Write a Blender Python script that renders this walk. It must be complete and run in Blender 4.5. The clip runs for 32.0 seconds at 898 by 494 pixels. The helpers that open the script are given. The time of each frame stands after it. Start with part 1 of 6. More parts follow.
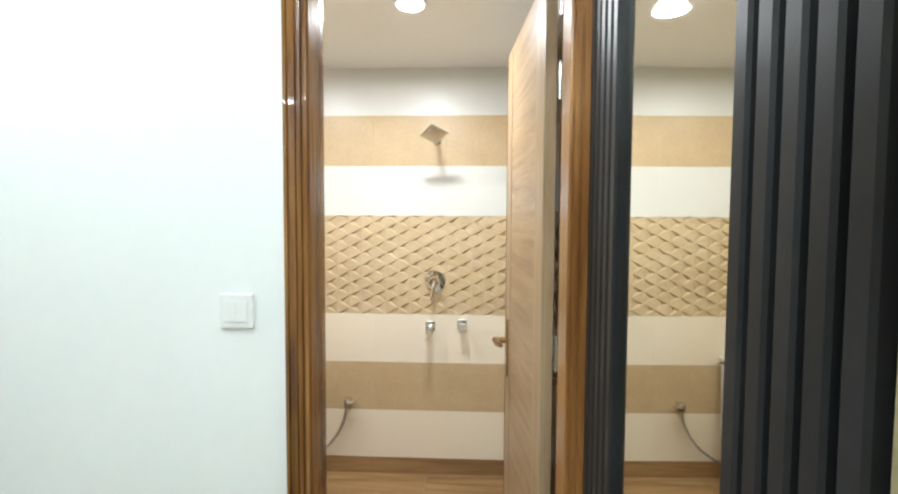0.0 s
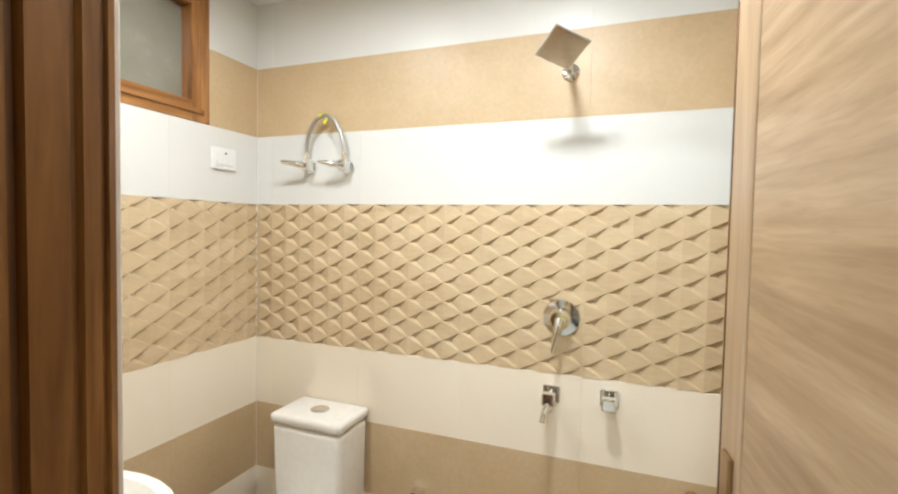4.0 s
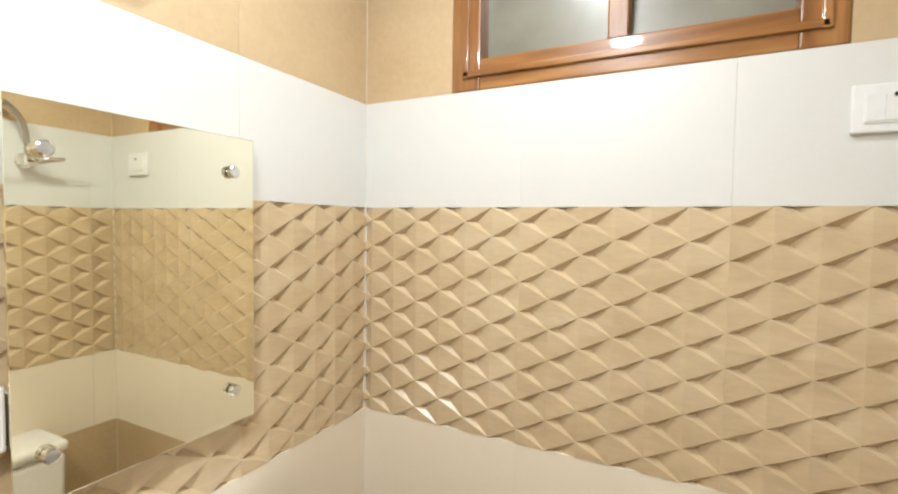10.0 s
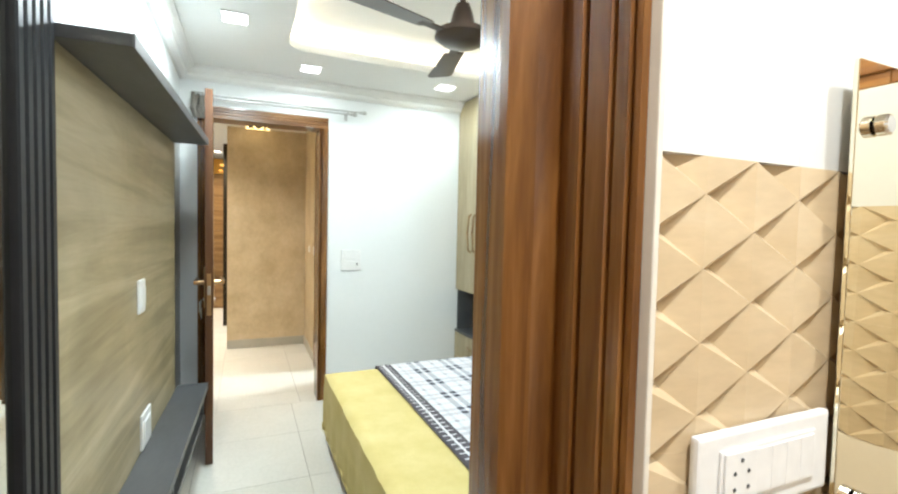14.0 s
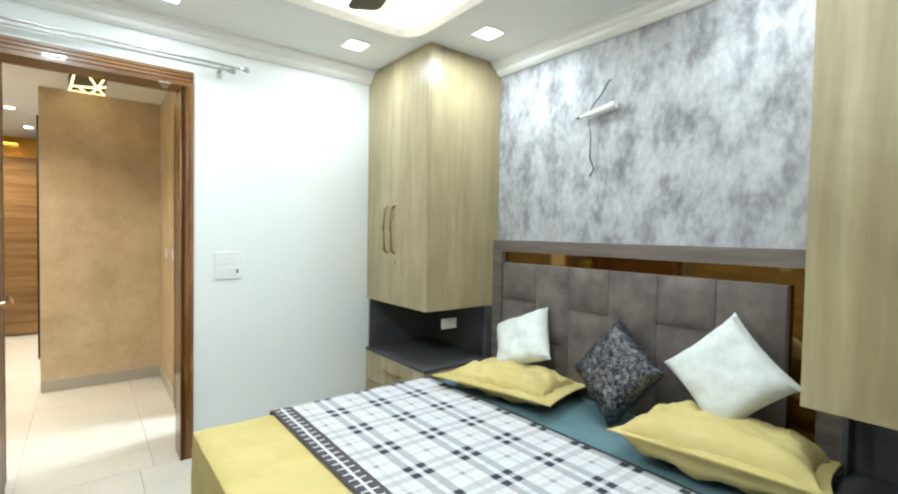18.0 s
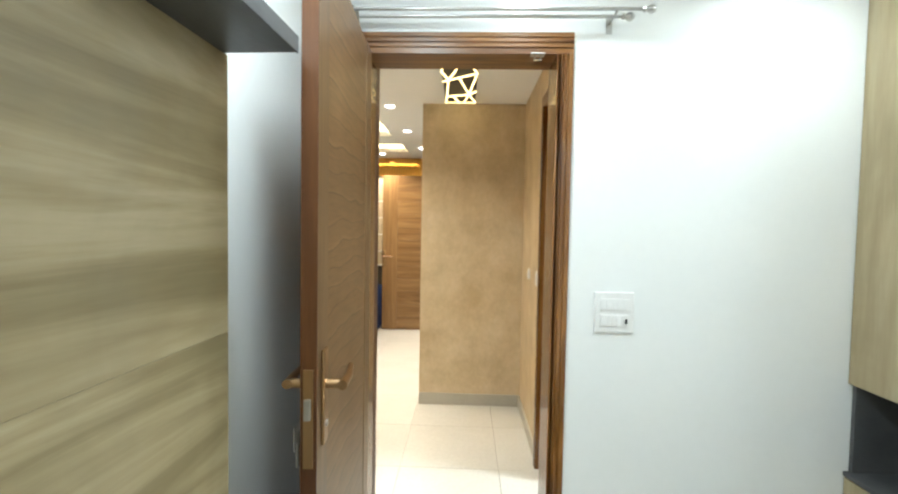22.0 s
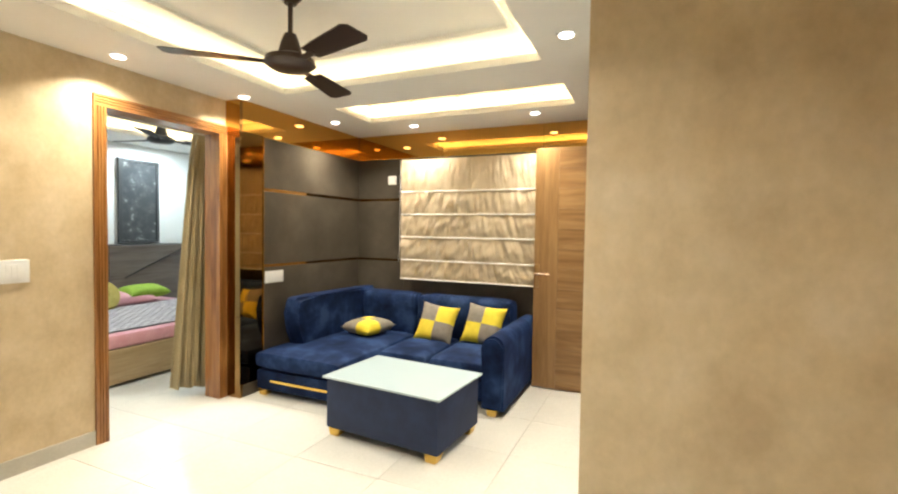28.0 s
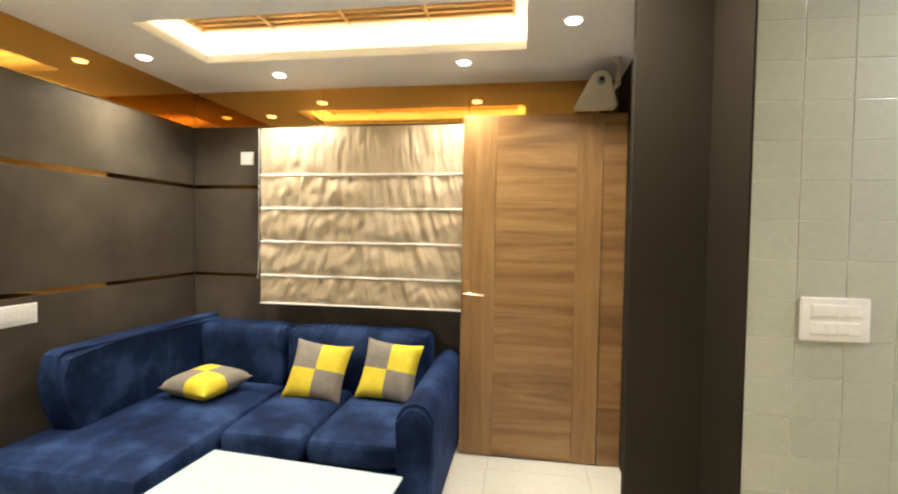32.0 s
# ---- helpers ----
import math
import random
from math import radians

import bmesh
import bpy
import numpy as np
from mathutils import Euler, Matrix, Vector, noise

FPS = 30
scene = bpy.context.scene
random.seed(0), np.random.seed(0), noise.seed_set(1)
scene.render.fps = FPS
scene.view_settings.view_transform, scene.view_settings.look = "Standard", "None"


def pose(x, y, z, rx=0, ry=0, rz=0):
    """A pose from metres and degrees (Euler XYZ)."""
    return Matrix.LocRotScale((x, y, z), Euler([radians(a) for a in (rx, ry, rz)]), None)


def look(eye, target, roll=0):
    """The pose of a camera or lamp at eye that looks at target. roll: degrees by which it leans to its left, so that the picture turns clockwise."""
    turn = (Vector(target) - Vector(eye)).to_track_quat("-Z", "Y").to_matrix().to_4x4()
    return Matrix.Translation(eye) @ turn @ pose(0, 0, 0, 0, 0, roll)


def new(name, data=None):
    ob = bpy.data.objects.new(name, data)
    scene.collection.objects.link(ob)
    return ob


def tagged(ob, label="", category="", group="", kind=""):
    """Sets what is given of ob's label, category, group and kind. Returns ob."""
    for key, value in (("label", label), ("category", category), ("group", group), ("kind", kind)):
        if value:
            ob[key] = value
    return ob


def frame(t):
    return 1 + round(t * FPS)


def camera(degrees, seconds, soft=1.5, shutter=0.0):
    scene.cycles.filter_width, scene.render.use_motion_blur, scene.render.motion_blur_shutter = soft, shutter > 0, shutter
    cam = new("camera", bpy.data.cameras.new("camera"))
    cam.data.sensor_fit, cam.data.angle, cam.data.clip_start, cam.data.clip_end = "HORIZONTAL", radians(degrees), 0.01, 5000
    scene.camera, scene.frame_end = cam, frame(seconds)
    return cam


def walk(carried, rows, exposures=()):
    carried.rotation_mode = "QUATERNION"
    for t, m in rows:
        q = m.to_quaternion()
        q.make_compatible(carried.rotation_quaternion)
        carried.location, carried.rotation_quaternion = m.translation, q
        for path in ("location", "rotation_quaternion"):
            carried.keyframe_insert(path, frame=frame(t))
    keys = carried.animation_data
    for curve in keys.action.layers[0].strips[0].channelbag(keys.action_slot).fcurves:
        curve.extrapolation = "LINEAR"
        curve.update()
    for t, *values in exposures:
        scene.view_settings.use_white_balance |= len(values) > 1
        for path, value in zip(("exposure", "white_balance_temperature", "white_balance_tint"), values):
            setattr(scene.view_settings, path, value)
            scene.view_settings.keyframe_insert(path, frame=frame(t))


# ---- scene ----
cam = camera(87.8, 32.0, 2.2)
PATH = [
    (0, (0.347, 0.508, 1.447), (0.257, 2.503, 1.348), 0.3),
    (0.5, (0.342, 0.655, 1.461), (0.195, 2.647, 1.358), 0.4),
    (1, (0.334, 0.794, 1.480), (0.148, 2.782, 1.377), 0.5),
    (1.5, (0.336, 0.930, 1.485), (0.084, 2.911, 1.378), 0.5),
    (2, (0.362, 1.084, 1.471), (0.023, 3.052, 1.363), 0.5),
    (2.5, (0.381, 1.202, 1.454), (-0.076, 3.146, 1.345), 0.9),
    (4.5, (0.323, 1.761, 1.401), (-0.493, 3.585, 1.329), 1.1),
    (5, (0.317, 1.926, 1.404), (-0.661, 3.669, 1.322), 1.1),
    (5.5, (0.306, 2.059, 1.397), (-0.874, 3.672, 1.314), 1.2),
    (6, (0.261, 2.19, 1.388), (-1.085, 3.666, 1.308), 1.2),
    (6.5, (0.199, 2.342, 1.402), (-1.297, 3.666, 1.319), 1.1),
    (7, (0.123, 2.466, 1.427), (-1.55, 3.558, 1.339), 1.1),
    (7.5, (0.054, 2.61, 1.434), (-1.81, 3.328, 1.343), 1.1),
    (8, (0.028, 2.683, 1.442), (-1.948, 2.974, 1.343), 1.2),
    (8.5, (-0.051, 2.7, 1.444), (-2.046, 2.629, 1.327), 1.0),
    (9, (-0.109, 2.695, 1.448), (-2.074, 2.334, 1.337), 0.9),
    (9.5, (-0.123, 2.706, 1.454), (-2.01, 2.052, 1.347), 1.1),
    (10, (-0.084, 2.695, 1.447), (-1.866, 1.792, 1.353), 0.9),
    (10.5, (-0.024, 2.679, 1.449), (-1.663, 1.537, 1.347), 1.3),
    (11, (0.011, 2.671, 1.445), (-1.426, 1.284, 1.344), 1.0),
    (11.5, (0.06, 2.642, 1.453), (-1.18, 1.077, 1.342), 1.3),
    (12, (0.074, 2.6, 1.448), (-0.949, 0.885, 1.34), 1.0),
    (12.5, (0.103, 2.504, 1.436), (-0.776, 0.712, 1.317), 1.2),
    (13, (0.149, 2.387, 1.428), (-0.673, 0.567, 1.323), 1.0),
    (13.5, (0.199, 2.296, 1.425), (-0.612, 0.468, 1.328), 1.2),
    (14, (0.237, 2.204, 1.420), (-0.564, 0.374, 1.332), 1.3),
    (14.5, (0.266, 2.095, 1.398), (-0.543, 0.268, 1.311), 1.1),
    (16.5, (0.256, 1.729, 1.386), (-0.745, -0.001, 1.316), 1.1),
    (17, (0.218, 1.62, 1.356), (-0.946, -0.006, 1.3), 1.0),
    (17.5, (0.196, 1.555, 1.36), (-1.032, -0.022, 1.297), 1.0),
    (18, (0.144, 1.47, 1.349), (-1.09, -0.102, 1.29), 1.0),
    (18.5, (0.112, 1.365, 1.36), (-1.102, -0.223, 1.296), 0.9),
    (19, (0.116, 1.28, 1.422), (-0.942, -0.416, 1.349), 0.8),
    (19.5, (0.124, 1.217, 1.446), (-0.662, -0.62, 1.374), 0.9),
    (20, (0.146, 1.058, 1.451), (-0.377, -0.87, 1.37), 1.1),
    (20.5, (0.173, 0.875, 1.466), (-0.137, -1.099, 1.381), 0.7),
    (21, (0.164, 0.702, 1.469), (0.019, -1.291, 1.386), 0.7),
    (21.5, (0.095, 0.502, 1.475), (0.117, -1.497, 1.39), 0.8),
    (22, (0.057, 0.321, 1.464), (0.126, -1.676, 1.38), 1.0),
    (22.5, (0.089, 0.102, 1.453), (0.167, -1.895, 1.371), 1.5),
    (23, (0.126, -0.103, 1.445), (0.207, -2.099, 1.368), 1.5),
    (23.5, (0.129, -0.273, 1.438), (0.206, -2.27, 1.361), 1.4),
    (24, (0.079, -0.468, 1.454), (0.165, -2.465, 1.377), 1.3),
    (24.5, (0.053, -0.656, 1.441), (0.177, -2.65, 1.364), 1.2),
    (26.5, (0.022, -1.481, 1.418), (0.424, -3.439, 1.349), 0.5),
    (27, (0.052, -1.63, 1.402), (0.575, -3.56, 1.339), 0.7),
    (27.5, (0.149, -1.866, 1.419), (0.803, -3.755, 1.344), 0.8),
    (28, (0.224, -2.029, 1.414), (1.03, -3.858, 1.346), 0.9),
    (28.5, (0.297, -2.199, 1.414), (1.254, -3.954, 1.344), 0.7),
    (29, (0.352, -2.37, 1.415), (1.44, -4.046, 1.347), 0.8),
    (29.5, (0.451, -2.504, 1.414), (1.585, -4.15, 1.345), 1.0),
    (30, (0.616, -2.633, 1.423), (1.747, -4.282, 1.356), 1.0),
    (30.5, (0.72, -2.791, 1.419), (1.786, -4.482, 1.354), 0.8),
    (31, (0.763, -2.967, 1.429), (1.671, -4.748, 1.364), 0.7),
    (31.5, (0.802, -3.12, 1.435), (1.463, -5.006, 1.37), 0.8),
    (32, (0.841, -3.263, 1.436), (1.151, -5.237, 1.371), 0.9),
]
walk(cam, [(t, look(eye, target, roll)) for t, eye, target, roll in PATH], ((0.0, 0.02), (5.0, 0.02), (8.0, 0.0), (11.0, -0.06), (12.0, 0.03), (14.0, 0.16), (15.5, 0.08), (17.0, 0.03), (20.0, 0.02), (26.5, 0.03), (29.0, -0.08), (32.0, -0.08)))

# ---- world and light ----
world = bpy.data.worlds.new("world")
scene.world = world
world.use_nodes = True
world.node_tree.nodes["Background"].inputs[0].default_value = (0.02, 0.025, 0.035, 1)
world.node_tree.nodes["Background"].inputs[1].default_value = 0.3
COOL, NEUTRAL, WARM = (0.80, 0.95, 1.0), (1.0, 0.975, 0.94), (1.0, 0.91, 0.745)
BED_Z, BATH_Z, LIV_Z = 2.50, 2.33, 2.46


def lamp(x, y, z, watts, colour, size=0.12, spread=150):
    data = bpy.data.lights.new("downlight", "AREA")
    data.shape, data.size, data.energy, data.color, data.spread = "DISK", size, watts, colour, radians(spread)
    new("downlight", data).matrix_world = pose(x, y, z)


BED_SPOTS = ((-0.18, -1.22), (-1.18, -1.18), (-1.68, -0.53), (0.29, -0.56), (0.27, 0.75), (-1.72, 0.75), (-0.9, 1.25))
for (x, y), watts in zip(BED_SPOTS, (4, 6.5, 11, 23, 18, 6.5, 9)):
    lamp(x, y, BED_Z - 0.03, watts, COOL, 0.13, 180)
BATH_SPOTS = ((0.10, 2.42), (-0.62, 2.42))
for (x, y), watts in zip(BATH_SPOTS, (17, 10.3)):
    lamp(x, y, BATH_Z - 0.03, watts, (0.92, 0.97, 1.0), 0.13, 178)
# Spot at y -2.55 is unseen: the row continued, to light the stucco pillar.
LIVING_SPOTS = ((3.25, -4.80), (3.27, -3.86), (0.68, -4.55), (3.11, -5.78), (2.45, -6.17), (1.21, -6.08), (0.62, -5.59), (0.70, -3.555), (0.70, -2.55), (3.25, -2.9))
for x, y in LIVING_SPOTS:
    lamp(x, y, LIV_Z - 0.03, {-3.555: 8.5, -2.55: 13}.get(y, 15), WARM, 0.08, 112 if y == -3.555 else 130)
# Unseen sources without fittings, added to light the second bedroom, kitchen and store.
lamp(4.15, -4.6, 2.45, 24, COOL, 0.14, 180)
lamp(6.2, -3.6, 2.45, 40, COOL, 0.14, 180)
lamp(6.2, -6.2, 2.45, 30, COOL, 0.14, 180)
lamp(-0.6, -4.05, 2.40, 14, NEUTRAL, 0.2, 160)
lamp(-0.95, -2.2, 2.40, 42, COOL, 0.2, 160)


# ---- materials ----
def nodes_of(name, rough=0.5, metal=0.0, spec=0.5):
    m = bpy.data.materials.new(name)
    m.use_nodes = True
    b = m.node_tree.nodes["Principled BSDF"]
    b.inputs["Roughness"].default_value = rough
    b.inputs["Metallic"].default_value = metal
    b.inputs["Specular IOR Level"].default_value = spec
    return m, m.node_tree, b


def rgba(c):
    return (c[0], c[1], c[2], 1)


def coords(t, scale=(1, 1, 1), shift=True):
    tc = t.nodes.new("ShaderNodeTexCoord")
    mp = t.nodes.new("ShaderNodeMapping")
    mp.inputs["Scale"].default_value = scale
    t.links.new(tc.outputs["Object"], mp.inputs["Vector"])
    if shift:
        info = t.nodes.new("ShaderNodeObjectInfo")
        mul = t.nodes.new("ShaderNodeMath")
        mul.operation = "MULTIPLY"
        mul.inputs[1].default_value = 37.0
        t.links.new(info.outputs["Random"], mul.inputs[0])
        t.links.new(mul.outputs[0], mp.inputs["Location"])
    return mp.outputs["Vector"]


def noise_tex(t, vec, scale, detail=4.0, rough=0.55, distort=0.0):
    n = t.nodes.new("ShaderNodeTexNoise")
    n.inputs["Scale"].default_value, n.inputs["Detail"].default_value = scale, detail
    n.inputs["Roughness"].default_value, n.inputs["Distortion"].default_value = rough, distort
    t.links.new(vec, n.inputs["Vector"])
    return n.outputs["Fac"]


def ramp(t, fac, stops):
    r = t.nodes.new("ShaderNodeValToRGB")
    e = r.color_ramp.elements
    while len(e) < len(stops):
        e.new(0.5)
    for item, (p, c) in zip(e, stops):
        item.position, item.color = p, rgba(c)
    t.links.new(fac, r.inputs["Fac"])
    return r.outputs["Color"]


def mix(t, a, b, fac, kind="MIX"):
    m = t.nodes.new("ShaderNodeMix")
    m.data_type, m.blend_type = "RGBA", kind
    for sock, v in ((m.inputs[0], fac), (m.inputs[6], a), (m.inputs[7], b)):
        if hasattr(v, "is_output"):
            t.links.new(v, sock)
        else:
            sock.default_value = v if isinstance(v, float) else rgba(v)
    return m.outputs[2]


def bump(t, b, height, strength=0.2, dist=0.004):
    n = t.nodes.new("ShaderNodeBump")
    n.inputs["Strength"].default_value, n.inputs["Distance"].default_value = strength, dist
    t.links.new(height, n.inputs["Height"])
    t.links.new(n.outputs["Normal"], b.inputs["Normal"])


def blotchy(name, stops, scale=3.0, fine=60.0, rough=0.6, metal=0.0, relief=0.15, stretch=(1, 1, 1), detail=6.0, spec=0.5, distort=0.0, low=0.86):
    """A surface that varies in broad patches and in fine grain."""
    m, t, b = nodes_of(name, rough, metal, spec)
    vec = coords(t, stretch)
    broad = noise_tex(t, vec, scale, detail, 0.6, distort)
    grain = noise_tex(t, vec, fine, 3.0)
    col = ramp(t, broad, stops)
    col = mix(t, col, ramp(t, grain, ((0.3, (low, low, low)), (0.7, (1.0, 1.0, 1.0)))), 0.6, "MULTIPLY")
    t.links.new(col, b.inputs["Base Color"])
    bump(t, b, grain, relief)
    return m


def wood(name, dark, mid, light, along="z", scale=1.0, rough=0.4, contrast=1.0, coat=0.0, veins=0.0):
    """Wood with its grain along an axis, and with thin figure lines where veins is above nought."""
    m, t, b = nodes_of(name, rough)
    s = {"x": (0.9, 11, 11), "y": (11, 0.9, 11), "z": (11, 11, 0.9)}[along]
    vec = coords(t, tuple(v * scale for v in s))
    broad = noise_tex(t, vec, 1.1, 5.0, 0.55, 1.4)
    fine = noise_tex(t, vec, 9.0, 4.0, 0.6, 0.6)
    mid_p = 0.5
    col = ramp(t, broad, ((0.5 - 0.22 / contrast, dark), (mid_p, mid), (0.5 + 0.2 / contrast, light)))
    col = mix(t, col, ramp(t, fine, ((0.32, (0.72, 0.68, 0.62)), (0.62, (1, 1, 1)))), 0.55, "MULTIPLY")
    if veins:
        wide = noise_tex(t, vec, 0.42, 2.0, 0.4, 0.5)
        lines = ((0.0, (1, 1, 1)), (0.40, (1, 1, 1)), (0.412, (0.42, 0.38, 0.34)), (0.425, (1, 1, 1)), (0.485, (0.92, 0.9, 0.88)), (0.50, (0.5, 0.46, 0.42)), (0.507, (1, 1, 1)), (0.575, (0.9, 0.9, 0.88)), (0.59, (0.6, 0.56, 0.5)), (0.597, (1, 1, 1)))
        col = mix(t, col, ramp(t, wide, lines), veins, "MULTIPLY")
    t.links.new(col, b.inputs["Base Color"])
    b.inputs["Coat Weight"].default_value = coat
    bump(t, b, fine, 0.12, 0.002)
    return m


def laminate(name, dark, mid, light, along="z", rough=0.4, coat=0.0, cloud=1.6, bold=1.0):
    """Printed wood laminate: soft cathedral figure, faint fine streaks and cloudy patches."""
    m, t, b = nodes_of(name, rough)
    s = {"y": (6.0, 0.55, 6.0), "z": (6.0, 6.0, 0.55)}[along]
    vec = coords(t, s)
    figure = noise_tex(t, vec, 1.0, 5.0, 0.58, 1.1)
    patch = noise_tex(t, coords(t), cloud, 4.0, 0.6, 0.8)
    fine = noise_tex(t, coords(t, tuple(v * 5 for v in s)), 2.2, 3.0, 0.6)
    col = ramp(t, figure, ((0.5 - 0.2 / bold, dark), (0.5, mid), (0.5 + 0.2 / bold, light)))
    col = mix(t, col, ramp(t, patch, ((0.30, (0.74, 0.73, 0.70)), (0.64, (1, 1, 1)))), 0.8, "MULTIPLY")
    col = mix(t, col, ramp(t, fine, ((0.30, (0.84, 0.82, 0.78)), (0.60, (1, 1, 1)))), 0.5, "MULTIPLY")
    t.links.new(col, b.inputs["Base Color"])
    b.inputs["Coat Weight"].default_value = coat
    bump(t, b, fine, 0.06, 0.001)
    return m


def veneer(name, dark, mid, light, along="y", rough=0.4):
    """Crown-cut veneer: broad wavy bands parted by thin dark lines with a pale side."""
    m, t, b = nodes_of(name, rough)
    s = {"y": (1.0, 0.42, 1.0), "x": (0.42, 1.0, 1.0)}[along]
    wave = t.nodes.new("ShaderNodeTexWave")
    wave.wave_type, wave.bands_direction, wave.wave_profile = "BANDS", "Z", "SAW"
    for key, v in (("Scale", 2.3), ("Distortion", 6.5), ("Detail", 3.0), ("Detail Scale", 0.9), ("Detail Roughness", 0.62)):
        wave.inputs[key].default_value = v
    t.links.new(coords(t, s), wave.inputs["Vector"])
    d, c, l = Vector(dark), Vector(mid), Vector(light)
    col = ramp(t, wave.outputs["Fac"], ((0.0, d), (0.025, l), (0.10, c * 1.08), (0.30, c), (0.44, c * 0.96), (0.465, d * 1.1), (0.49, c * 1.08), (0.70, c), (0.80, c * 0.9), (0.82, c * 1.05), (0.975, c * 0.92), (1.0, d)))
    patch = noise_tex(t, coords(t), 3.0, 3.0, 0.5, 0.6)
    col = mix(t, col, ramp(t, patch, ((0.35, (0.80, 0.78, 0.76)), (0.65, (1, 1, 1)))), 0.7, "MULTIPLY")
    fine = noise_tex(t, coords(t, tuple(v * (9 if v < 1 else 30) for v in s)), 2.4, 3.0, 0.6)
    col = mix(t, col, ramp(t, fine, ((0.32, (0.74, 0.70, 0.64)), (0.62, (1.08, 1.08, 1.08)))), 0.7, "MULTIPLY")
    t.links.new(col, b.inputs["Base Color"])
    bump(t, b, fine, 0.08, 0.001)
    return m


def plain(name, colour, rough=0.4, metal=0.0, spec=0.5):
    m, t, b = nodes_of(name, rough, metal, spec)
    vec = coords(t)
    n = noise_tex(t, vec, 40.0, 4.0)
    c = Vector(colour)
    t.links.new(ramp(t, n, ((0.3, c * 0.93), (0.7, c))), b.inputs["Base Color"])
    return m


def glow(name, colour, strength):
    m, t, b = nodes_of(name)
    b.inputs["Base Color"].default_value = rgba(colour)
    b.inputs["Emission Color"].default_value = rgba(colour)
    b.inputs["Emission Strength"].default_value = strength
    return m


M_WHITE = blotchy("white_wall_paint", ((0.35, (0.775, 0.795, 0.79)), (0.65, (0.80, 0.815, 0.81))), 0.8, 30, 0.45, 0, 0.02, low=0.975)
M_CEIL = blotchy("white_ceiling_paint", ((0.35, (0.84, 0.84, 0.825)), (0.65, (0.87, 0.87, 0.855))), 1.0, 30, 0.6, 0, 0.02, low=0.975)
M_STUCCO = blotchy("beige_stucco", ((0.32, (0.495, 0.375, 0.222)), (0.5, (0.585, 0.458, 0.285)), (0.68, (0.655, 0.53, 0.36))), 5.0, 34, 0.46, 0, 0.12, (1, 1, 0.8), 10.0, low=0.86)
M_GREYWALL = blotchy("grey_textured_wallpaper", ((0.30, (0.20, 0.195, 0.205)), (0.42, (0.33, 0.325, 0.345)), (0.52, (0.45, 0.45, 0.475)), (0.68, (0.55, 0.555, 0.58))), 6.5, 26, 0.5, 0, 0.25, (1, 1.3, 0.8), 8.0, 0.5, 0.0, 0.72)
# One cream tile in two tints: warm bounce below, cool lamplight above, painted in.
M_CREAM_BOUNCE = blotchy("cream_tile_warm_bounce", ((0.3, (0.82, 0.73, 0.59)), (0.7, (0.85, 0.77, 0.64))), 2.0, 120, 0.36, 0, 0.01, low=0.975)
M_CREAM_LAMPLIT = blotchy("cream_tile_cool_lamplight", ((0.3, (0.665, 0.665, 0.635)), (0.7, (0.70, 0.70, 0.675))), 2.0, 120, 0.36, 0, 0.01, low=0.975)
M_TAN = blotchy("tan_glazed_tile", ((0.3, (0.53, 0.39, 0.225)), (0.7, (0.59, 0.445, 0.275))), 5.0, 70, 0.42, 0, 0.05)
M_RELIEF = blotchy("beige_relief_tile", ((0.3, (0.545, 0.415, 0.255)), (0.5, (0.605, 0.470, 0.298)), (0.7, (0.65, 0.52, 0.345))), 4.0, 30, 0.29, 0, 0.04, (1, 1, 3.5), 6.0, 0.5, 0.6)
M_GROUT = plain("pale_grout", (0.70, 0.65, 0.56), 0.8)
M_BATHFLOOR = wood("wood_look_floor_tile", (0.18, 0.10, 0.045), (0.34, 0.20, 0.09), (0.46, 0.30, 0.15), "x", 0.8, 0.3)
M_FRAME = wood("polished_teak_frame", (0.10, 0.034, 0.007), (0.20, 0.08, 0.018), (0.30, 0.135, 0.038), "z", 1.2, 0.26, 1.5, 0.3)
M_TEAK = wood("orange_teak_frame", (0.17, 0.062, 0.014), (0.30, 0.128, 0.035), (0.40, 0.19, 0.06), "z", 1.2, 0.28, 1.2, 0.3)
M_TEAK_Y = wood("orange_teak_rail", (0.17, 0.062, 0.014), (0.30, 0.128, 0.035), (0.40, 0.19, 0.06), "y", 1.2, 0.28, 1.2, 0.3)
M_FRAME_H = wood("polished_teak_rail", (0.10, 0.034, 0.007), (0.20, 0.08, 0.018), (0.30, 0.135, 0.038), "x", 1.2, 0.34, 1.2, 0.15)
M_FRAME_Y = wood("polished_teak_rail_across", (0.10, 0.034, 0.007), (0.20, 0.08, 0.018), (0.30, 0.135, 0.038), "y", 1.2, 0.34, 1.2, 0.15)
M_LEAF = wood("walnut_veneer_stile", (0.120, 0.062, 0.025), (0.172, 0.094, 0.040), (0.212, 0.124, 0.057), "z", 0.8, 0.38)
M_LEAF_Y = veneer("walnut_veneer_panel", (0.115, 0.058, 0.022), (0.215, 0.118, 0.051), (0.270, 0.160, 0.076), "y", 0.42)
M_PALELEAF = wood("pale_walnut_stile", (0.31, 0.205, 0.115), (0.40, 0.28, 0.17), (0.47, 0.345, 0.22), "z", 0.8, 0.4)
M_PALELEAF_Y = wood("pale_walnut_panel", (0.29, 0.19, 0.105), (0.39, 0.27, 0.16), (0.47, 0.345, 0.22), "y", 1.2, 0.4)
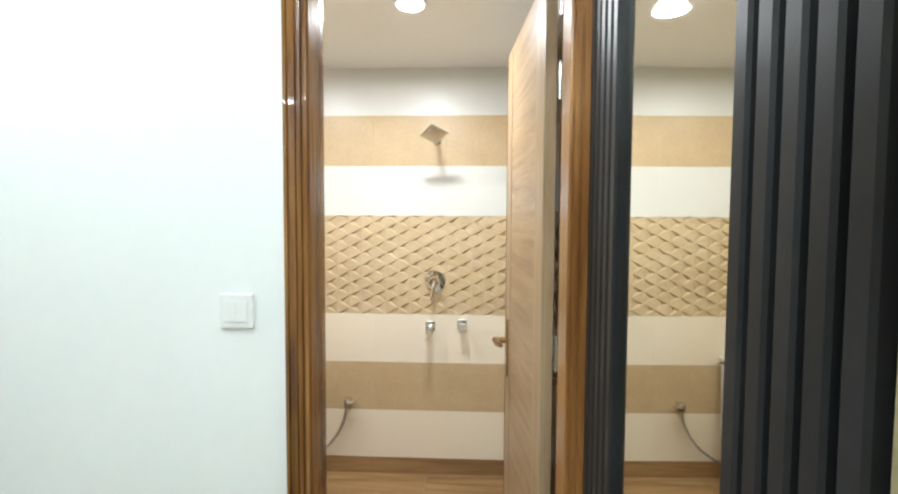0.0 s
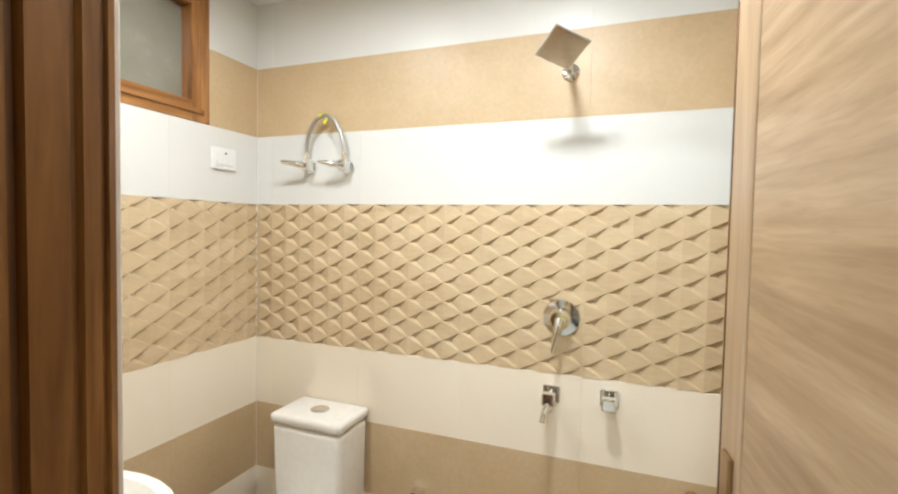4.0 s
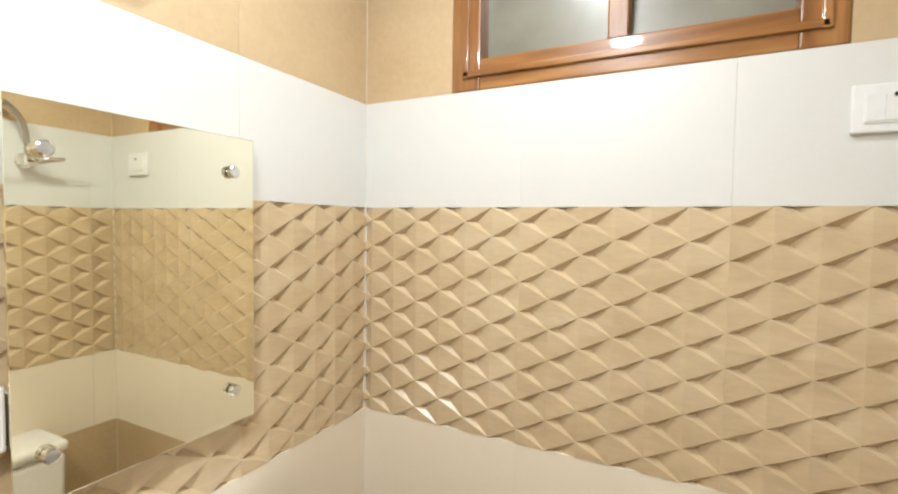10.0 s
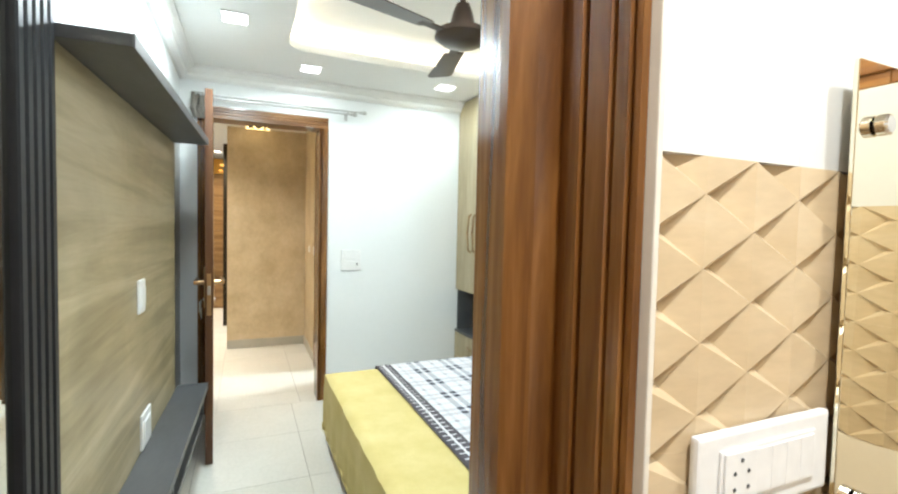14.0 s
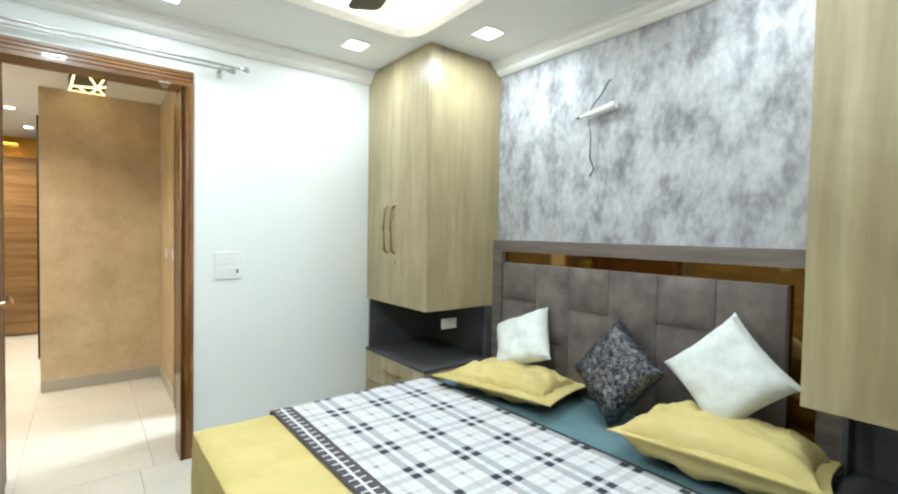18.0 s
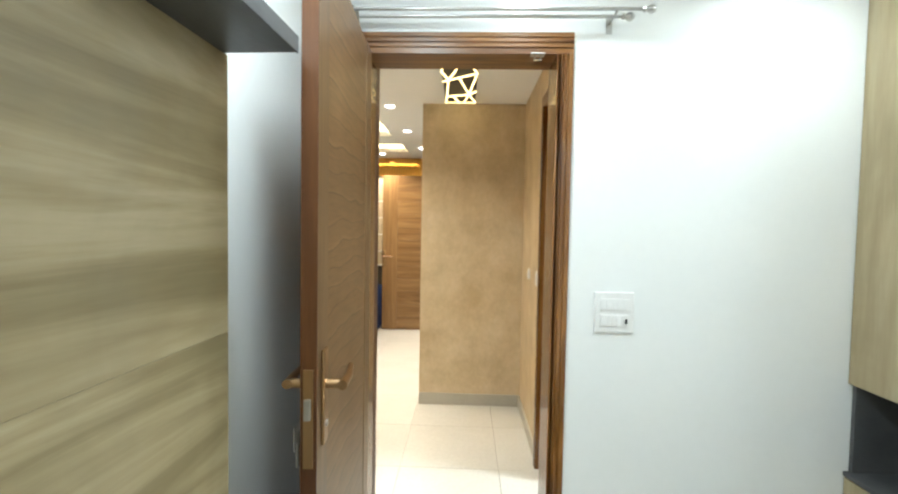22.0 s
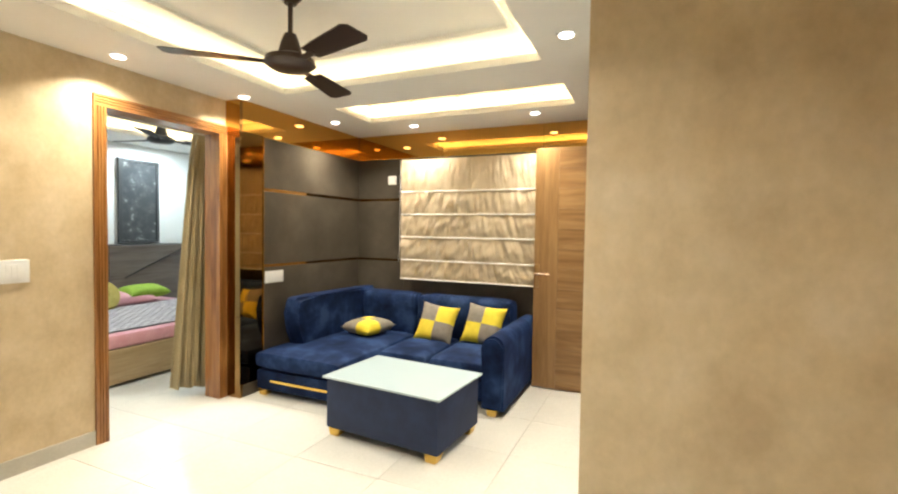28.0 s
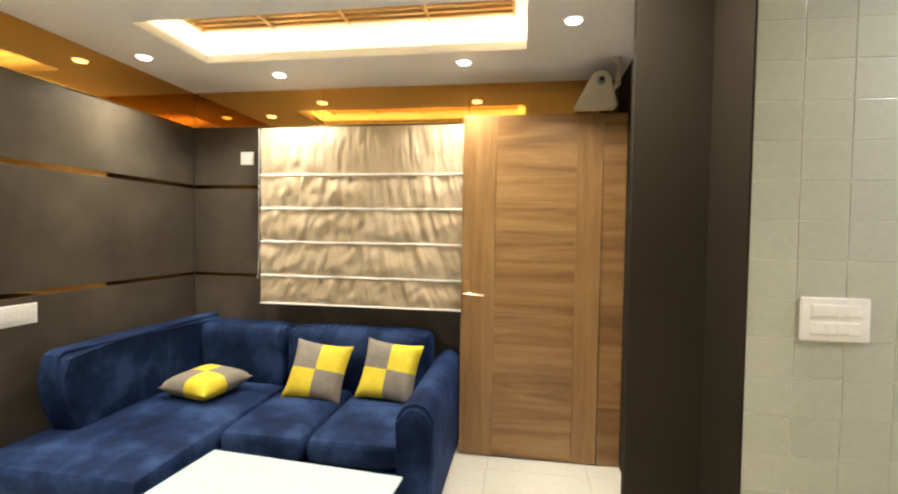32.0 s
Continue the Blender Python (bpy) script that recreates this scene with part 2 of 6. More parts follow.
M_LEAF_X = wood("oak_veneer_panel", (0.18, 0.092, 0.032), (0.285, 0.155, 0.058), (0.36, 0.215, 0.088), "x", 0.6, 0.36, 1.2)
M_LEAF_XS = wood("oak_veneer_stile", (0.205, 0.108, 0.039), (0.295, 0.163, 0.062), (0.355, 0.213, 0.087), "z", 0.8, 0.36)
M_OAK = laminate("pale_oak_laminate", (0.335, 0.265, 0.150), (0.415, 0.335, 0.200), (0.475, 0.395, 0.250), "z", 0.38, 0.0, 1.6, 1.3)
M_OAKPANEL = laminate("weathered_oak_laminate", (0.300, 0.240, 0.130), (0.420, 0.343, 0.202), (0.510, 0.432, 0.280), "y", 0.36, 0.15, 2.4, 1.7)
M_DARKLAM = blotchy("charcoal_laminate", ((0.3, (0.060, 0.061, 0.063)), (0.7, (0.098, 0.099, 0.102))), 6, 80, 0.42, 0, 0.12, (1, 0.3, 1))
M_FLUTE = blotchy("black_fluted_panel", ((0.3, (0.0135, 0.0135, 0.0150)), (0.7, (0.0230, 0.0230, 0.0250))), 4, 90, 0.42, 0, 0.05, (1, 1, 1), 6.0, 0.22)
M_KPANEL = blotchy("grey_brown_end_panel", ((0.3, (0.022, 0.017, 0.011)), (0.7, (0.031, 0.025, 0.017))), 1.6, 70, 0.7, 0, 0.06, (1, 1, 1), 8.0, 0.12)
M_TAUPE = blotchy("taupe_laminate", ((0.3, (0.050, 0.040, 0.029)), (0.5, (0.073, 0.060, 0.044)), (0.7, (0.106, 0.087, 0.065))), 2.4, 70, 0.36, 0, 0.10, (1, 1, 1), 8.0)
M_AMBER, _t, _b = nodes_of("bronze_tinted_mirror", 0.04, 1.0)
_b.inputs["Base Color"].default_value = (0.60, 0.32, 0.075, 1)
M_BRONZE, _t, _b = nodes_of("dark_bronze_mirror", 0.05, 1.0)
_b.inputs["Base Color"].default_value = (0.30, 0.17, 0.06, 1)
M_TRAYWOOD = plain("satin_bronze_slat", (0.72, 0.46, 0.17), 0.28, 0.6)
M_GOLD = plain("brushed_gold", (0.75, 0.50, 0.13), 0.25, 1.0)
M_CHROME = plain("polished_chrome", (0.78, 0.77, 0.75), 0.08, 1.0)
M_BRASS = plain("antique_brass", (0.42, 0.27, 0.14), 0.3, 1.0)
M_STEEL = plain("brushed_steel", (0.55, 0.55, 0.54), 0.3, 1.0)
M_MIRROR, _t, _b = nodes_of("clear_mirror", 0.02, 1.0)
_b.inputs["Base Color"].default_value = (0.80, 0.80, 0.72, 1)
M_MIRROR2, _t, _b = nodes_of("tinted_mirror", 0.02, 1.0)
_b.inputs["Base Color"].default_value = (0.93, 0.90, 0.74, 1)
M_PLASTIC = plain("white_plastic", (0.80, 0.80, 0.79), 0.3)
M_BLACK = plain("black_plastic", (0.015, 0.015, 0.016), 0.4)
M_CERAMIC = plain("white_vitreous_china", (0.82, 0.80, 0.75), 0.08)
M_FLOOR = blotchy("ivory_vitrified_tile", ((0.3, (0.62, 0.60, 0.545)), (0.7, (0.69, 0.67, 0.615))), 1.4, 60, 0.2, 0, 0.02)
M_JOINT = plain("grey_floor_joint", (0.30, 0.28, 0.24), 0.7)
M_SKIRT = blotchy("grey_skirting_tile", ((0.3, (0.40, 0.375, 0.31)), (0.7, (0.49, 0.46, 0.39))), 3, 80, 0.3, 0, 0.04)
M_VELVET = blotchy("navy_velvet", ((0.34, (0.002, 0.006, 0.024)), (0.50, (0.008, 0.020, 0.066)), (0.66, (0.027, 0.056, 0.145))), 3.6, 150, 0.75, 0, 0.15, (1, 1, 1), 5.0, 0.12)
M_VELVET.node_tree.nodes["Principled BSDF"].inputs["Sheen Weight"].default_value = 0.07
M_VELVET.node_tree.nodes["Principled BSDF"].inputs["Sheen Tint"].default_value = (0.10, 0.22, 0.75, 1)
M_VELVET_D = blotchy("midnight_velvet", ((0.3, (0.008, 0.016, 0.050)), (0.7, (0.016, 0.031, 0.088))), 6, 150, 0.75, 0, 0.15)
M_SUEDE = blotchy("brown_suede", ((0.32, (0.088, 0.067, 0.060)), (0.5, (0.135, 0.106, 0.096)), (0.68, (0.185, 0.15, 0.136))), 9, 130, 0.7, 0, 0.15)
M_SUEDE.node_tree.nodes["Principled BSDF"].inputs["Sheen Weight"].default_value = 0.2
M_GREYBROWN = wood("grey_brown_laminate", (0.115, 0.09, 0.08), (0.165, 0.135, 0.12), (0.21, 0.175, 0.155), "y", 0.8, 0.45)
M_GLASSTOP = blotchy("back_painted_glass", ((0.3, (0.44, 0.545, 0.585)), (0.7, (0.45, 0.555, 0.595))), 2.0, 20, 0.09, 0, 0.0, low=0.99)
M_YELLOW = blotchy("mustard_cotton", ((0.3, (0.55, 0.435, 0.155)), (0.7, (0.65, 0.535, 0.235))), 6, 240, 0.8, 0, 0.15)
M_BLUE = blotchy("teal_blue_sheet", ((0.3, (0.11, 0.20, 0.24)), (0.7, (0.15, 0.26, 0.30))), 8, 240, 0.8, 0, 0.15)
M_WHITEFUR = blotchy("white_fluffy_cloth", ((0.3, (0.68, 0.70, 0.68)), (0.7, (0.80, 0.82, 0.80))), 30, 200, 0.9, 0, 0.7)
M_GREYCLOTH = blotchy("grey_velvet", ((0.3, (0.17, 0.15, 0.125)), (0.7, (0.25, 0.225, 0.19))), 12, 200, 0.8, 0, 0.2)
M_YELLOWV = blotchy("yellow_velvet", ((0.3, (0.58, 0.45, 0.02)), (0.7, (0.74, 0.60, 0.04))), 12, 200, 0.75, 0, 0.2)
M_SEQUIN, _t, _b = nodes_of("silver_black_sequins", 0.3, 0.75)
_v = _t.nodes.new("ShaderNodeTexVoronoi")
_v.inputs["Scale"].default_value = 130
_t.links.new(coords(_t), _v.inputs["Vector"])
_n = noise_tex(_t, coords(_t), 40.0, 4.0, 0.8)
_t.links.new(mix(_t, ramp(_t, _n, ((0.40, (0.02, 0.02, 0.024)), (0.66, (0.42, 0.42, 0.46)))), ramp(_t, _v.outputs["Distance"], ((0.1, (1, 1, 1)), (0.6, (0.25, 0.25, 0.27)))), 0.8, "MULTIPLY"), _b.inputs["Base Color"])
bump(_t, _b, _v.outputs["Distance"], 0.8, 0.004)
M_SATIN = blotchy("champagne_satin", ((0.25, (0.47, 0.375, 0.245)), (0.5, (0.55, 0.45, 0.31)), (0.75, (0.62, 0.52, 0.375))), 7, 160, 0.34, 0.1, 0.1, (1, 1, 0.35))
M_CURTAIN = blotchy("olive_gold_curtain", ((0.3, (0.32, 0.255, 0.13)), (0.7, (0.40, 0.32, 0.18))), 5, 160, 0.6, 0, 0.15)
M_FANBROWN = plain("dark_brown_enamel", (0.055, 0.034, 0.024), 0.28, 0.2)
M_DARKGREY = plain("dark_grey_frame", (0.055, 0.058, 0.062), 0.4)
M_PINK = blotchy("pink_cotton", ((0.3, (0.60, 0.28, 0.32)), (0.7, (0.70, 0.38, 0.42))), 8, 200, 0.8, 0, 0.1)
M_GREEN = blotchy("lime_green_velvet", ((0.3, (0.22, 0.36, 0.03)), (0.7, (0.32, 0.46, 0.05))), 12, 160, 0.8, 0, 0.1)
M_LIME = blotchy("yellow_green_velvet", ((0.3, (0.42, 0.33, 0.07)), (0.7, (0.54, 0.44, 0.13))), 12, 160, 0.8, 0, 0.1)
M_PANE, _t, _b = nodes_of("obscured_glass", 0.3)
_t.links.new(ramp(_t, noise_tex(_t, coords(_t), 5.0, 6.0), ((0.3, (0.20, 0.19, 0.15)), (0.6, (0.26, 0.25, 0.20)), (0.75, (0.42, 0.42, 0.38)))), _b.inputs["Base Color"])
M_TILEK = blotchy("celadon_wall_tile", ((0.3, (0.42, 0.445, 0.38)), (0.7, (0.46, 0.485, 0.42))), 2, 60, 0.2, 0, 0.03)
M_TILEG = plain("pale_tile_grout", (0.72, 0.74, 0.69), 0.6)
M_HALLDOOR = wood("dark_walnut_door", (0.024, 0.011, 0.003), (0.040, 0.019, 0.006), (0.058, 0.030, 0.010), "z", 0.8, 0.4)
M_LIPPING = wood("dark_teak_lipping", (0.055, 0.018, 0.004), (0.092, 0.032, 0.008), (0.125, 0.048, 0.013), "z", 1.2, 0.35)
M_BEDBASE = wood("light_oak_bed_base", (0.28, 0.19, 0.09), (0.38, 0.27, 0.14), (0.46, 0.34, 0.20), "y", 0.6, 0.45)
M_LED = glow("warm_led_strip", (1.0, 0.80, 0.45), 20.0)
M_LEDC = glow("neutral_led_strip", (1.0, 0.92, 0.74), 20.0)
M_DISC = glow("lit_diffuser", (1.0, 0.97, 0.90), 9.0)
M_DISCC = glow("lit_cool_diffuser", (0.95, 0.98, 1.0), 7.0)
M_LINES = glow("lit_lamp_line", (1.0, 0.80, 0.38), 3.4)


# ---- builders ----
def add_box(bm, lo, hi, bevel=0.0):
    made = bmesh.ops.create_cube(bm, size=1.0)
    vs = made["verts"]
    for v in vs:
        v.co = Vector([lo[i] + (v.co[i] + 0.5) * (hi[i] - lo[i]) for i in range(3)])
    if bevel:
        es = list({e for v in vs for e in v.link_edges})
        bmesh.ops.bevel(bm, geom=es, offset=bevel, segments=2, affect="EDGES", profile=0.6)
    return bm


def add_tube(bm, points, radius, sides=12):
    """A round tube along points, closed at both ends."""
    rings = []
    pts = [Vector(p) for p in points]
    for i, p in enumerate(pts):
        d = (pts[min(i + 1, len(pts) - 1)] - pts[max(i - 1, 0)]).normalized()
        q = d.to_track_quat("Z", "Y")
        r = radius[i] if isinstance(radius, (list, tuple)) else radius
        rings.append([bm.verts.new(p + q @ Vector((r * math.cos(a), r * math.sin(a), 0))) for a in (2 * math.pi * k / sides for k in range(sides))])
    for a, b in zip(rings, rings[1:]):
        for k in range(sides):
            bm.faces.new((a[k], a[(k + 1) % sides], b[(k + 1) % sides], b[k]))
    bm.faces.new(rings[0][::-1])
    bm.faces.new(rings[-1])
    return bm


def add_lathe(bm, profile, centre=(0, 0, 0), sides=24, axis="z"):
    """A turned solid: profile of (radius, height), from below."""
    c = Vector(centre)
    turn = {"z": Matrix.Identity(3), "y": Matrix.Rotation(radians(-90), 3, "X"), "x": Matrix.Rotation(radians(90), 3, "Y")}[axis]
    rings = [[bm.verts.new(c + turn @ Vector((r * math.cos(a), r * math.sin(a), h))) for a in (2 * math.pi * k / sides for k in range(sides))] for r, h in profile]
    for a, b in zip(rings, rings[1:]):
        for k in range(sides):
            bm.faces.new((a[k], a[(k + 1) % sides], b[(k + 1) % sides], b[k]))
    bm.faces.new(rings[0][::-1])
    bm.faces.new(rings[-1])
    return bm


def add_prism(bm, outline, lo, hi, axis="z"):
    """An outline of (u, v) pushed from lo to hi along an axis."""
    put = {"z": lambda u, v, w: (u, v, w), "y": lambda u, v, w: (u, w, v), "x": lambda u, v, w: (w, u, v)}[axis]
    a = [bm.verts.new(put(u, v, lo)) for u, v in outline]
    b = [bm.verts.new(put(u, v, hi)) for u, v in outline]
    n = len(a)
    for k in range(n):
        bm.faces.new((a[k], a[(k + 1) % n], b[(k + 1) % n], b[k]))
    bm.faces.new(a[::-1])
    bm.faces.new(b)
    return bm


def mesh_from(name, bm, material, smooth=False):
    bmesh.ops.recalc_face_normals(bm, faces=bm.faces)
    me = bpy.data.meshes.new(name)
    bm.to_mesh(me)
    bm.free()
    me.materials.append(material)
    if smooth:
        for p in me.polygons:
            p.use_smooth = True
        me.set_sharp_from_angle(angle=radians(38))
    return me


def part(name, bm, material, parent, label="", smooth=False):
    ob = new(name, mesh_from(name, bm, material, smooth))
    ob.parent = parent
    if label:
        ob["label"] = label
    return ob


def boxpart(name, material, parent, lo, hi, bevel=0.003, label=""):
    return part(name, add_box(bmesh.new(), lo, hi, bevel), material, parent, label)


def thing(name, label, category, group="", at=(0, 0, 0), turn=0):
    ob = new(name)
    ob.empty_display_size = 0.1
    ob.matrix_world = pose(*at, 0, 0, turn)
    return tagged(ob, label, category, group)


def setting(name, bm, material, label="", category=""):
    ob = new(name, mesh_from(name, bm, material))
    return tagged(ob, label, category, "", "structure")


def slab(name, material, boxes, label="", category="wall"):
    bm = bmesh.new()
    for lo, hi in boxes:
        add_box(bm, lo, hi)
    return setting(name, bm, material, label, category)


def pieces(name, me, parent, places):
    """Alike pieces on one mesh, each an object under its parent."""
    for m in places:
        ob = new(name, me)
        ob.parent = parent
        ob.matrix_basis = m


# ---- the setting: bathroom ----
BX0, BX1, BY0, BY1, BF = -1.16, 0.645, 1.88, 3.20, -0.03
DW = 1.65
ROW, TW = 0.285, 0.4275
ROW0 = 0.067
WIN = (2.158, 2.942, 1.778, 2.27)
DOOR_L, DOOR_R, DOOR_T = -0.108, 0.65, 2.25

slab("wall_bath_back", M_GROUT, [((BX0 - 0.15, BY1, BF - 0.1), (BX1 + 0.15, BY1 + 0.15, BATH_Z + 0.1))], "tiled bathroom wall in cream, tan and relief bands")
wall_back = bpy.data.objects["wall_bath_back"]
wall_win = slab("wall_bath_window", M_GROUT, [
    ((BX0 - 0.15, BY0, BF - 0.1), (BX0, BY1, WIN[2])), ((BX0 - 0.15, BY0, WIN[3]), (BX0, BY1, BATH_Z + 0.1)),
    ((BX0 - 0.15, BY0, WIN[2]), (BX0, WIN[0], WIN[3])), ((BX0 - 0.15, WIN[1], WIN[2]), (BX0, BY1, WIN[3]))],
    "tiled bathroom wall with a high window")
wall_side = slab("wall_bath_side", M_GROUT, [((BX1, BY0, BF - 0.1), (BX1 + 0.15, BY1, BATH_Z + 0.1))], "tiled bathroom side wall")
wall_door = slab("wall_bath_door", M_WHITE, [
    ((-2.25, DW, -0.1), (DOOR_L, BY0, 2.75)), ((DOOR_L, DW, DOOR_T), (DOOR_R, BY0, 2.75)), ((DOOR_R, DW, -0.1), (0.85, BY0, 2.75))],
    "white wall between the bedroom and the bathroom")
slab("floor_bath", M_JOINT, [((BX0, DW + 0.05, BF - 0.1), (BX1, BY1, BF - 0.006))], "bathroom floor under wood-look tiles", "floor")
slab("ceiling_bath", M_CEIL, [((BX0, BY0, BATH_Z), (BX1, BY1, BATH_Z + 0.06))], "plain cream bathroom ceiling", "ceiling")


def basis(o, u, n):
    return Matrix(((u[0], n[0], 0, o[0]), (u[1], n[1], 0, o[1]), (0, 0, 1, o[2]), (0, 0, 0, 1)))


def flat_tile(w, h, material, depth=0.0135):
    bm = add_box(bmesh.new(), (0.0002, -0.004, 0.0002), (w - 0.0002, depth, h - 0.0002))
    return mesh_from("tile", bm, material)


def relief_tile(w, h, material):
    """A tile of sharp overlapping lozenges."""
    cw, ch, deep = 0.1425, 0.07125, 0.0142
    base = 0.0152
    bm = bmesh.new()
    grid = {}

    def vert(x, z, y):
        key = (round(x, 5), round(z, 5), round(y, 5))
        if key not in grid:
            grid[key] = bm.verts.new((x, base + y, z))
        return grid[key]

    for j in range(-1, int(2 * h / ch) + 2):
        for i in range(-1, int(w / cw) + 2):
            cx, cz = (i + 0.5 * (j % 2)) * cw, j * ch / 2
            left, right = vert(cx - cw / 2, cz, 0), vert(cx + cw / 2, cz, 0)
            top, low = vert(cx, cz + ch / 2, 0), vert(cx, cz - ch / 2, 0)
            dip = vert(cx + 0.325 * cw, cz, -deep)
            for tri in ((right, top, dip), (right, dip, low), (top, left, low), (top, low, dip)):
                bm.faces.new(tri)
    for co, no in (((0.0001, 0, 0), (-1, 0, 0)), ((w - 0.0001, 0, 0), (1, 0, 0)), ((0, 0, 0.0001), (0, 0, -1)), ((0, 0, h - 0.0001), (0, 0, 1))):
        bmesh.ops.bisect_plane(bm, geom=bm.verts[:] + bm.edges[:] + bm.faces[:], plane_co=co, plane_no=no, clear_outer=True)
    rim = [e for e in bm.edges if e.is_boundary]
    made = bmesh.ops.extrude_edge_only(bm, edges=rim)
    for v in made["geom"]:
        if isinstance(v, bmesh.types.BMVert):
            v.co.y = -0.003
    me = mesh_from("relief_tile", bm, material)
    return me


TILE_MESH = {}


def tile_wall(parent, origin, u, n, length, gaps=(), relief=True):
    """Bands of tiles along a wall; gaps: (u0, u1, z0, z1) left open."""
    # Cream rows: bounce-light tint under the relief, lamplight tint over it.
    kinds = [M_CREAM_BOUNCE, M_TAN, M_CREAM_BOUNCE, None, None, M_CREAM_LAMPLIT, M_TAN, M_CREAM_LAMPLIT]
    for row, kind in enumerate(kinds):
        z = ROW0 + row * ROW
        h = ROW if row < 7 else BATH_Z - z
        spans = [(0.0, length)]
        for a, b, z0, z1 in gaps:
            if z + 0.03 < z1 and z + h - 0.03 > z0:
                spans = [s for lo, hi in spans for s in ((lo, min(hi, a)), (max(lo, b), hi)) if s[1] - s[0] > 0.004]
        for lo, hi in spans:
            a = lo
            while a < hi - 0.004:
                w = round(min(TW, hi - a), 4)
                key = (w, round(h, 4), kind.name if kind else "relief")
                if key not in TILE_MESH:
                    TILE_MESH[key] = flat_tile(w, h, kind) if kind else relief_tile(w, h, M_RELIEF)
                o = Vector((origin[0] + u[0] * a, origin[1] + u[1] * a, z))
                pieces("relief_tile" if kind is None else "tile", TILE_MESH[key], parent, [basis(o, u, n)])
                a += TW


# ---- the setting: bedroom ----
GX, TX, BYS = -2.10, 0.66, -1.60
slab("wall_bed_head", M_GREYWALL, [((GX - 0.15, BYS - 0.15, -0.1), (GX, DW, 2.75))], "grey mottled wallpaper behind the bed")
slab("wall_bed_tv", M_WHITE, [((TX, BYS - 0.15, -0.1), (TX + 0.15, DW, 2.75))], "white wall behind the television panel")
BD_L, BD_R, BD_T = 0.55, -0.362, 2.246
slab("wall_bed_door", M_WHITE, [
    ((GX, BYS - 0.15, -0.1), (BD_R, BYS, 2.75)), ((BD_R, BYS - 0.15, BD_T), (BD_L, BYS, 2.75)), ((BD_L, BYS - 0.15, -0.1), (TX, BYS, 2.75))],
    "white wall with the bedroom door")
TRAY = (-1.42, 0.0, -0.92, 0.85)


def rounded(x0, x1, y0, y1, r, steps=6):
    out = []
    for cx, cy, a0 in ((x1 - r, y1 - r, 0), (x0 + r, y1 - r, 90), (x0 + r, y0 + r, 180), (x1 - r, y0 + r, 270)):
        for k in range(steps + 1):
            a = radians(a0 + 90 * k / steps)
            out.append((cx + r * math.cos(a), cy + r * math.sin(a)))
    return out


def holed_ceiling(name, x0, x1, y0, y1, z, holes, label, lift=0.15, thick=0.05):
    """A false ceiling with sunk trays, closed above."""
    bm = bmesh.new()
    xs = sorted({x0, x1, *(h[0] for h in holes), *(h[1] for h in holes)})
    ys = sorted({y0, y1, *(h[2] for h in holes), *(h[3] for h in holes)})
    for xa, xb in zip(xs, xs[1:]):
        for ya, yb in zip(ys, ys[1:]):
            cx, cy = (xa + xb) / 2, (ya + yb) / 2
            if not any(h[0] < cx < h[1] and h[2] < cy < h[3] for h in holes):
                add_box(bm, (xa, ya, z), (xb, yb, z + thick))
    for h in holes:
        m = 0.16
        a, b, c, d = h[0] - m, h[1] + m, h[2] - m, h[3] + m
        add_box(bm, (a, c, z + lift), (b, d, z + lift + 0.03))
        for lo, hi in (((a - 0.02, c, z + thick), (a, d, z + lift)), ((b, c, z + thick), (b + 0.02, d, z + lift)), ((a, c - 0.02, z + thick), (b, c, z + lift)), ((a, d, z + thick), (b, d + 0.02, z + lift))):
            add_box(bm, lo, hi)
    return setting(name, bm, M_CEIL, label, "ceiling")


def led_ring(h, z, material, name, label):
    """A strip of light laid out of sight round a tray."""
    m = 0.13
    a, b, c, d = h[0] - m, h[1] + m, h[2] - m, h[3] + m
    ring = thing(name, label, "light strip")
    for lo, hi in (((a, c, z), (b, c + 0.012, z + 0.01)), ((a, d - 0.012, z), (b, d, z + 0.01)), ((a, c + 0.012, z), (a + 0.012, d - 0.012, z + 0.01)), ((b - 0.012, c + 0.012, z), (b, d - 0.012, z + 0.01))):
        boxpart("strip", material, ring, lo, hi, 0)


holed_ceiling("ceiling_bedroom", GX, TX, BYS, DW, BED_Z, [TRAY], "white false ceiling with a lit tray")
led_ring(TRAY, BED_Z + 0.06, M_LEDC, "cove_light", "warm light strip hidden in the bedroom ceiling tray")
bm = bmesh.new()
inner = rounded(*TRAY, 0.14)
corners = ((TRAY[1], TRAY[3]), (TRAY[0], TRAY[3]), (TRAY[0], TRAY[2]), (TRAY[1], TRAY[2]))
for k, c in enumerate(corners):
    arc = inner[k * 7:k * 7 + 7]
    add_prism(bm, [c] + arc, BED_Z + 0.001, BED_Z + 0.05)
setting("ceiling_trim", bm, M_CEIL, "rounded plaster corners of the ceiling tray", "trim")


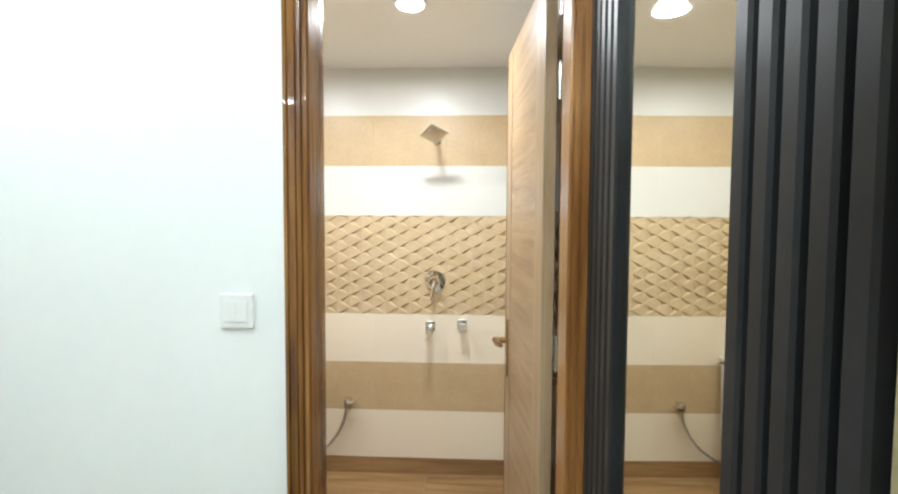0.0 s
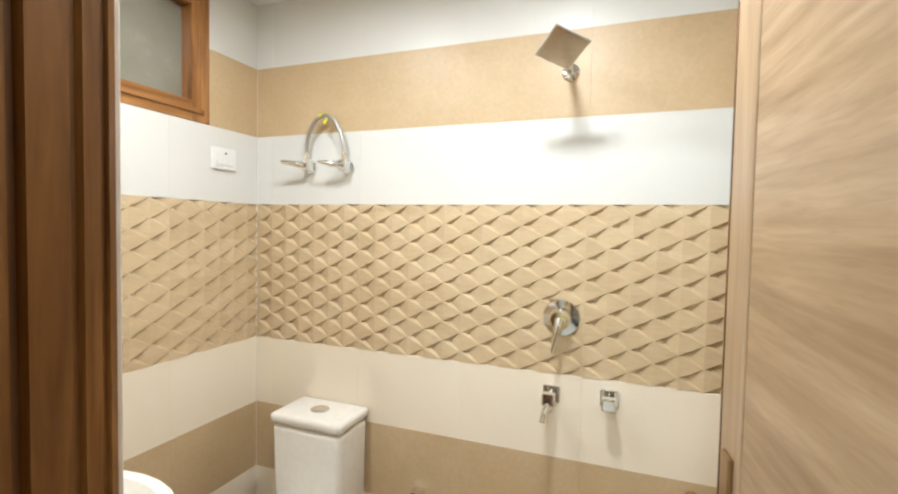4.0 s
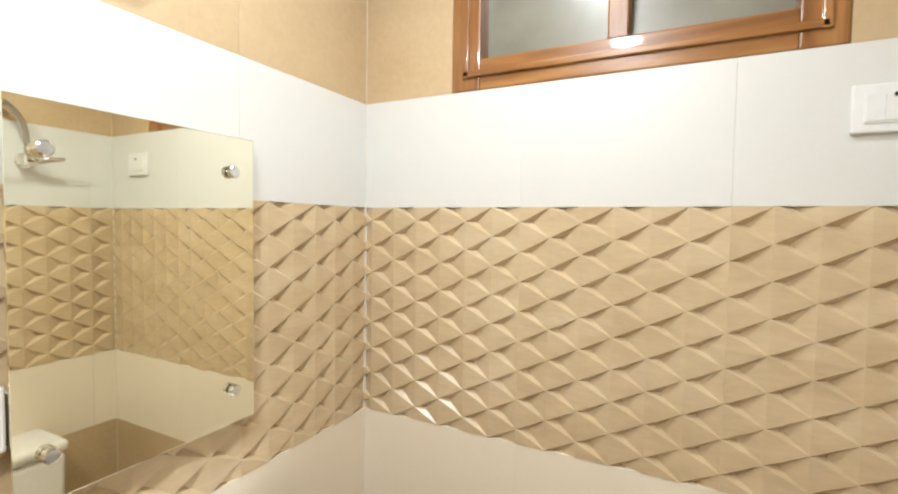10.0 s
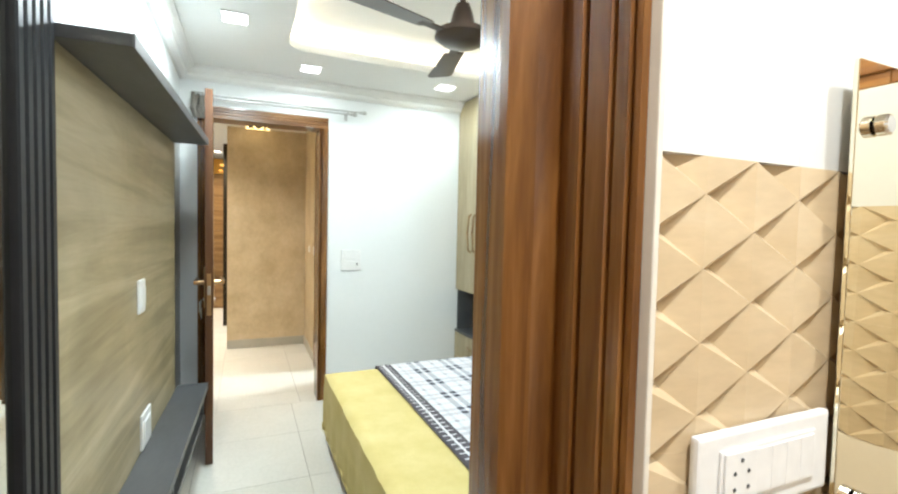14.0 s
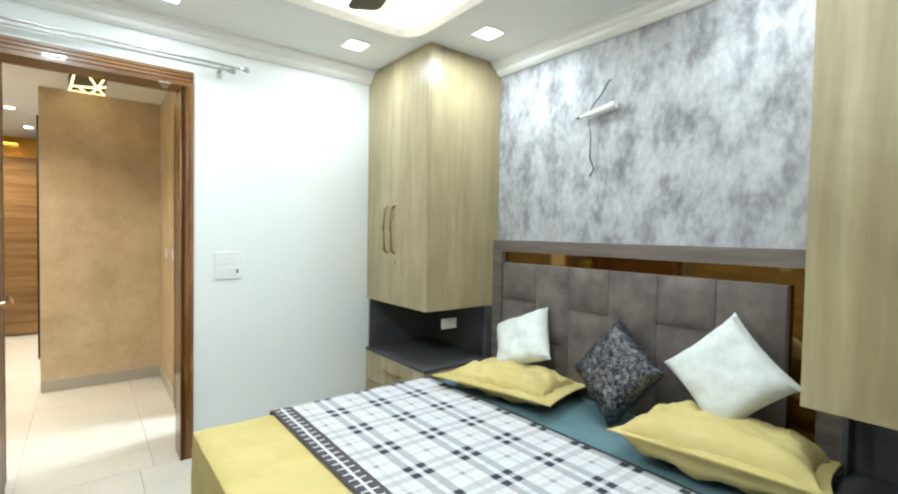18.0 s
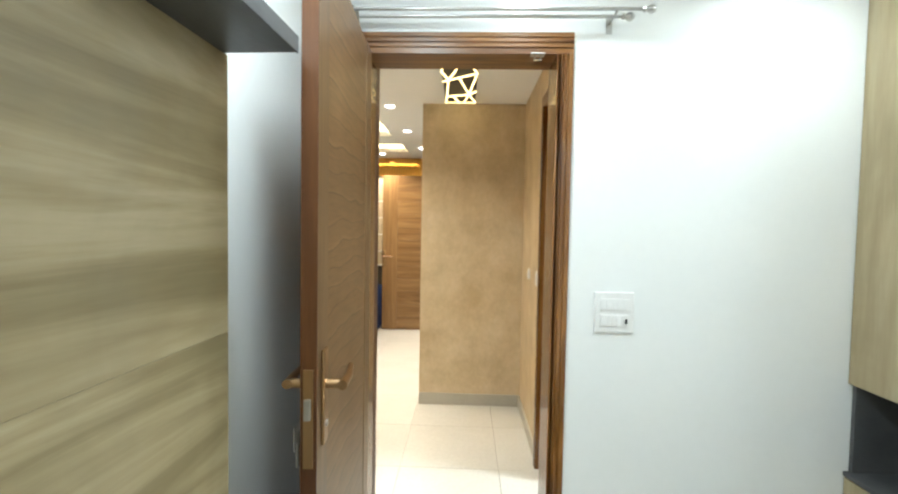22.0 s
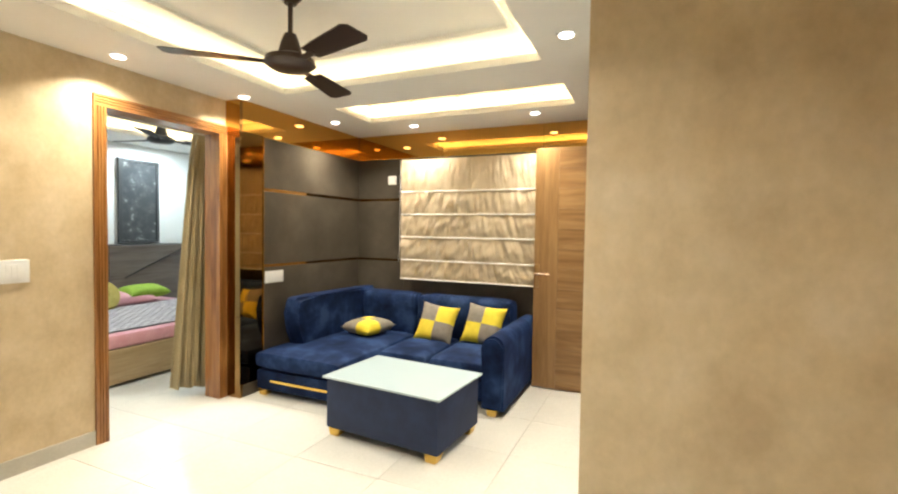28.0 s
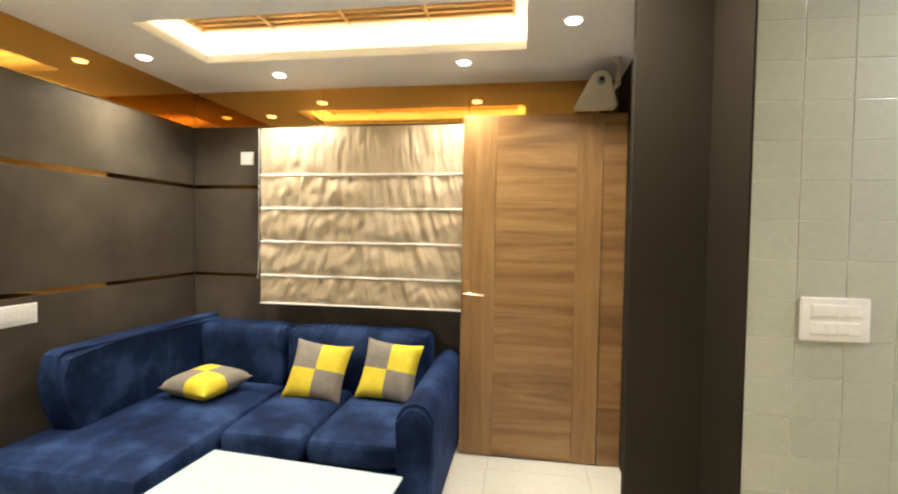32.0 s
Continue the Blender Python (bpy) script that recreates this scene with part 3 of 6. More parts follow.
def cornice(name, runs, z, material=M_CEIL):
    """Stepped plaster moulding: runs of (x0, y0, x1, y1, nx, ny)."""
    for x0, y0, x1, y1, nx, ny in runs:
        bm = bmesh.new()
        prof = [(0, 0), (0.10, 0), (0.10, -0.018), (0.085, -0.025), (0.07, -0.045), (0.05, -0.05), (0.045, -0.07), (0.02, -0.085), (0, -0.085)]
        a = [bm.verts.new((x0 + nx * d, y0 + ny * d, z + h)) for d, h in prof]
        b = [bm.verts.new((x1 + nx * d, y1 + ny * d, z + h)) for d, h in prof]
        n = len(prof)
        for k in range(n):
            bm.faces.new((a[k], a[(k + 1) % n], b[(k + 1) % n], b[k]))
        bm.faces.new(a[::-1])
        bm.faces.new(b)
        setting(name, bm, material, "white stepped plaster cornice", "trim")


cornice("cornice", [(TX, BYS, TX, DW, -1, 0), (-1.55, BYS, TX, BYS, 0, 1), (GX, -0.85, GX, 1.05, 1, 0)], BED_Z)

# ---- the setting: hall, living room, rooms beyond ----
HX, PY, PX = -0.41, -3.485, 0.418
LX, LY, LN = 3.49, -6.53, -1.75
HD = (-2.545, -2.0)
slab("wall_hall", M_STUCCO, [
    ((HX - 0.12, PY - 0.12, -0.1), (HX, HD[0], 2.75)), ((HX - 0.12, HD[0], 2.25), (HX, HD[1], 2.75)), ((HX - 0.12, HD[1], -0.1), (HX, LN, 2.75))],
    "beige stucco wall with a dark door")
slab("wall_pillar", M_STUCCO, [((HX - 0.12, PY - 0.14, -0.1), (PX, PY, 2.75))], "beige stucco wall end between hall and kitchen")
slab("wall_living_near", M_STUCCO, [((TX, LN - 0.12, -0.1), (LX + 0.15, LN, 2.75))], "beige stucco wall of the living room")
D2 = (-4.83, -3.83, 2.25)
D4 = (-3.18, -2.25, 2.2)
slab("wall_living_side", M_STUCCO, [
    ((LX, D2[1], -0.1), (LX + 0.13, D4[0], 2.75)), ((LX, D2[0], D2[2]), (LX + 0.13, D2[1], 2.75)), ((LX, LY - 0.15, -0.1), (LX + 0.13, D2[0], 2.75)),
    ((LX, D4[0], D4[2]), (LX + 0.13, D4[1], 2.75)), ((LX, D4[1], -0.1), (LX + 0.13, LN, 2.75))],
    "beige stucco wall with two doorways")
slab("wall_living_far", M_TAUPE, [((0.0, LY - 0.15, -0.1), (LX, LY, 2.75))], "taupe laminate wall with window and door")
slab("wall_kitchen", M_TILEG, [((-2.0, -4.79, -0.1), (0.277, -4.545, 2.75))], "kitchen wall under celadon tiles")
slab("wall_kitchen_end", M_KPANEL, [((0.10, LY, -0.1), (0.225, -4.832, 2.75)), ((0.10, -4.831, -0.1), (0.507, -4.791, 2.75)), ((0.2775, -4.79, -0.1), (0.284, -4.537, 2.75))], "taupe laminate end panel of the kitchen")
slab("wall_kitchen_side", M_WHITE, [((-2.0, -4.55, -0.1), (-1.9, PY, 2.75)), ((-2.0, PY - 0.12, -0.1), (HX - 0.12, PY, 2.75))], "plain kitchen wall")
slab("wall_store", M_WHITE, [((-2.0, PY, -0.1), (-1.9, LN, 2.75))], "plain white wall of the room beyond the dark door")
ROOM2 = (6.62, -7.2, -2.2)
slab("wall_second_bedroom", M_WHITE, [((ROOM2[0], ROOM2[1], -0.1), (ROOM2[0] + 0.1, ROOM2[2], 2.75)), ((LX + 0.13, ROOM2[1] - 0.1, -0.1), (ROOM2[0], ROOM2[1], 2.75)), ((LX + 0.13, ROOM2[2], -0.1), (ROOM2[0], ROOM2[2] + 0.1, 2.75))], "white walls of the second bedroom")
TRAY2 = (4.45, 5.95, -6.2, -3.4)
holed_ceiling("ceiling_second_bedroom", LX + 0.13, ROOM2[0], ROOM2[1], ROOM2[2], 2.50, [TRAY2], "white false ceiling of the second bedroom with a lit tray", 0.15)
led_ring(TRAY2, 2.56, M_LED, "cove_light", "warm light strip hidden in the second bedroom ceiling tray")
slab("ceiling_store", M_CEIL, [((-2.0, -4.75, 2.46), (HX - 0.12, LN, 2.5))], "white ceiling of kitchen and store", "ceiling")
T1 = (0.88, 2.90, -4.87, -2.55)
T2 = (0.84, 2.80, -5.93, -5.36)
holed_ceiling("ceiling_living", HX, LX, LY, LN, LIV_Z, [T1, T2], "cream false ceiling with two lit trays", 0.17)
led_ring(T1, LIV_Z + 0.06, M_LED, "cove_light", "warm light strip hidden in the ceiling tray")
led_ring(T2, LIV_Z + 0.06, M_LED, "cove_light", "warm light strip hidden in the narrow ceiling tray")
bm = bmesh.new()
for k, (a, b, c, d) in enumerate(((T1[0] + 0.14, T1[1] - 0.14, T1[2] + 0.14, T1[2] + 0.17), (T1[0] + 0.14, T1[1] - 0.14, T1[3] - 0.17, T1[3] - 0.14), (T1[0] + 0.14, T1[0] + 0.17, T1[2] + 0.17, T1[3] - 0.17), (T1[1] - 0.17, T1[1] - 0.14, T1[2] + 0.17, T1[3] - 0.17))):
    add_box(bm, (a, c, LIV_Z + 0.148), (b, d, LIV_Z + 0.169), 0.004)
setting("ceiling_border", bm, M_CEIL, "plain plaster border inside the large ceiling tray", "trim")
slab("floor", M_JOINT, [((GX - 0.1, -7.4, -0.12), (7.0, DW + 0.05, -0.006))], "floor under ivory tiles", "floor")
slab("ground", M_JOINT, [((-60, -60, -0.5), (60, 60, -0.4))], "dark ground outside the building", "ground")
floor = bpy.data.objects["floor"]


# ---- doors and frames ----
def jamb_outline(x0, x1, y0, y1):
    """Moulded jamb in plan: three grooves on the face towards y0."""
    w = x1 - x0
    out = [(x0, y1), (x0, y0)]
    s = 1 if y1 > y0 else -1
    for a in (0.22, 0.46, 0.70):
        out += [(x0 + w * a, y0), (x0 + w * (a + 0.03), y0 + s * 0.007), (x0 + w * (a + 0.08), y0 + s * 0.007), (x0 + w * (a + 0.11), y0)]
    out += [(x1, y0), (x1, y1)]
    return out


def door_frame(name, label, xa, xb, top, y0, y1, face=0.075, axis="y", upright=M_FRAME, lying=None):
    """A moulded frame round an opening from xa to xb; the room that sees its face lies towards y0."""
    fr = thing(name, label, "door frame")
    fr["kind"] = "structure"
    swap = axis == "x"

    def out(o):
        return [(v, u) for u, v in o] if swap else o
    part("jamb", add_prism(bmesh.new(), out(jamb_outline(xa, xa + face, y0, y1)), 0.0, top - face), upright, fr)
    part("jamb", add_prism(bmesh.new(), out([(xb - (u - xa), v) for u, v in jamb_outline(xa, xa + face, y0, y1)]), 0.0, top - face), upright, fr)
    w = face
    prof = [(y1, top - w), (y0, top - w)]
    s = 1 if y1 > y0 else -1
    for a in (0.22, 0.46, 0.70):
        prof += [(y0, top - w + w * a), (y0 + s * 0.007, top - w + w * (a + 0.03)), (y0 + s * 0.007, top - w + w * (a + 0.08)), (y0, top - w + w * (a + 0.11))]
    prof += [(y0, top), (y1, top)]
    part("head", add_prism(bmesh.new(), prof, xa, xb, "y" if swap else "x"), lying or (M_FRAME_Y if swap else M_FRAME_H), fr)
    return fr


def lever_set(parent, x, y, z, side, along, material=M_BRASS):
    """Back plate, rose and lever on a leaf in the plane x; side: the way it looks, along: the way the lever points in y."""
    plate = boxpart("back_plate", material, parent, (min(x, x + side * 0.008), y - 0.022, z - 0.12), (max(x, x + side * 0.008), y + 0.022, z + 0.12), 0.004)
    bm = add_tube(bmesh.new(), [(x, y, z + 0.03), (x + side * 0.05, y, z + 0.03)], 0.013)
    add_tube(bm, [(x + side * 0.05, y - along * 0.012, z + 0.03), (x + side * 0.052, y + along * 0.06, z + 0.032), (x + side * 0.045, y + along * 0.125, z + 0.04)], [0.013, 0.011, 0.008])
    part("lever", bm, material, plate, smooth=True)
    part("keyhole", add_tube(bmesh.new(), [(x + side * 0.006, y, z - 0.07), (x + side * 0.012, y, z - 0.07)], 0.009), M_STEEL, plate)


def leaf_y(name, label, x0, x1, ya, yb, z1, edge_mat=M_FRAME, upright=M_LEAF, lying=M_LEAF_Y):
    """A leaf that stands along y: two stiles, and a panel with lying grain between them."""
    d = thing(name, label, "door", "", (0, 0, 0))
    a, b = min(ya, yb), max(ya, yb)
    boxpart("stile", upright, d, (x0, a, 0.012), (x1, a + 0.11, z1), 0.003)
    boxpart("stile", upright, d, (x0, b - 0.11, 0.012), (x1, b - 0.006, z1), 0.003)
    boxpart("lipping", edge_mat, d, (x0 - 0.001, b - 0.006, 0.012), (x1 + 0.001, b, z1), 0.001)
    boxpart("panel", lying, d, (x0 + 0.002, a + 0.112, 0.012), (x1 - 0.002, b - 0.112, z1), 0.0005)
    return d


bath_frame = door_frame("door_frame_bath", "polished teak frame of the bathroom door", DOOR_L, DOOR_R, DOOR_T, DW - 0.02, BY0 - 0.004, 0.07)
# the free jamb is grooved along its reveal as well
for ob in [o for o in bath_frame.children if o.name.startswith("jamb")]:
    bpy.data.objects.remove(ob)
JY = DW - 0.02
free = [(DOOR_L, JY), (-0.100, JY), (-0.098, JY + 0.006), (-0.094, JY + 0.006), (-0.092, JY), (-0.079, JY), (-0.077, JY + 0.006), (-0.073, JY + 0.006), (-0.071, JY), (-0.066, JY + 0.002),
        (-0.064, JY + 0.012), (-0.060, JY + 0.012), (-0.058, JY + 0.003), (-0.051, JY + 0.004), (-0.047, JY + 0.012), (-0.040, 1.712), (-0.040, 1.730), (-0.066, 1.752), (-0.096, 1.760), (-0.096, 1.782),
        (-0.084, 1.788), (-0.084, 1.804), (-0.093, 1.807), (-0.093, 1.813), (-0.084, 1.816), (-0.084, 1.846), (-0.090, 1.849), (-0.090, 1.853), (-0.084, 1.856), (-0.085, 1.870), (-0.090, 1.872), (-0.090, 1.876), (-0.086, 1.878), (-0.087, 1.884), (-0.096, 1.884), (-0.096, 1.875), (DOOR_L, 1.875)]
part("jamb", add_prism(bmesh.new(), free, 0.0, DOOR_T - 0.07), M_FRAME, bath_frame)
hung = [(DOOR_R, JY), (0.640, JY), (0.638, JY + 0.006), (0.634, JY + 0.006), (0.632, JY), (0.612, JY), (0.610, JY + 0.007), (0.605, JY + 0.007), (0.603, JY), (0.592, JY), (0.590, JY + 0.006), (0.587, JY + 0.006),
        (0.585, JY + 0.001), (0.580, JY + 0.006), (0.578, 1.722), (0.582, 1.728), (0.606, 1.729), (0.606, 1.875), (DOOR_R, 1.875)]
part("jamb", add_prism(bmesh.new(), hung, 0.0, DOOR_T - 0.07), M_TEAK, bath_frame)
# The rebate lies in shade, put into its colour with the darker lipping wood.
boxpart("rebate", M_LIPPING, bath_frame, (0.603, 1.731, 0.0), (0.6055, 1.874, DOOR_T - 0.07), 0.0005, "teak rebate of the hinge side, darkened as if in shade")
boxpart("tile_edge", M_GROUT, bath_frame, (-0.104, BY0 - 0.003, 0.07), (-0.097, BY0 + 0.016, DOOR_T), 0.002, "pale tile edging")
leaf = leaf_y("bathroom_door", "walnut veneer bathroom door standing open inwards", -0.018, 0.018, 0.0, 0.66, 2.15, M_FRAME, M_PALELEAF, M_PALELEAF_Y)
leaf.matrix_world = pose(0.572, 1.86, 0, 0, 0, 4.5)
for x, s in ((-0.018, -1), (0.018, 1)):
    lever_set(leaf, x, 0.60, 0.93, s, -1)
for z in (0.27, 1.02, 1.80, 2.03):
    h = thing("door_hinge", "steel butt hinge on the bathroom door frame", "hinge", "bathroom door hinges")
    boxpart("plate", M_STEEL, h, (0.600, 1.800, z), (0.6025, 1.852, z + 0.105), 0.001)
    part("knuckle", add_tube(bmesh.new(), [(0.597, 1.856, z), (0.597, 1.856, z + 0.105)], 0.006), M_STEEL, h)
    for k in range(3):
        part("screw", add_tube(bmesh.new(), [(0.600, 1.818 + 0.014 * (k % 2), z + 0.02 + 0.032 * k), (0.5985, 1.818 + 0.014 * (k % 2), z + 0.02 + 0.032 * k)], 0.004, 8), M_STEEL, h)

door_frame("door_frame_bedroom", "polished teak frame of the bedroom door", BD_R, BD_L, BD_T, BYS + 0.02, BYS - 0.165, 0.085)
bed_frame = bpy.data.objects["door_frame_bedroom"]
for ob in bed_frame.children:
    if ob.name.startswith("jamb") and ob.data.vertices[0].co.x < 0:
        for v in ob.data.vertices:
            if v.co.x > -0.30:
                v.co.x -= 0.018
lining = [(0.466, -1.766), (0.466, -1.785), (0.473, -1.788), (0.473, -1.794), (0.466, -1.797), (0.466, -1.815), (0.473, -1.818), (0.473, -1.824), (0.466, -1.827), (0.466, -1.858), (0.659, -1.858), (0.659, -1.766)]
part("lining", add_prism(bmesh.new(), lining, 0.0, BD_T), M_LIPPING, bed_frame, "grooved dark teak lining of the deep wall")
leaf = leaf_y("bedroom_door", "walnut veneer bedroom door standing wide open", 0.405, 0.443, -1.575, -0.765, 2.16, M_LIPPING)
lever_set(leaf, 0.405, -0.83, 1.035, -1, -1)
lever_set(leaf, 0.443, -0.83, 1.035, 1, -1)
lock = boxpart("lock_plate", M_BRASS, leaf, (0.412, -0.765, 0.88), (0.436, -0.761, 1.12), 0.001)
boxpart("latch", M_STEEL, lock, (0.416, -0.762, 1.0), (0.432, -0.750, 1.05), 0.003)
keys = thing("key_bunch", "small bunch of steel keys hanging from the door lock", "keys")
part("ring", add_tube(bmesh.new(), [(0.47, -0.83 + 0.014 * math.cos(a), 0.945 + 0.018 * math.sin(a)) for a in (k * math.pi / 6 for k in range(13))], 0.0015, 6), M_STEEL, keys)
for dy, dz in ((-0.014, 0.02), (0.010, 0.0), (0.0, 0.035)):
    boxpart("key", M_STEEL, keys, (0.466 + dz * 0.3, -0.840 + dy, 0.855 + dz), (0.470 + dz * 0.3, -0.818 + dy, 0.918 + dz), 0.002)

leaf.matrix_basis = pose(0.405, -0.765, 0, 0, 0, 2.9) @ pose(-0.405, 0.765, 0)

keep = thing("bolt_keep", "small bright steel bolt keep under the door head", "bolt keep")
boxpart("plate", M_STEEL, keep, (-0.245, -1.60, 2.155), (-0.19, -1.562, 2.1605), 0.001)
part("loop", add_tube(bmesh.new(), [(-0.23, -1.578, 2.156), (-0.23, -1.576, 2.135), (-0.205, -1.576, 2.135), (-0.205, -1.578, 2.156)], 0.005, 8), M_CHROME, keep, smooth=True)

fr = door_frame("door_frame_hall", "dark teak frame of the hall door", HD[0], HD[1], 2.25, HX + 0.02, HX - 0.13, 0.06, "x")
hall_leaf = thing("hall_door", "narrow dark walnut door leaf beside an open gap", "door", "", (HX - 0.03, HD[0] + 0.062, 0), 90)
boxpart("leaf", M_HALLDOOR, hall_leaf, (0, 0, 0.01), (0.150, 0.022, 2.185), 0.003)
boxpart("bead", M_HALLDOOR, hall_leaf, (0.03, -0.006, 0.2), (0.10, -0.0005, 2.05), 0.003)
lp = boxpart("strike_plate", M_STEEL, hall_leaf, (0.118, -0.002, 1.03), (0.1525, -0.0004, 1.09), 0.001)
boxpart("hole", M_BLACK, lp, (0.126, -0.0032, 1.045), (0.142, -0.0022, 1.075), 0.0005)

door_frame("door_frame_second_bedroom", "polished teak frame of the second bedroom doorway", D2[0], D2[1], D2[2], LX - 0.02, LX + 0.15, 0.075, "x", M_TEAK, M_TEAK_Y)

# living room entrance door: flush oak leaf, handle side towards the window
ent = thing("entrance_door", "oak veneer entrance door with lying grain", "door")
EY, EX0, EX1, ET = -6.215, 0.368, 1.222, 2.17
boxpart("stile", M_LEAF_XS, ent, (EX1 - 0.21, EY - 0.04, 0.01), (EX1, EY, ET), 0.003)
boxpart("stile", M_LEAF_XS, ent, (EX0, EY - 0.04, 0.01), (EX0 + 0.15, EY, ET), 0.003)
for k in range(12):
    z = 0.01 + (ET - 0.01) * k / 12
    boxpart("board", M_LEAF_X, ent, (EX0 + 0.151, EY - 0.037, z + 0.0004), (EX1 - 0.211, EY - 0.0012, z + (ET - 0.01) / 12 - 0.0004), 0.0005)
pl = boxpart("back_plate", M_BRASS, ent, (EX1 - 0.05, EY, 0.92), (EX1 - 0.015, EY + 0.008, 1.13), 0.003)
bm = add_tube(bmesh.new(), [(EX1 - 0.033, EY, 1.045), (EX1 - 0.033, EY + 0.05, 1.045)], 0.011)
add_tube(bm, [(EX1 - 0.02, EY + 0.05, 1.045), (EX1 - 0.09, EY + 0.052, 1.043), (EX1 - 0.15, EY + 0.045, 1.04)], [0.011, 0.010, 0.007])
part("lever", bm, plain("rose_gold", (0.78, 0.56, 0.42), 0.22, 1.0), pl, smooth=True)
jm = thing("entrance_side_panel", "oak veneer panel beside the entrance door", "wall panel")
for k in range(6):
    boxpart("board", M_LEAF_X, jm, (0.227, EY - 0.2, ET * k / 6 + 0.0004), (EX0 - 0.004, EY - 0.008, ET * (k + 1) / 6 - 0.0004), 0.001)
side = thing("wall_panel_entrance", "taupe panel behind the entrance door", "wall panel")
boxpart("board", M_TAUPE, side, (0.30, LY + 0.002, 0), (EX1 + 0.02, EY - 0.22, 2.2), 0.002)

# the leaf in the doorway at the living room's far side
d4 = thing("side_door", "oak veneer door in the living room side wall", "door", "", (LX + 0.02, D4[1] - 0.02, 0))
boxpart("leaf", M_LEAF_Y, d4, (-0.02, D4[0] - D4[1] + 0.04, 0.01), (0.02, 0, D4[2] - 0.01), 0.003)
pl = boxpart("back_plate", M_STEEL, d4, (-0.028, D4[0] - D4[1] + 0.06, 0.92), (-0.02, D4[0] - D4[1] + 0.10, 1.15), 0.003)
part("lever", add_tube(bmesh.new(), [(-0.03, D4[0] - D4[1] + 0.08, 1.06), (-0.07, D4[0] - D4[1] + 0.08, 1.06), (-0.07, D4[0] - D4[1] + 0.2, 1.06)], 0.01), M_STEEL, pl)


# ---- small wall fittings ----
def switch_plate(label, m, w, h, rows, socket=False, group=""):
    """A moulded plate: x across, y out of the wall, z up, about its centre."""
    p = thing("switch_plate", label, "switch", group)
    boxpart("surround", M_PLASTIC, p, (-w / 2, 0.0, -h / 2), (w / 2, 0.010, h / 2), 0.004)
    ih = h * (0.62 if rows == 1 else 0.30)
    for r in range(rows):
        cz = 0 if rows == 1 else (0.5 - r) * h * 0.40
        boxpart("frame", M_PLASTIC, p, (-w * 0.36, 0.010, cz - ih / 2), (w * 0.36, 0.0125, cz + ih / 2), 0.001)
        n = max(2, round(w * 0.7 / 0.024))
        for k in range(n):
            if socket and k >= n - 2:
                continue
            a = -w * 0.34 + w * 0.68 * k / n
            boxpart("rocker", M_PLASTIC, p, (a + 0.0002, 0.0118, cz - ih * 0.42), (a + w * 0.68 / n - 0.0002, 0.0140, cz + ih * 0.42), 0.0004)
    if socket:
        boxpart("socket", M_PLASTIC, p, (w * 0.34 - w * 0.68 * 2 / max(2, round(w * 0.7 / 0.024)), 0.0125, -ih * 0.45), (w * 0.34, 0.0145, ih * 0.45), 0.001)
        c = w * 0.34 - w * 0.68 / max(2, round(w * 0.7 / 0.024))
        for dx, dz in ((0, 0.016), (-0.010, 0.004), (0.010, 0.004), (-0.010, -0.012), (0.010, -0.012)):
            part("hole", add_tube(bmesh.new(), [(c + dx, 0.0148, dz), (c + dx, 0.0151, dz)], 0.0023, 8), M_DARKGREY, p)
    p.matrix_world = m
    return p


def on_wall(x, y, z, n):
    """A pose whose y axis looks along n, one of the four ways."""
    return pose(x, y, z, 0, 0, {(0, 1): 0, (-1, 0): 90, (0, -1): 180, (1, 0): -90}[n])


def turned(m):
    """The television wall stands a little askew: turn a pose with it."""
    return Matrix.Translation((0.585, -0.70, 0)) @ Matrix.Rotation(radians(-2.2), 4, "Z") @ Matrix.Translation((-0.585, 0.70, 0)) @ m


switch_plate("white switch plate beside the bathroom door", on_wall(-0.236, DW, 1.226, (0, -1)), 0.085, 0.088, 1)
sw = switch_plate("white two-row switch plate beside the bedroom door", on_wall(-0.555, BYS, 1.129, (0, 1)), 0.160, 0.166, 2)
boxpart("indicator", M_BLACK, sw, (-0.052, 0.0155, -0.045), (-0.042, 0.017, -0.025), 0.001)
switch_plate("white switch plate with a socket beside the washbasin mirror", on_wall(-0.255, BY0 + 0.018, 1.183, (0, 1)), 0.208, 0.088, 1, True)
sk = switch_plate("white socket plate below the bathroom window", on_wall(BX0 + 0.0138, 3.003, 1.659, (1, 0)), 0.115, 0.084, 1)
part("indicator", add_tube(bmesh.new(), [(0.0, 0.0155, 0.02), (0.0, 0.017, 0.02)], 0.004, 8), M_BLACK, sk)
switch_plate("white socket plate on the television panel", turned(on_wall(0.584, 0.06, 1.12, (-1, 0))), 0.09, 0.13, 1, False, "television sockets")
switch_plate("white socket plate above the console", turned(on_wall(0.584, 0.0, 0.575, (-1, 0))), 0.15, 0.14, 1, False, "television sockets")
switch_plate("white switch plate on the hall wall", on_wall(HX, -3.05, 1.14, (1, 0)), 0.068, 0.078, 1, False, "hall switches")
switch_plate("white switch plate beside the dark hall door", on_wall(HX, -2.665, 1.145, (1, 0)), 0.080, 0.092, 1, False, "hall switches")
switch_plate("white switch plate on the stucco wall", on_wall(LX, -3.385, 1.15, (-1, 0)), 0.22, 0.13, 1)
switch_plate("white socket plate over the sofa", on_wall(3.335, -5.21, 0.984, (-1, 0)), 0.215, 0.105, 1)
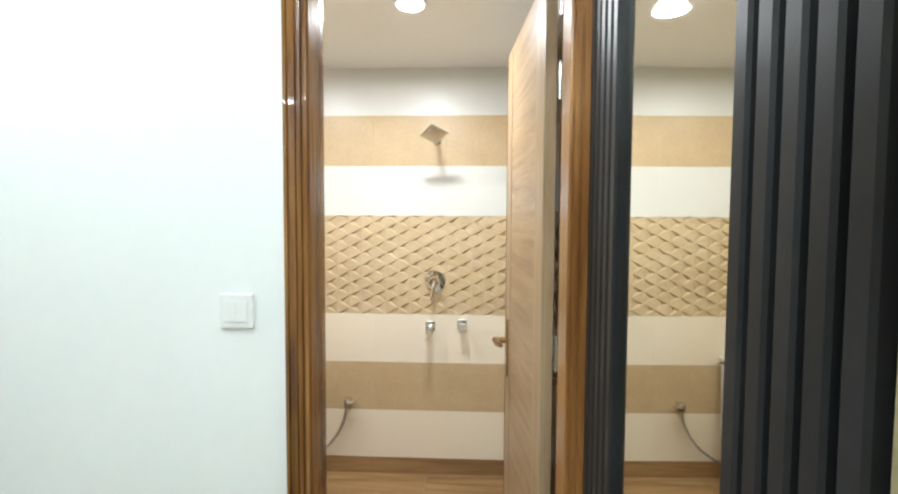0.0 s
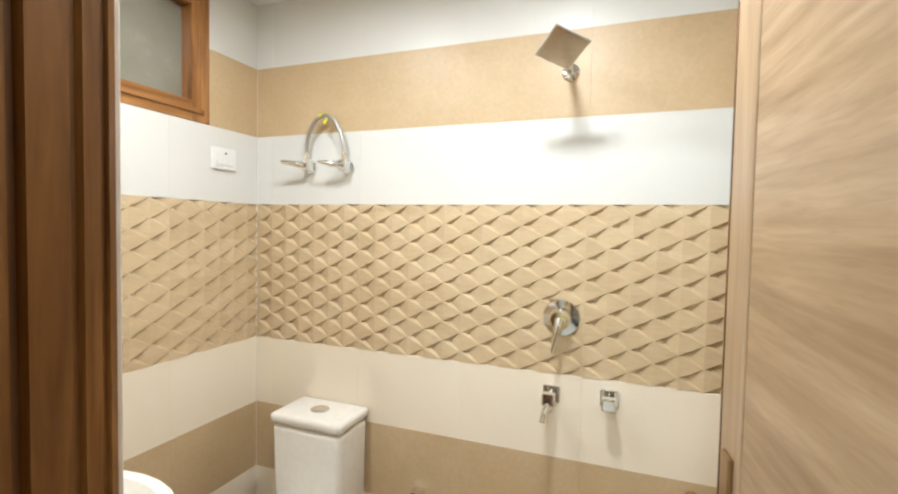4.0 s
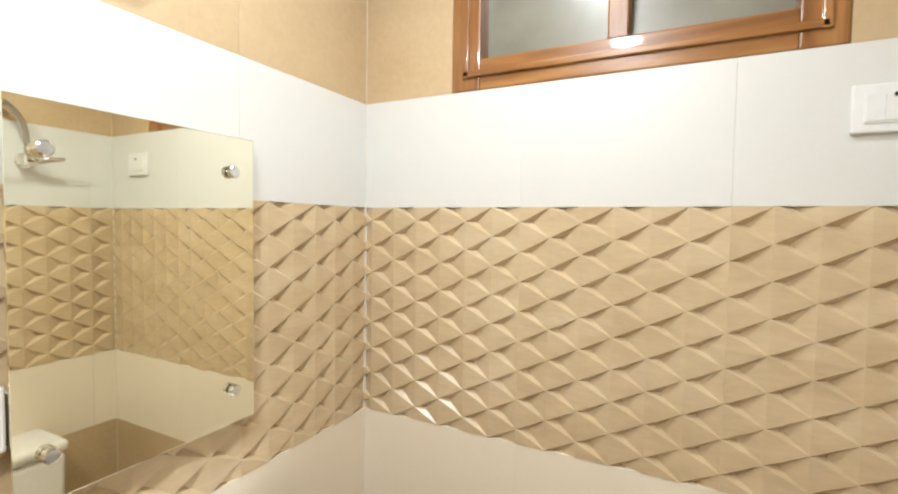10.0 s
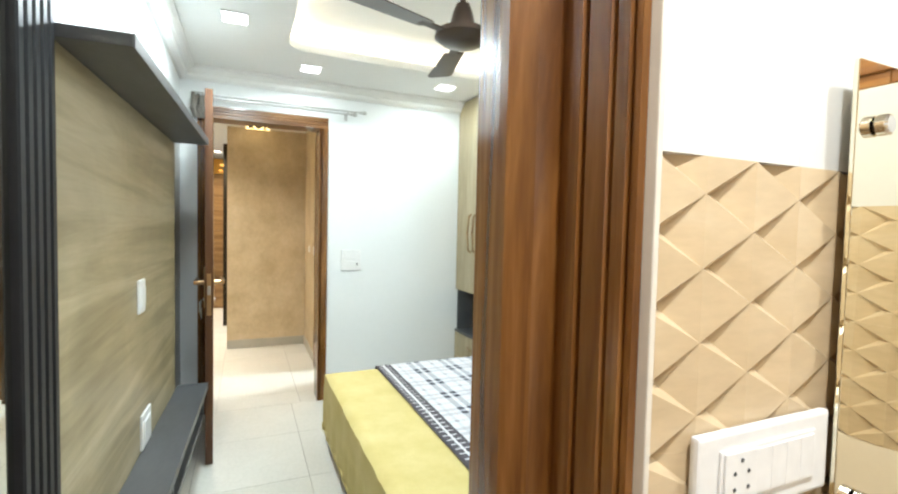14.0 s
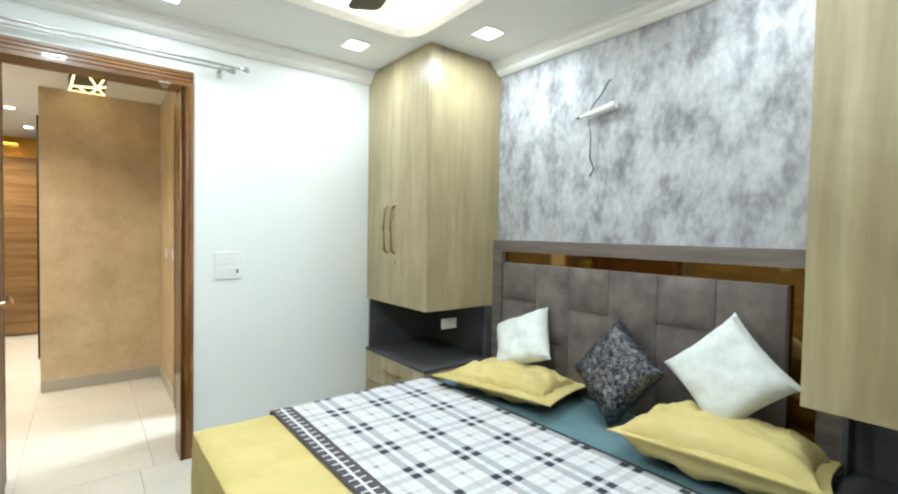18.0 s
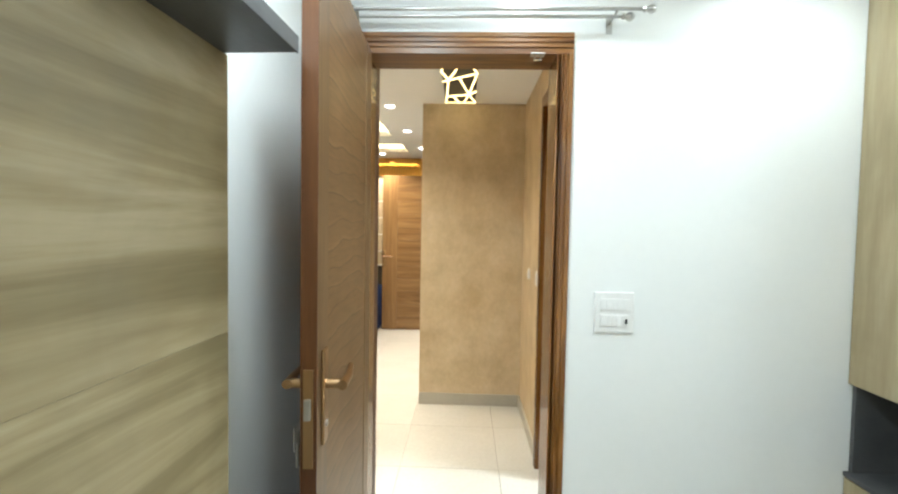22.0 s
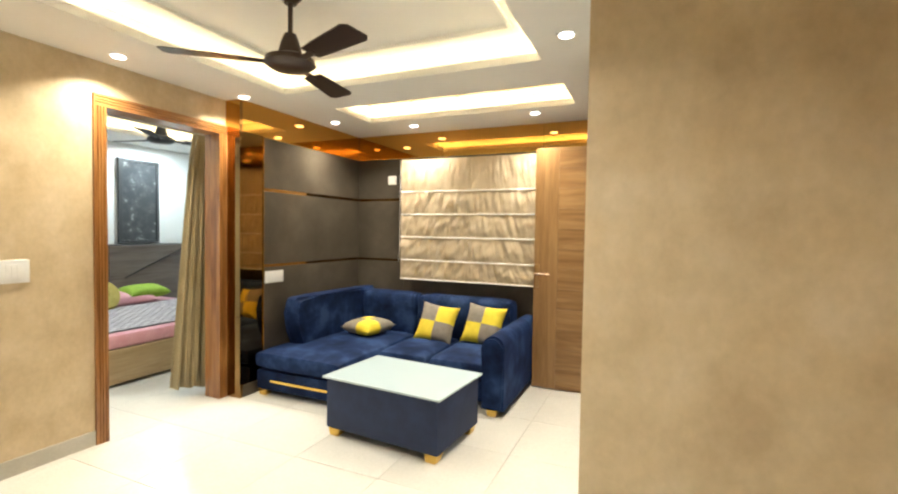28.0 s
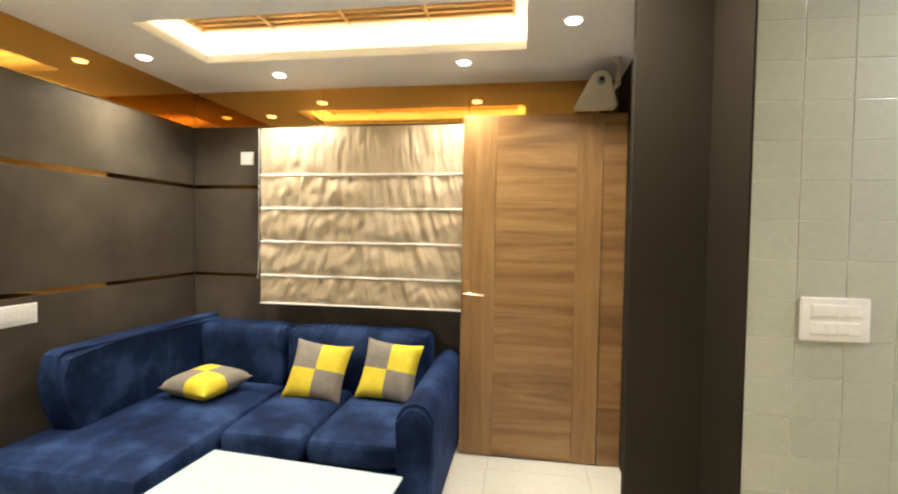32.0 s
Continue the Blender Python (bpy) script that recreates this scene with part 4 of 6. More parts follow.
switch_plate("small white switch beside the blind", on_wall(2.892, LY + 0.02, 1.963, (0, 1)), 0.105, 0.095, 1)
switch_plate("white two-row switch plate on the kitchen tiles", on_wall(0.08, -4.5425, 1.235, (0, 1)), 0.154, 0.108, 2)
switch_plate("white socket plate in the wardrobe niche", on_wall(-1.80, -1.0, 0.74, (0, 1)), 0.13, 0.07, 1)


# ---- bathroom things ----
win = thing("window_1", "teak-framed high bathroom window with obscured panes", "window")
win["kind"] = "structure"
wy0, wy1, wz0, wz1 = WIN
FW = 0.075


def sash_frame(parent, x, y0, y1, z0, z1, w, depth, material_v, material_h):
    for a, b in ((y0, y0 + w), (y1 - w, y1)):
        bm = add_box(bmesh.new(), (x - depth, a, z0), (x, b, z1), 0.004)
        mid = (a + b) / 2
        add_box(bm, (x - 0.004, mid - 0.006, z0 + w * 0.4), (x + 0.008, mid + 0.010, z1 - w * 0.4), 0.003)
        part("jamb", bm, material_v, parent)
    for a, b in ((z0, z0 + w), (z1 - w, z1)):
        bm = add_box(bmesh.new(), (x - depth, y0 + w, a), (x, y1 - w, b), 0.004)
        mid = (a + b) / 2
        add_box(bm, (x - 0.004, y0 + w * 0.4, mid - 0.006), (x + 0.008, y1 - w * 0.4, mid + 0.010), 0.003)
        part("rail", bm, material_h, parent)


sash_frame(win, BX0 + 0.014, wy0, wy1, wz0, wz1, FW, 0.10, M_TEAK, M_TEAK_Y)
ym = (wy0 + wy1) / 2
boxpart("mullion", M_TEAK, win, (BX0 - 0.06, ym - 0.022, wz0 + FW), (BX0 + 0.006, ym + 0.022, wz1 - FW), 0.004)
for a, b in ((wy0 + FW, ym - 0.022), (ym + 0.022, wy1 - FW)):
    pane = boxpart("pane", M_PANE, win, (BX0 - 0.045, a, wz0 + FW), (BX0 - 0.039, b, wz1 - FW), 0)
slab("wall_outside_window", M_WHITE, [((BX0 - 1.2, 1.0, 0), (BX0 - 1.1, 4.0, 4.0))], "plain wall across the light well", "wall")

wc = thing("toilet", "white one-piece toilet with a chrome flush button", "toilet", "", (-0.735, 3.187, BF + 0.001))


def soft_box(lo, hi, taper, bevel):
    bm = add_box(bmesh.new(), lo, hi)
    cx, cy = (lo[0] + hi[0]) / 2, (lo[1] + hi[1]) / 2
    for v in bm.verts:
        if v.co.z < (lo[2] + hi[2]) / 2:
            v.co.x, v.co.y = cx + (v.co.x - cx) * taper, hi[1] + (v.co.y - hi[1]) * taper
    bmesh.ops.bevel(bm, geom=bm.edges[:], offset=bevel, segments=4, affect="EDGES", profile=0.5)
    return bm


part("cistern", soft_box((-0.150, -0.205, 0.22), (0.150, -0.01, 0.688), 0.95, 0.02), M_CERAMIC, wc, smooth=True)
lid = part("lid", soft_box((-0.158, -0.213, 0.690), (0.158, -0.005, 0.731), 0.98, 0.016), M_CERAMIC, wc, smooth=True)
part("flush_button", add_lathe(bmesh.new(), [(0.036, 0.729), (0.036, 0.735), (0.030, 0.738), (0.004, 0.738)], (0, -0.11, 0)), M_CHROME, lid, "round chrome flush button", True)


def oval_loft(levels, sides=28):
    """Rings of (centre y, half width, half length, z)."""
    bm = bmesh.new()
    rings = [[bm.verts.new((w * math.cos(a), c + l * math.sin(a), z)) for a in (2 * math.pi * k / sides for k in range(sides))] for c, w, l, z in levels]
    for a, b in zip(rings, rings[1:]):
        for k in range(sides):
            bm.faces.new((a[k], a[(k + 1) % sides], b[(k + 1) % sides], b[k]))
    bm.faces.new(rings[0][::-1])
    bm.faces.new(rings[-1])
    return bm


part("bowl", oval_loft([(-0.30, 0.12, 0.26, 0.0), (-0.31, 0.12, 0.27, 0.12), (-0.36, 0.16, 0.28, 0.28), (-0.40, 0.185, 0.275, 0.375), (-0.40, 0.18, 0.27, 0.385)]), M_CERAMIC, wc, smooth=True)
part("seat_lid", oval_loft([(-0.41, 0.185, 0.245, 0.388), (-0.41, 0.19, 0.25, 0.40), (-0.41, 0.188, 0.247, 0.425), (-0.41, 0.17, 0.23, 0.438), (-0.41, 0.12, 0.18, 0.442)]), M_CERAMIC, wc, smooth=True)

WY = BY1 - 0.011


def angle_cock(x, z, label, lever=-1):
    c = thing("angle_valve", label, "valve", "angle valves", (x, WY, z))
    part("flange", add_lathe(bmesh.new(), [(0.026, 0), (0.026, 0.006), (0.018, 0.012)], (0, 0, 0), 20, "y"), M_CHROME, c, smooth=True)
    part("body", add_box(bmesh.new(), (-0.018, -0.055, -0.02), (0.018, -0.005, 0.02), 0.005), M_CHROME, c)
    part("spout", add_tube(bmesh.new(), [(0, -0.035, 0.015), (0, -0.035, 0.05)], 0.011), M_CHROME, c, smooth=True)
    part("handle", add_tube(bmesh.new(), [(0, -0.05, 0), (lever * 0.03, -0.075, 0.004), (lever * 0.085, -0.085, 0.012)], [0.013, 0.012, 0.006]), M_CHROME, c, smooth=True)
    for o in c.children:
        if o.name.startswith("flange"):
            o.matrix_basis = pose(0, -0.012, 0)


angle_cock(-0.865, 1.645, "chrome angle valve high on the wall")
angle_cock(-0.690, 1.64, "chrome angle valve high on the wall")
hose = thing("geyser_hose", "braided steel hose looped between two valves", "hose")
part("hose", add_tube(bmesh.new(), [(-0.778 + 0.0875 * math.cos(a), WY - 0.035 - 0.01 * math.sin(a), 1.69 + 0.145 * math.sin(a)) for a in (k * math.pi / 16 for k in range(17))], 0.0085, 10), M_STEEL, hose, smooth=True)
part("tie", add_tube(bmesh.new(), [(-0.793, WY - 0.06, 1.83), (-0.778, WY - 0.035, 1.845), (-0.763, WY - 0.045, 1.825), (-0.768, WY - 0.06, 1.80)], 0.006, 8), plain("yellow_tape", (0.62, 0.60, 0.05), 0.6), hose, "yellow tape tie")

mx = thing("shower_mixer", "round chrome shower mixer with a lever", "mixer tap", "", (0.145, BY1 - 0.004, 1.115))
part("plate", add_lathe(bmesh.new(), [(0.066, 0.0), (0.066, 0.006), (0.060, 0.014), (0.03, 0.018)], (0, 0, 0), 32, "y"), M_CHROME, mx, smooth=True)
part("body", add_lathe(bmesh.new(), [(0.034, 0.014), (0.034, 0.06), (0.028, 0.068)], (0, 0, 0), 24, "y"), M_CHROME, mx, smooth=True)
part("diverter", add_lathe(bmesh.new(), [(0.018, 0.014), (0.018, 0.04), (0.014, 0.045)], (0, 0, 0.05), 18, "y"), M_CHROME, mx, smooth=True)
part("lever", add_tube(bmesh.new(), [(0, 0.06, 0), (-0.004, 0.075, -0.03), (-0.018, 0.085, -0.105)], [0.016, 0.012, 0.006]), M_CHROME, mx, smooth=True)
for o in mx.children:
    o.matrix_basis = Matrix.Diagonal((1, -1, 1, 1))


def bath_tap(x, z, label, spout):
    c = thing("bath_tap", label, "tap", "wall taps", (x, WY, z))
    part("flange", add_box(bmesh.new(), (-0.028, -0.012, -0.028), (0.028, 0.0, 0.028), 0.004), M_CHROME, c)
    part("body", add_tube(bmesh.new(), [(0, -0.01, 0), (0, -0.06, 0), (0, -0.07, -0.02 * spout)], 0.015), M_CHROME, c, smooth=True)
    part("handle", add_box(bmesh.new(), (-0.02, -0.085, -0.018), (0.02, -0.055, 0.022), 0.005), M_CHROME, c)
    if spout > 1:
        part("spout", add_tube(bmesh.new(), [(0, -0.06, -0.01), (-0.005, -0.11, -0.03), (-0.008, -0.12, -0.06)], [0.013, 0.012, 0.013]), M_CHROME, c, smooth=True)


bath_tap(0.120, 0.855, "chrome wall tap with a square flange", 2)
bath_tap(0.305, 0.865, "chrome wall valve with a square flange", 1)

sh = thing("rain_shower", "square chrome overhead shower on a wall arm", "shower", "", (0.154, WY, 1.922))
part("flange", add_lathe(bmesh.new(), [(0.028, 0), (0.028, 0.008), (0.015, 0.014)], (0, 0, 0), 20, "y"), M_CHROME, sh, smooth=True).matrix_basis = Matrix.Diagonal((1, -1, 1, 1))
part("arm", add_tube(bmesh.new(), [(0, 0, 0), (0, -0.06, 0.008), (0.002, -0.16, 0.012), (0.004, -0.235, 0.010), (0.005, -0.256, 0.002), (0.005, -0.262, -0.010)], 0.010), M_CHROME, sh, smooth=True)
hd = part("head", add_box(bmesh.new(), (-0.055, -0.055, -0.005), (0.055, 0.055, 0.005), 0.004), plain("shower_face_metal", (0.78, 0.73, 0.63), 0.14, 0.9), sh)
hd.matrix_basis = pose(0.005, -0.268, -0.016, -30, -3, 0) @ pose(0, 0, 0, 0, 0, 40)

hf = thing("health_faucet", "chrome wall valve with a steel hose", "valve", "", (-0.36, WY, 0.40))
part("body", add_box(bmesh.new(), (-0.02, -0.05, -0.02), (0.02, 0.0, 0.025), 0.005), M_CHROME, hf)
part("handle", add_tube(bmesh.new(), [(0.0, -0.05, 0.01), (0.05, -0.06, 0.012)], 0.011), M_CHROME, hf, smooth=True)
part("hose", add_tube(bmesh.new(), [(-0.005, -0.03, -0.02), (-0.02, -0.035, -0.10), (-0.05, -0.05, -0.17), (-0.10, -0.07, -0.235), (-0.17, -0.09, -0.28), (-0.22, -0.09, -0.30)], 0.007, 10), M_STEEL, hf, smooth=True)

mir = thing("wall_mirror", "frameless mirror on four chrome studs", "mirror")
MX0, MX1, MZ0, MZ1, MYF = -0.746, -0.360, 1.052, 1.609, BY0 + 0.036
boxpart("glass", M_MIRROR2, mir, (MX0, MYF - 0.005, MZ0), (MX1, MYF, MZ1), 0.001)
boxpart("backing", M_GROUT, mir, (MX0 + 0.004, MYF - 0.007, MZ0 + 0.004), (MX1 - 0.004, MYF - 0.0055, MZ1 - 0.004), 0)
for x in (MX0 + 0.052, MX1 - 0.040):
    for z in (MZ0 + 0.068, MZ1 - 0.068):
        st = part("stud", add_lathe(bmesh.new(), [(0.006, -0.024), (0.006, 0.0), (0.0115, 0.002), (0.0115, 0.011), (0.009, 0.013)], (0, 0, 0), 18, "y"), M_CHROME, mir, smooth=True)
        st.matrix_basis = pose(x, MYF, z)

basin = thing("washbasin", "white ceramic washbasin with a chrome pillar tap", "washbasin", "", (-0.62, BY0 + 0.012, 0.06))
part("bowl", oval_loft([(0.19, 0.10, 0.10, 0.62), (0.20, 0.19, 0.16, 0.72), (0.205, 0.235, 0.195, 0.79), (0.205, 0.24, 0.20, 0.80), (0.205, 0.215, 0.175, 0.80), (0.205, 0.16, 0.12, 0.72), (0.205, 0.05, 0.04, 0.69)]), M_CERAMIC, basin, smooth=True)
part("pedestal", oval_loft([(0.14, 0.09, 0.10, BF - 0.06), (0.14, 0.08, 0.09, 0.4), (0.17, 0.10, 0.12, 0.66)]), M_CERAMIC, basin, smooth=True)
tp = part("tap", add_box(bmesh.new(), (-0.02, 0.01, 0.79), (0.02, 0.05, 0.86), 0.005), M_CHROME, basin)
part("spout", add_box(bmesh.new(), (-0.016, 0.03, 0.835), (0.016, 0.145, 0.855), 0.004), M_CHROME, tp)
part("lever", add_box(bmesh.new(), (-0.012, 0.012, 0.865), (0.012, 0.075, 0.875), 0.003), M_CHROME, tp)

bl = thing("wall_light", "round white bulkhead light above the mirror", "wall light", "", (-0.495, BY0 + 0.012, 1.85))
part("diffuser", add_lathe(bmesh.new(), [(0.048, 0.0), (0.048, 0.016), (0.042, 0.026), (0.02, 0.031)], (0, 0, 0), 28, "y"), glow("lit_opal_glass", (1.0, 0.97, 0.93), 1.6), bl, smooth=True)


def downlight(x, y, z, r, label, square=False, material=M_DISC, group=""):
    d = thing("ceiling_light", label, "ceiling light", group, (x, y, z))
    if square:
        part("trim", add_box(bmesh.new(), (-r, -r, -0.008), (r, r, 0.0), 0.003), M_PLASTIC, d)
        part("diffuser", add_box(bmesh.new(), (-r * 0.86, -r * 0.86, -0.012), (r * 0.86, r * 0.86, -0.0085), 0.001), material, d)
    else:
        part("trim", add_lathe(bmesh.new(), [(r, -0.006), (r, 0.0), (r * 0.5, 0.0)], (0, 0, 0), 24), M_PLASTIC, d)
        part("diffuser", add_lathe(bmesh.new(), [(r * 0.7, -0.012), (r * 0.8, -0.0065), (r * 0.5, -0.006)], (0, 0, 0), 24), material, d)


for x, y in BATH_SPOTS:
    downlight(x, y, BATH_Z, 0.07, "round recessed bathroom downlight, switched on", group="bathroom downlights")
for x, y in BED_SPOTS:
    downlight(x, y, BED_Z, 0.07, "square recessed ceiling light, switched on", True, M_DISCC, "bedroom ceiling lights")
# The fitting at y -2.55 is an addition, out of view.
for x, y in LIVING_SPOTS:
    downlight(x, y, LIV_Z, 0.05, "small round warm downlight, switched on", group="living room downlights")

sk = thing("skirting_bath", "wood-look tile skirting round the bathroom", "skirting")
sk["kind"] = "structure"
boxpart("board", M_BATHFLOOR, sk, (BX0, BY1 - 0.012, BF), (BX1, BY1, ROW0 - 0.002), 0.001)
boxpart("board", M_BATHFLOOR, sk, (BX0, BY0, BF), (BX0 + 0.012, BY1 - 0.013, ROW0 - 0.002), 0.001)
boxpart("board", M_BATHFLOOR, sk, (BX1 - 0.012, BY0, BF), (BX1, BY1 - 0.013, ROW0 - 0.002), 0.001)
tr = thing("corner_trim", "pale tile trim in the bathroom corners", "trim")
tr["kind"] = "structure"
for x, y in ((BX0 + 0.009, BY1 - 0.009), (BX0 + 0.009, BY0 + 0.009), (BX1 - 0.009, BY1 - 0.009)):
    boxpart("bead", M_GROUT, tr, (x - 0.006, y - 0.006, ROW0), (x + 0.006, y + 0.006, BATH_Z), 0.002)


# ---- bedroom things ----
tvp = thing("media_wall", "weathered oak laminate panel for a television", "wall panel")
TVX, TVY0, TVY1 = 0.585, -0.70, 0.843
n = 3
for k in range(n):
    z0 = 0.002 + 1.83 * k / n
    boxpart("board", M_OAKPANEL, tvp, (TVX, TVY0, z0), (TX, TVY1, z0 + 1.83 / n - 0.0005), 0.0005)
shelf = thing("wall_shelf", "charcoal laminate wall shelf over the television panel", "shelf")
boxpart("board", M_DARKLAM, shelf, (0.425, -0.69, 1.833), (TX, 0.848, 1.865), 0.002)
boxpart("front_edge", M_DARKLAM, shelf, (0.421, -0.69, 1.831), (0.4245, 0.848, 1.867), 0.001)
con = thing("television_console", "charcoal laminate wall-hung console with an open shelf", "console")
boxpart("top", M_DARKLAM, con, (0.43, -0.77, 0.46), (TVX, 0.855, 0.495), 0.002)
boxpart("shelf", M_DARKLAM, con, (0.45, -0.75, 0.30), (TVX, 0.84, 0.325), 0.002)
boxpart("end", M_DARKLAM, con, (0.45, -0.75, 0.326), (TVX, -0.725, 0.459), 0.002)
boxpart("end", M_DARKLAM, con, (0.45, 0.815, 0.326), (TVX, 0.84, 0.459), 0.002)
boxpart("divider", M_DARKLAM, con, (0.46, 0.12, 0.326), (TVX, 0.145, 0.459), 0.002)


for ob in (tvp, shelf, con):
    ob.matrix_world = turned(ob.matrix_world)


def fluted(name, y0, y1, count, deep):
    f = thing(name, "black fluted wall panel beside the mirror", "wall panel", "fluted panels")
    boxpart("backing", M_FLUTE, f, (TX - 0.006, y0, 0.0), (TX, y1, 2.42), 0)
    step = (y1 - y0) / count
    for k in range(count):
        y = y0 + step * k
        bm = add_prism(bmesh.new(), [(TX - 0.006, y + 0.004), (TX - deep + 0.004, y + 0.006), (TX - deep, y + 0.010), (TX - deep, y + step - 0.010), (TX - deep + 0.004, y + step - 0.006), (TX - 0.006, y + step - 0.004)], 0.0, 2.42)
        part("rib", bm, M_FLUTE, f)


fluted("fluted_panel", 1.42, DW - 0.022, 5, 0.036)
fluted("fluted_panel", 0.845, 1.05, 5, 0.026)
tm = thing("dressing_mirror", "tall clear mirror between two fluted panels", "mirror")
part("glass", add_prism(bmesh.new(), [(0.649, 1.052), (0.641, 1.418), (TX - 0.002, 1.418), (TX - 0.002, 1.052)], 0.0, 2.42), M_MIRROR, tm)


def wardrobe(label, y0, y1, door_split, group, bed_at_y0=False):
    """Wall wardrobe over a niche that is open towards the bed, and drawers."""
    w = thing("wardrobe", label, "wardrobe", group)
    x0, x1, zt = GX + 0.003, -1.50, 2.495
    bm = add_box(bmesh.new(), (x0, y0, 0.862), (x1 - 0.02, y1, zt), 0.002)
    part("cabinet", bm, M_OAK, w)
    ys = door_split
    for i, (a, b) in enumerate(zip(ys, ys[1:])):
        d = boxpart("door", M_OAK, w, (x1 - 0.018, a + 0.0015, 0.862), (x1, b - 0.0015, zt - 0.004), 0.002)
        hy = b - 0.045 if i % 2 == 0 else a + 0.045
        part("handle", add_tube(bmesh.new(), [(x1, hy, 1.205), (x1 + 0.026, hy, 1.225), (x1 + 0.036, hy, 1.365), (x1 + 0.026, hy, 1.505), (x1, hy, 1.525)], 0.008, 10), M_BRASS, d, "curved antique brass handle", True)
        if i == 1:
            part("lock", add_tube(bmesh.new(), [(x1, hy, 1.15), (x1 + 0.008, hy, 1.15)], 0.009), M_STEEL, d)
    ya, yb = (y1 - 0.018, y0) if bed_at_y0 else (y0, y1 - 0.018)
    boxpart("side", M_DARKLAM, w, (x0, ya, 0.502), (x1 - 0.02, ya + 0.018, 0.861), 0.001)
    boxpart("back", M_DARKLAM, w, (x0, y0 + 0.02, 0.502), (x0 + 0.018, y1 - 0.02, 0.861), 0.001)
    boxpart("end", M_DARKLAM, w, (x0 + 0.02, yb, 0.502), (x0 + 0.10, yb + 0.018, 0.861), 0.001)
    boxpart("counter", M_DARKLAM, w, (x0, y0, 0.482), (x1 + 0.002, y1, 0.501), 0.002)
    boxpart("base", M_OAK, w, (x0, y0, 0.0), (x1 - 0.02, y1, 0.481), 0.002)
    for z0, z1 in ((0.27, 0.478), (0.06, 0.266)):
        d = boxpart("drawer", M_OAK, w, (x1 - 0.018, y0 + 0.004, z0), (x1, y1 - 0.004, z1), 0.002)
        c = (y0 + y1) / 2
        zz = (z0 + z1) / 2 + 0.02
        part("handle", add_tube(bmesh.new(), [(x1, c - 0.10, zz), (x1 + 0.022, c - 0.07, zz), (x1 + 0.026, c, zz), (x1 + 0.022, c + 0.07, zz), (x1, c + 0.10, zz)], 0.007, 10), M_BRASS, d, "curved antique brass handle", True)
    return w


wardrobe("pale oak corner wardrobe over a charcoal niche and drawers", BYS + 0.003, -0.845, (BYS + 0.003, -1.263, -0.845), "wardrobes beside the bed")
wardrobe("pale oak corner wardrobe beside the bathroom wall", 1.045, DW - 0.003, (1.045, 1.35, DW - 0.003), "wardrobes beside the bed", True)

# headboard
hb = thing("headboard", "brown suede headboard in a grey-brown frame with bronze mirror strips", "headboard")
HX0 = GX + 0.003
boxpart("frame_top", M_GREYBROWN, hb, (HX0, -0.842, 1.235), (HX0 + 0.045, 1.042, 1.31), 0.003)
boxpart("frame_side", M_GREYBROWN, hb, (HX0, -0.842, 0.0), (HX0 + 0.045, -0.755, 1.234), 0.003)
boxpart("frame_side", M_GREYBROWN, hb, (HX0, 0.955, 0.0), (HX0 + 0.045, 1.042, 1.234), 0.003)
boxpart("mirror_strip", M_BRONZE, hb, (HX0, -0.754, 0.30), (HX0 + 0.012, 0.954, 1.234), 0)


def padded(lo, hi, puff=0.018):
    bm = bmesh.new()
    ny, nz = 8, 8
    grid = []
    for i in range(ny + 1):
        row = []
        for j in range(nz + 1):
            u, v = i / ny, j / nz
            e = (1 - (2 * u - 1) ** 6) * (1 - (2 * v - 1) ** 6)
            row.append(bm.verts.new((hi[0] - puff + puff * e, lo[1] + (hi[1] - lo[1]) * u, lo[2] + (hi[2] - lo[2]) * v)))
        grid.append(row)
    for i in range(ny):
        for j in range(nz):
            bm.faces.new((grid[i][j], grid[i + 1][j], grid[i + 1][j + 1], grid[i][j + 1]))
    rim = [e for e in bm.edges if e.is_boundary]
    ext = bmesh.ops.extrude_edge_only(bm, edges=rim)
    for v in ext["geom"]:
        if isinstance(v, bmesh.types.BMVert):
            v.co.x = lo[0]
    return bm


cols = (-0.73, -0.443, -0.196, 0.06, 0.325, 0.59, 0.854)
for k, (a, b) in enumerate(zip(cols, cols[1:])):
    zs = (0.30, 0.93, 1.165) if k % 2 == 0 else (0.30, 0.70, 1.165) if k == 1 else (0.30, 1.165)
    for z0, z1 in zip(zs, zs[1:]):
        part("pad", padded((HX0 + 0.014, a + 0.002, z0 + 0.002), (HX0 + 0.075, b - 0.002, z1 - 0.002)), M_SUEDE, hb, smooth=True)

# bed
BX_F, BX_H, BYA, BYB, BT = -0.235, HX0 + 0.078, -0.77, 1.00, 0.475
bed = thing("double_bed", "low double bed with an oak base and mattress", "bed")
boxpart("base", M_BEDBASE, bed, (BX_H, BYA + 0.03, 0.0), (BX_F - 0.03, BYB - 0.03, 0.26), 0.004)
part("mattress", add_box(bmesh.new(), (BX_H, BYA + 0.012, 0.262), (BX_F - 0.012, BYB - 0.012, BT - 0.008), 0.035), M_BLUE, bed, smooth=True)


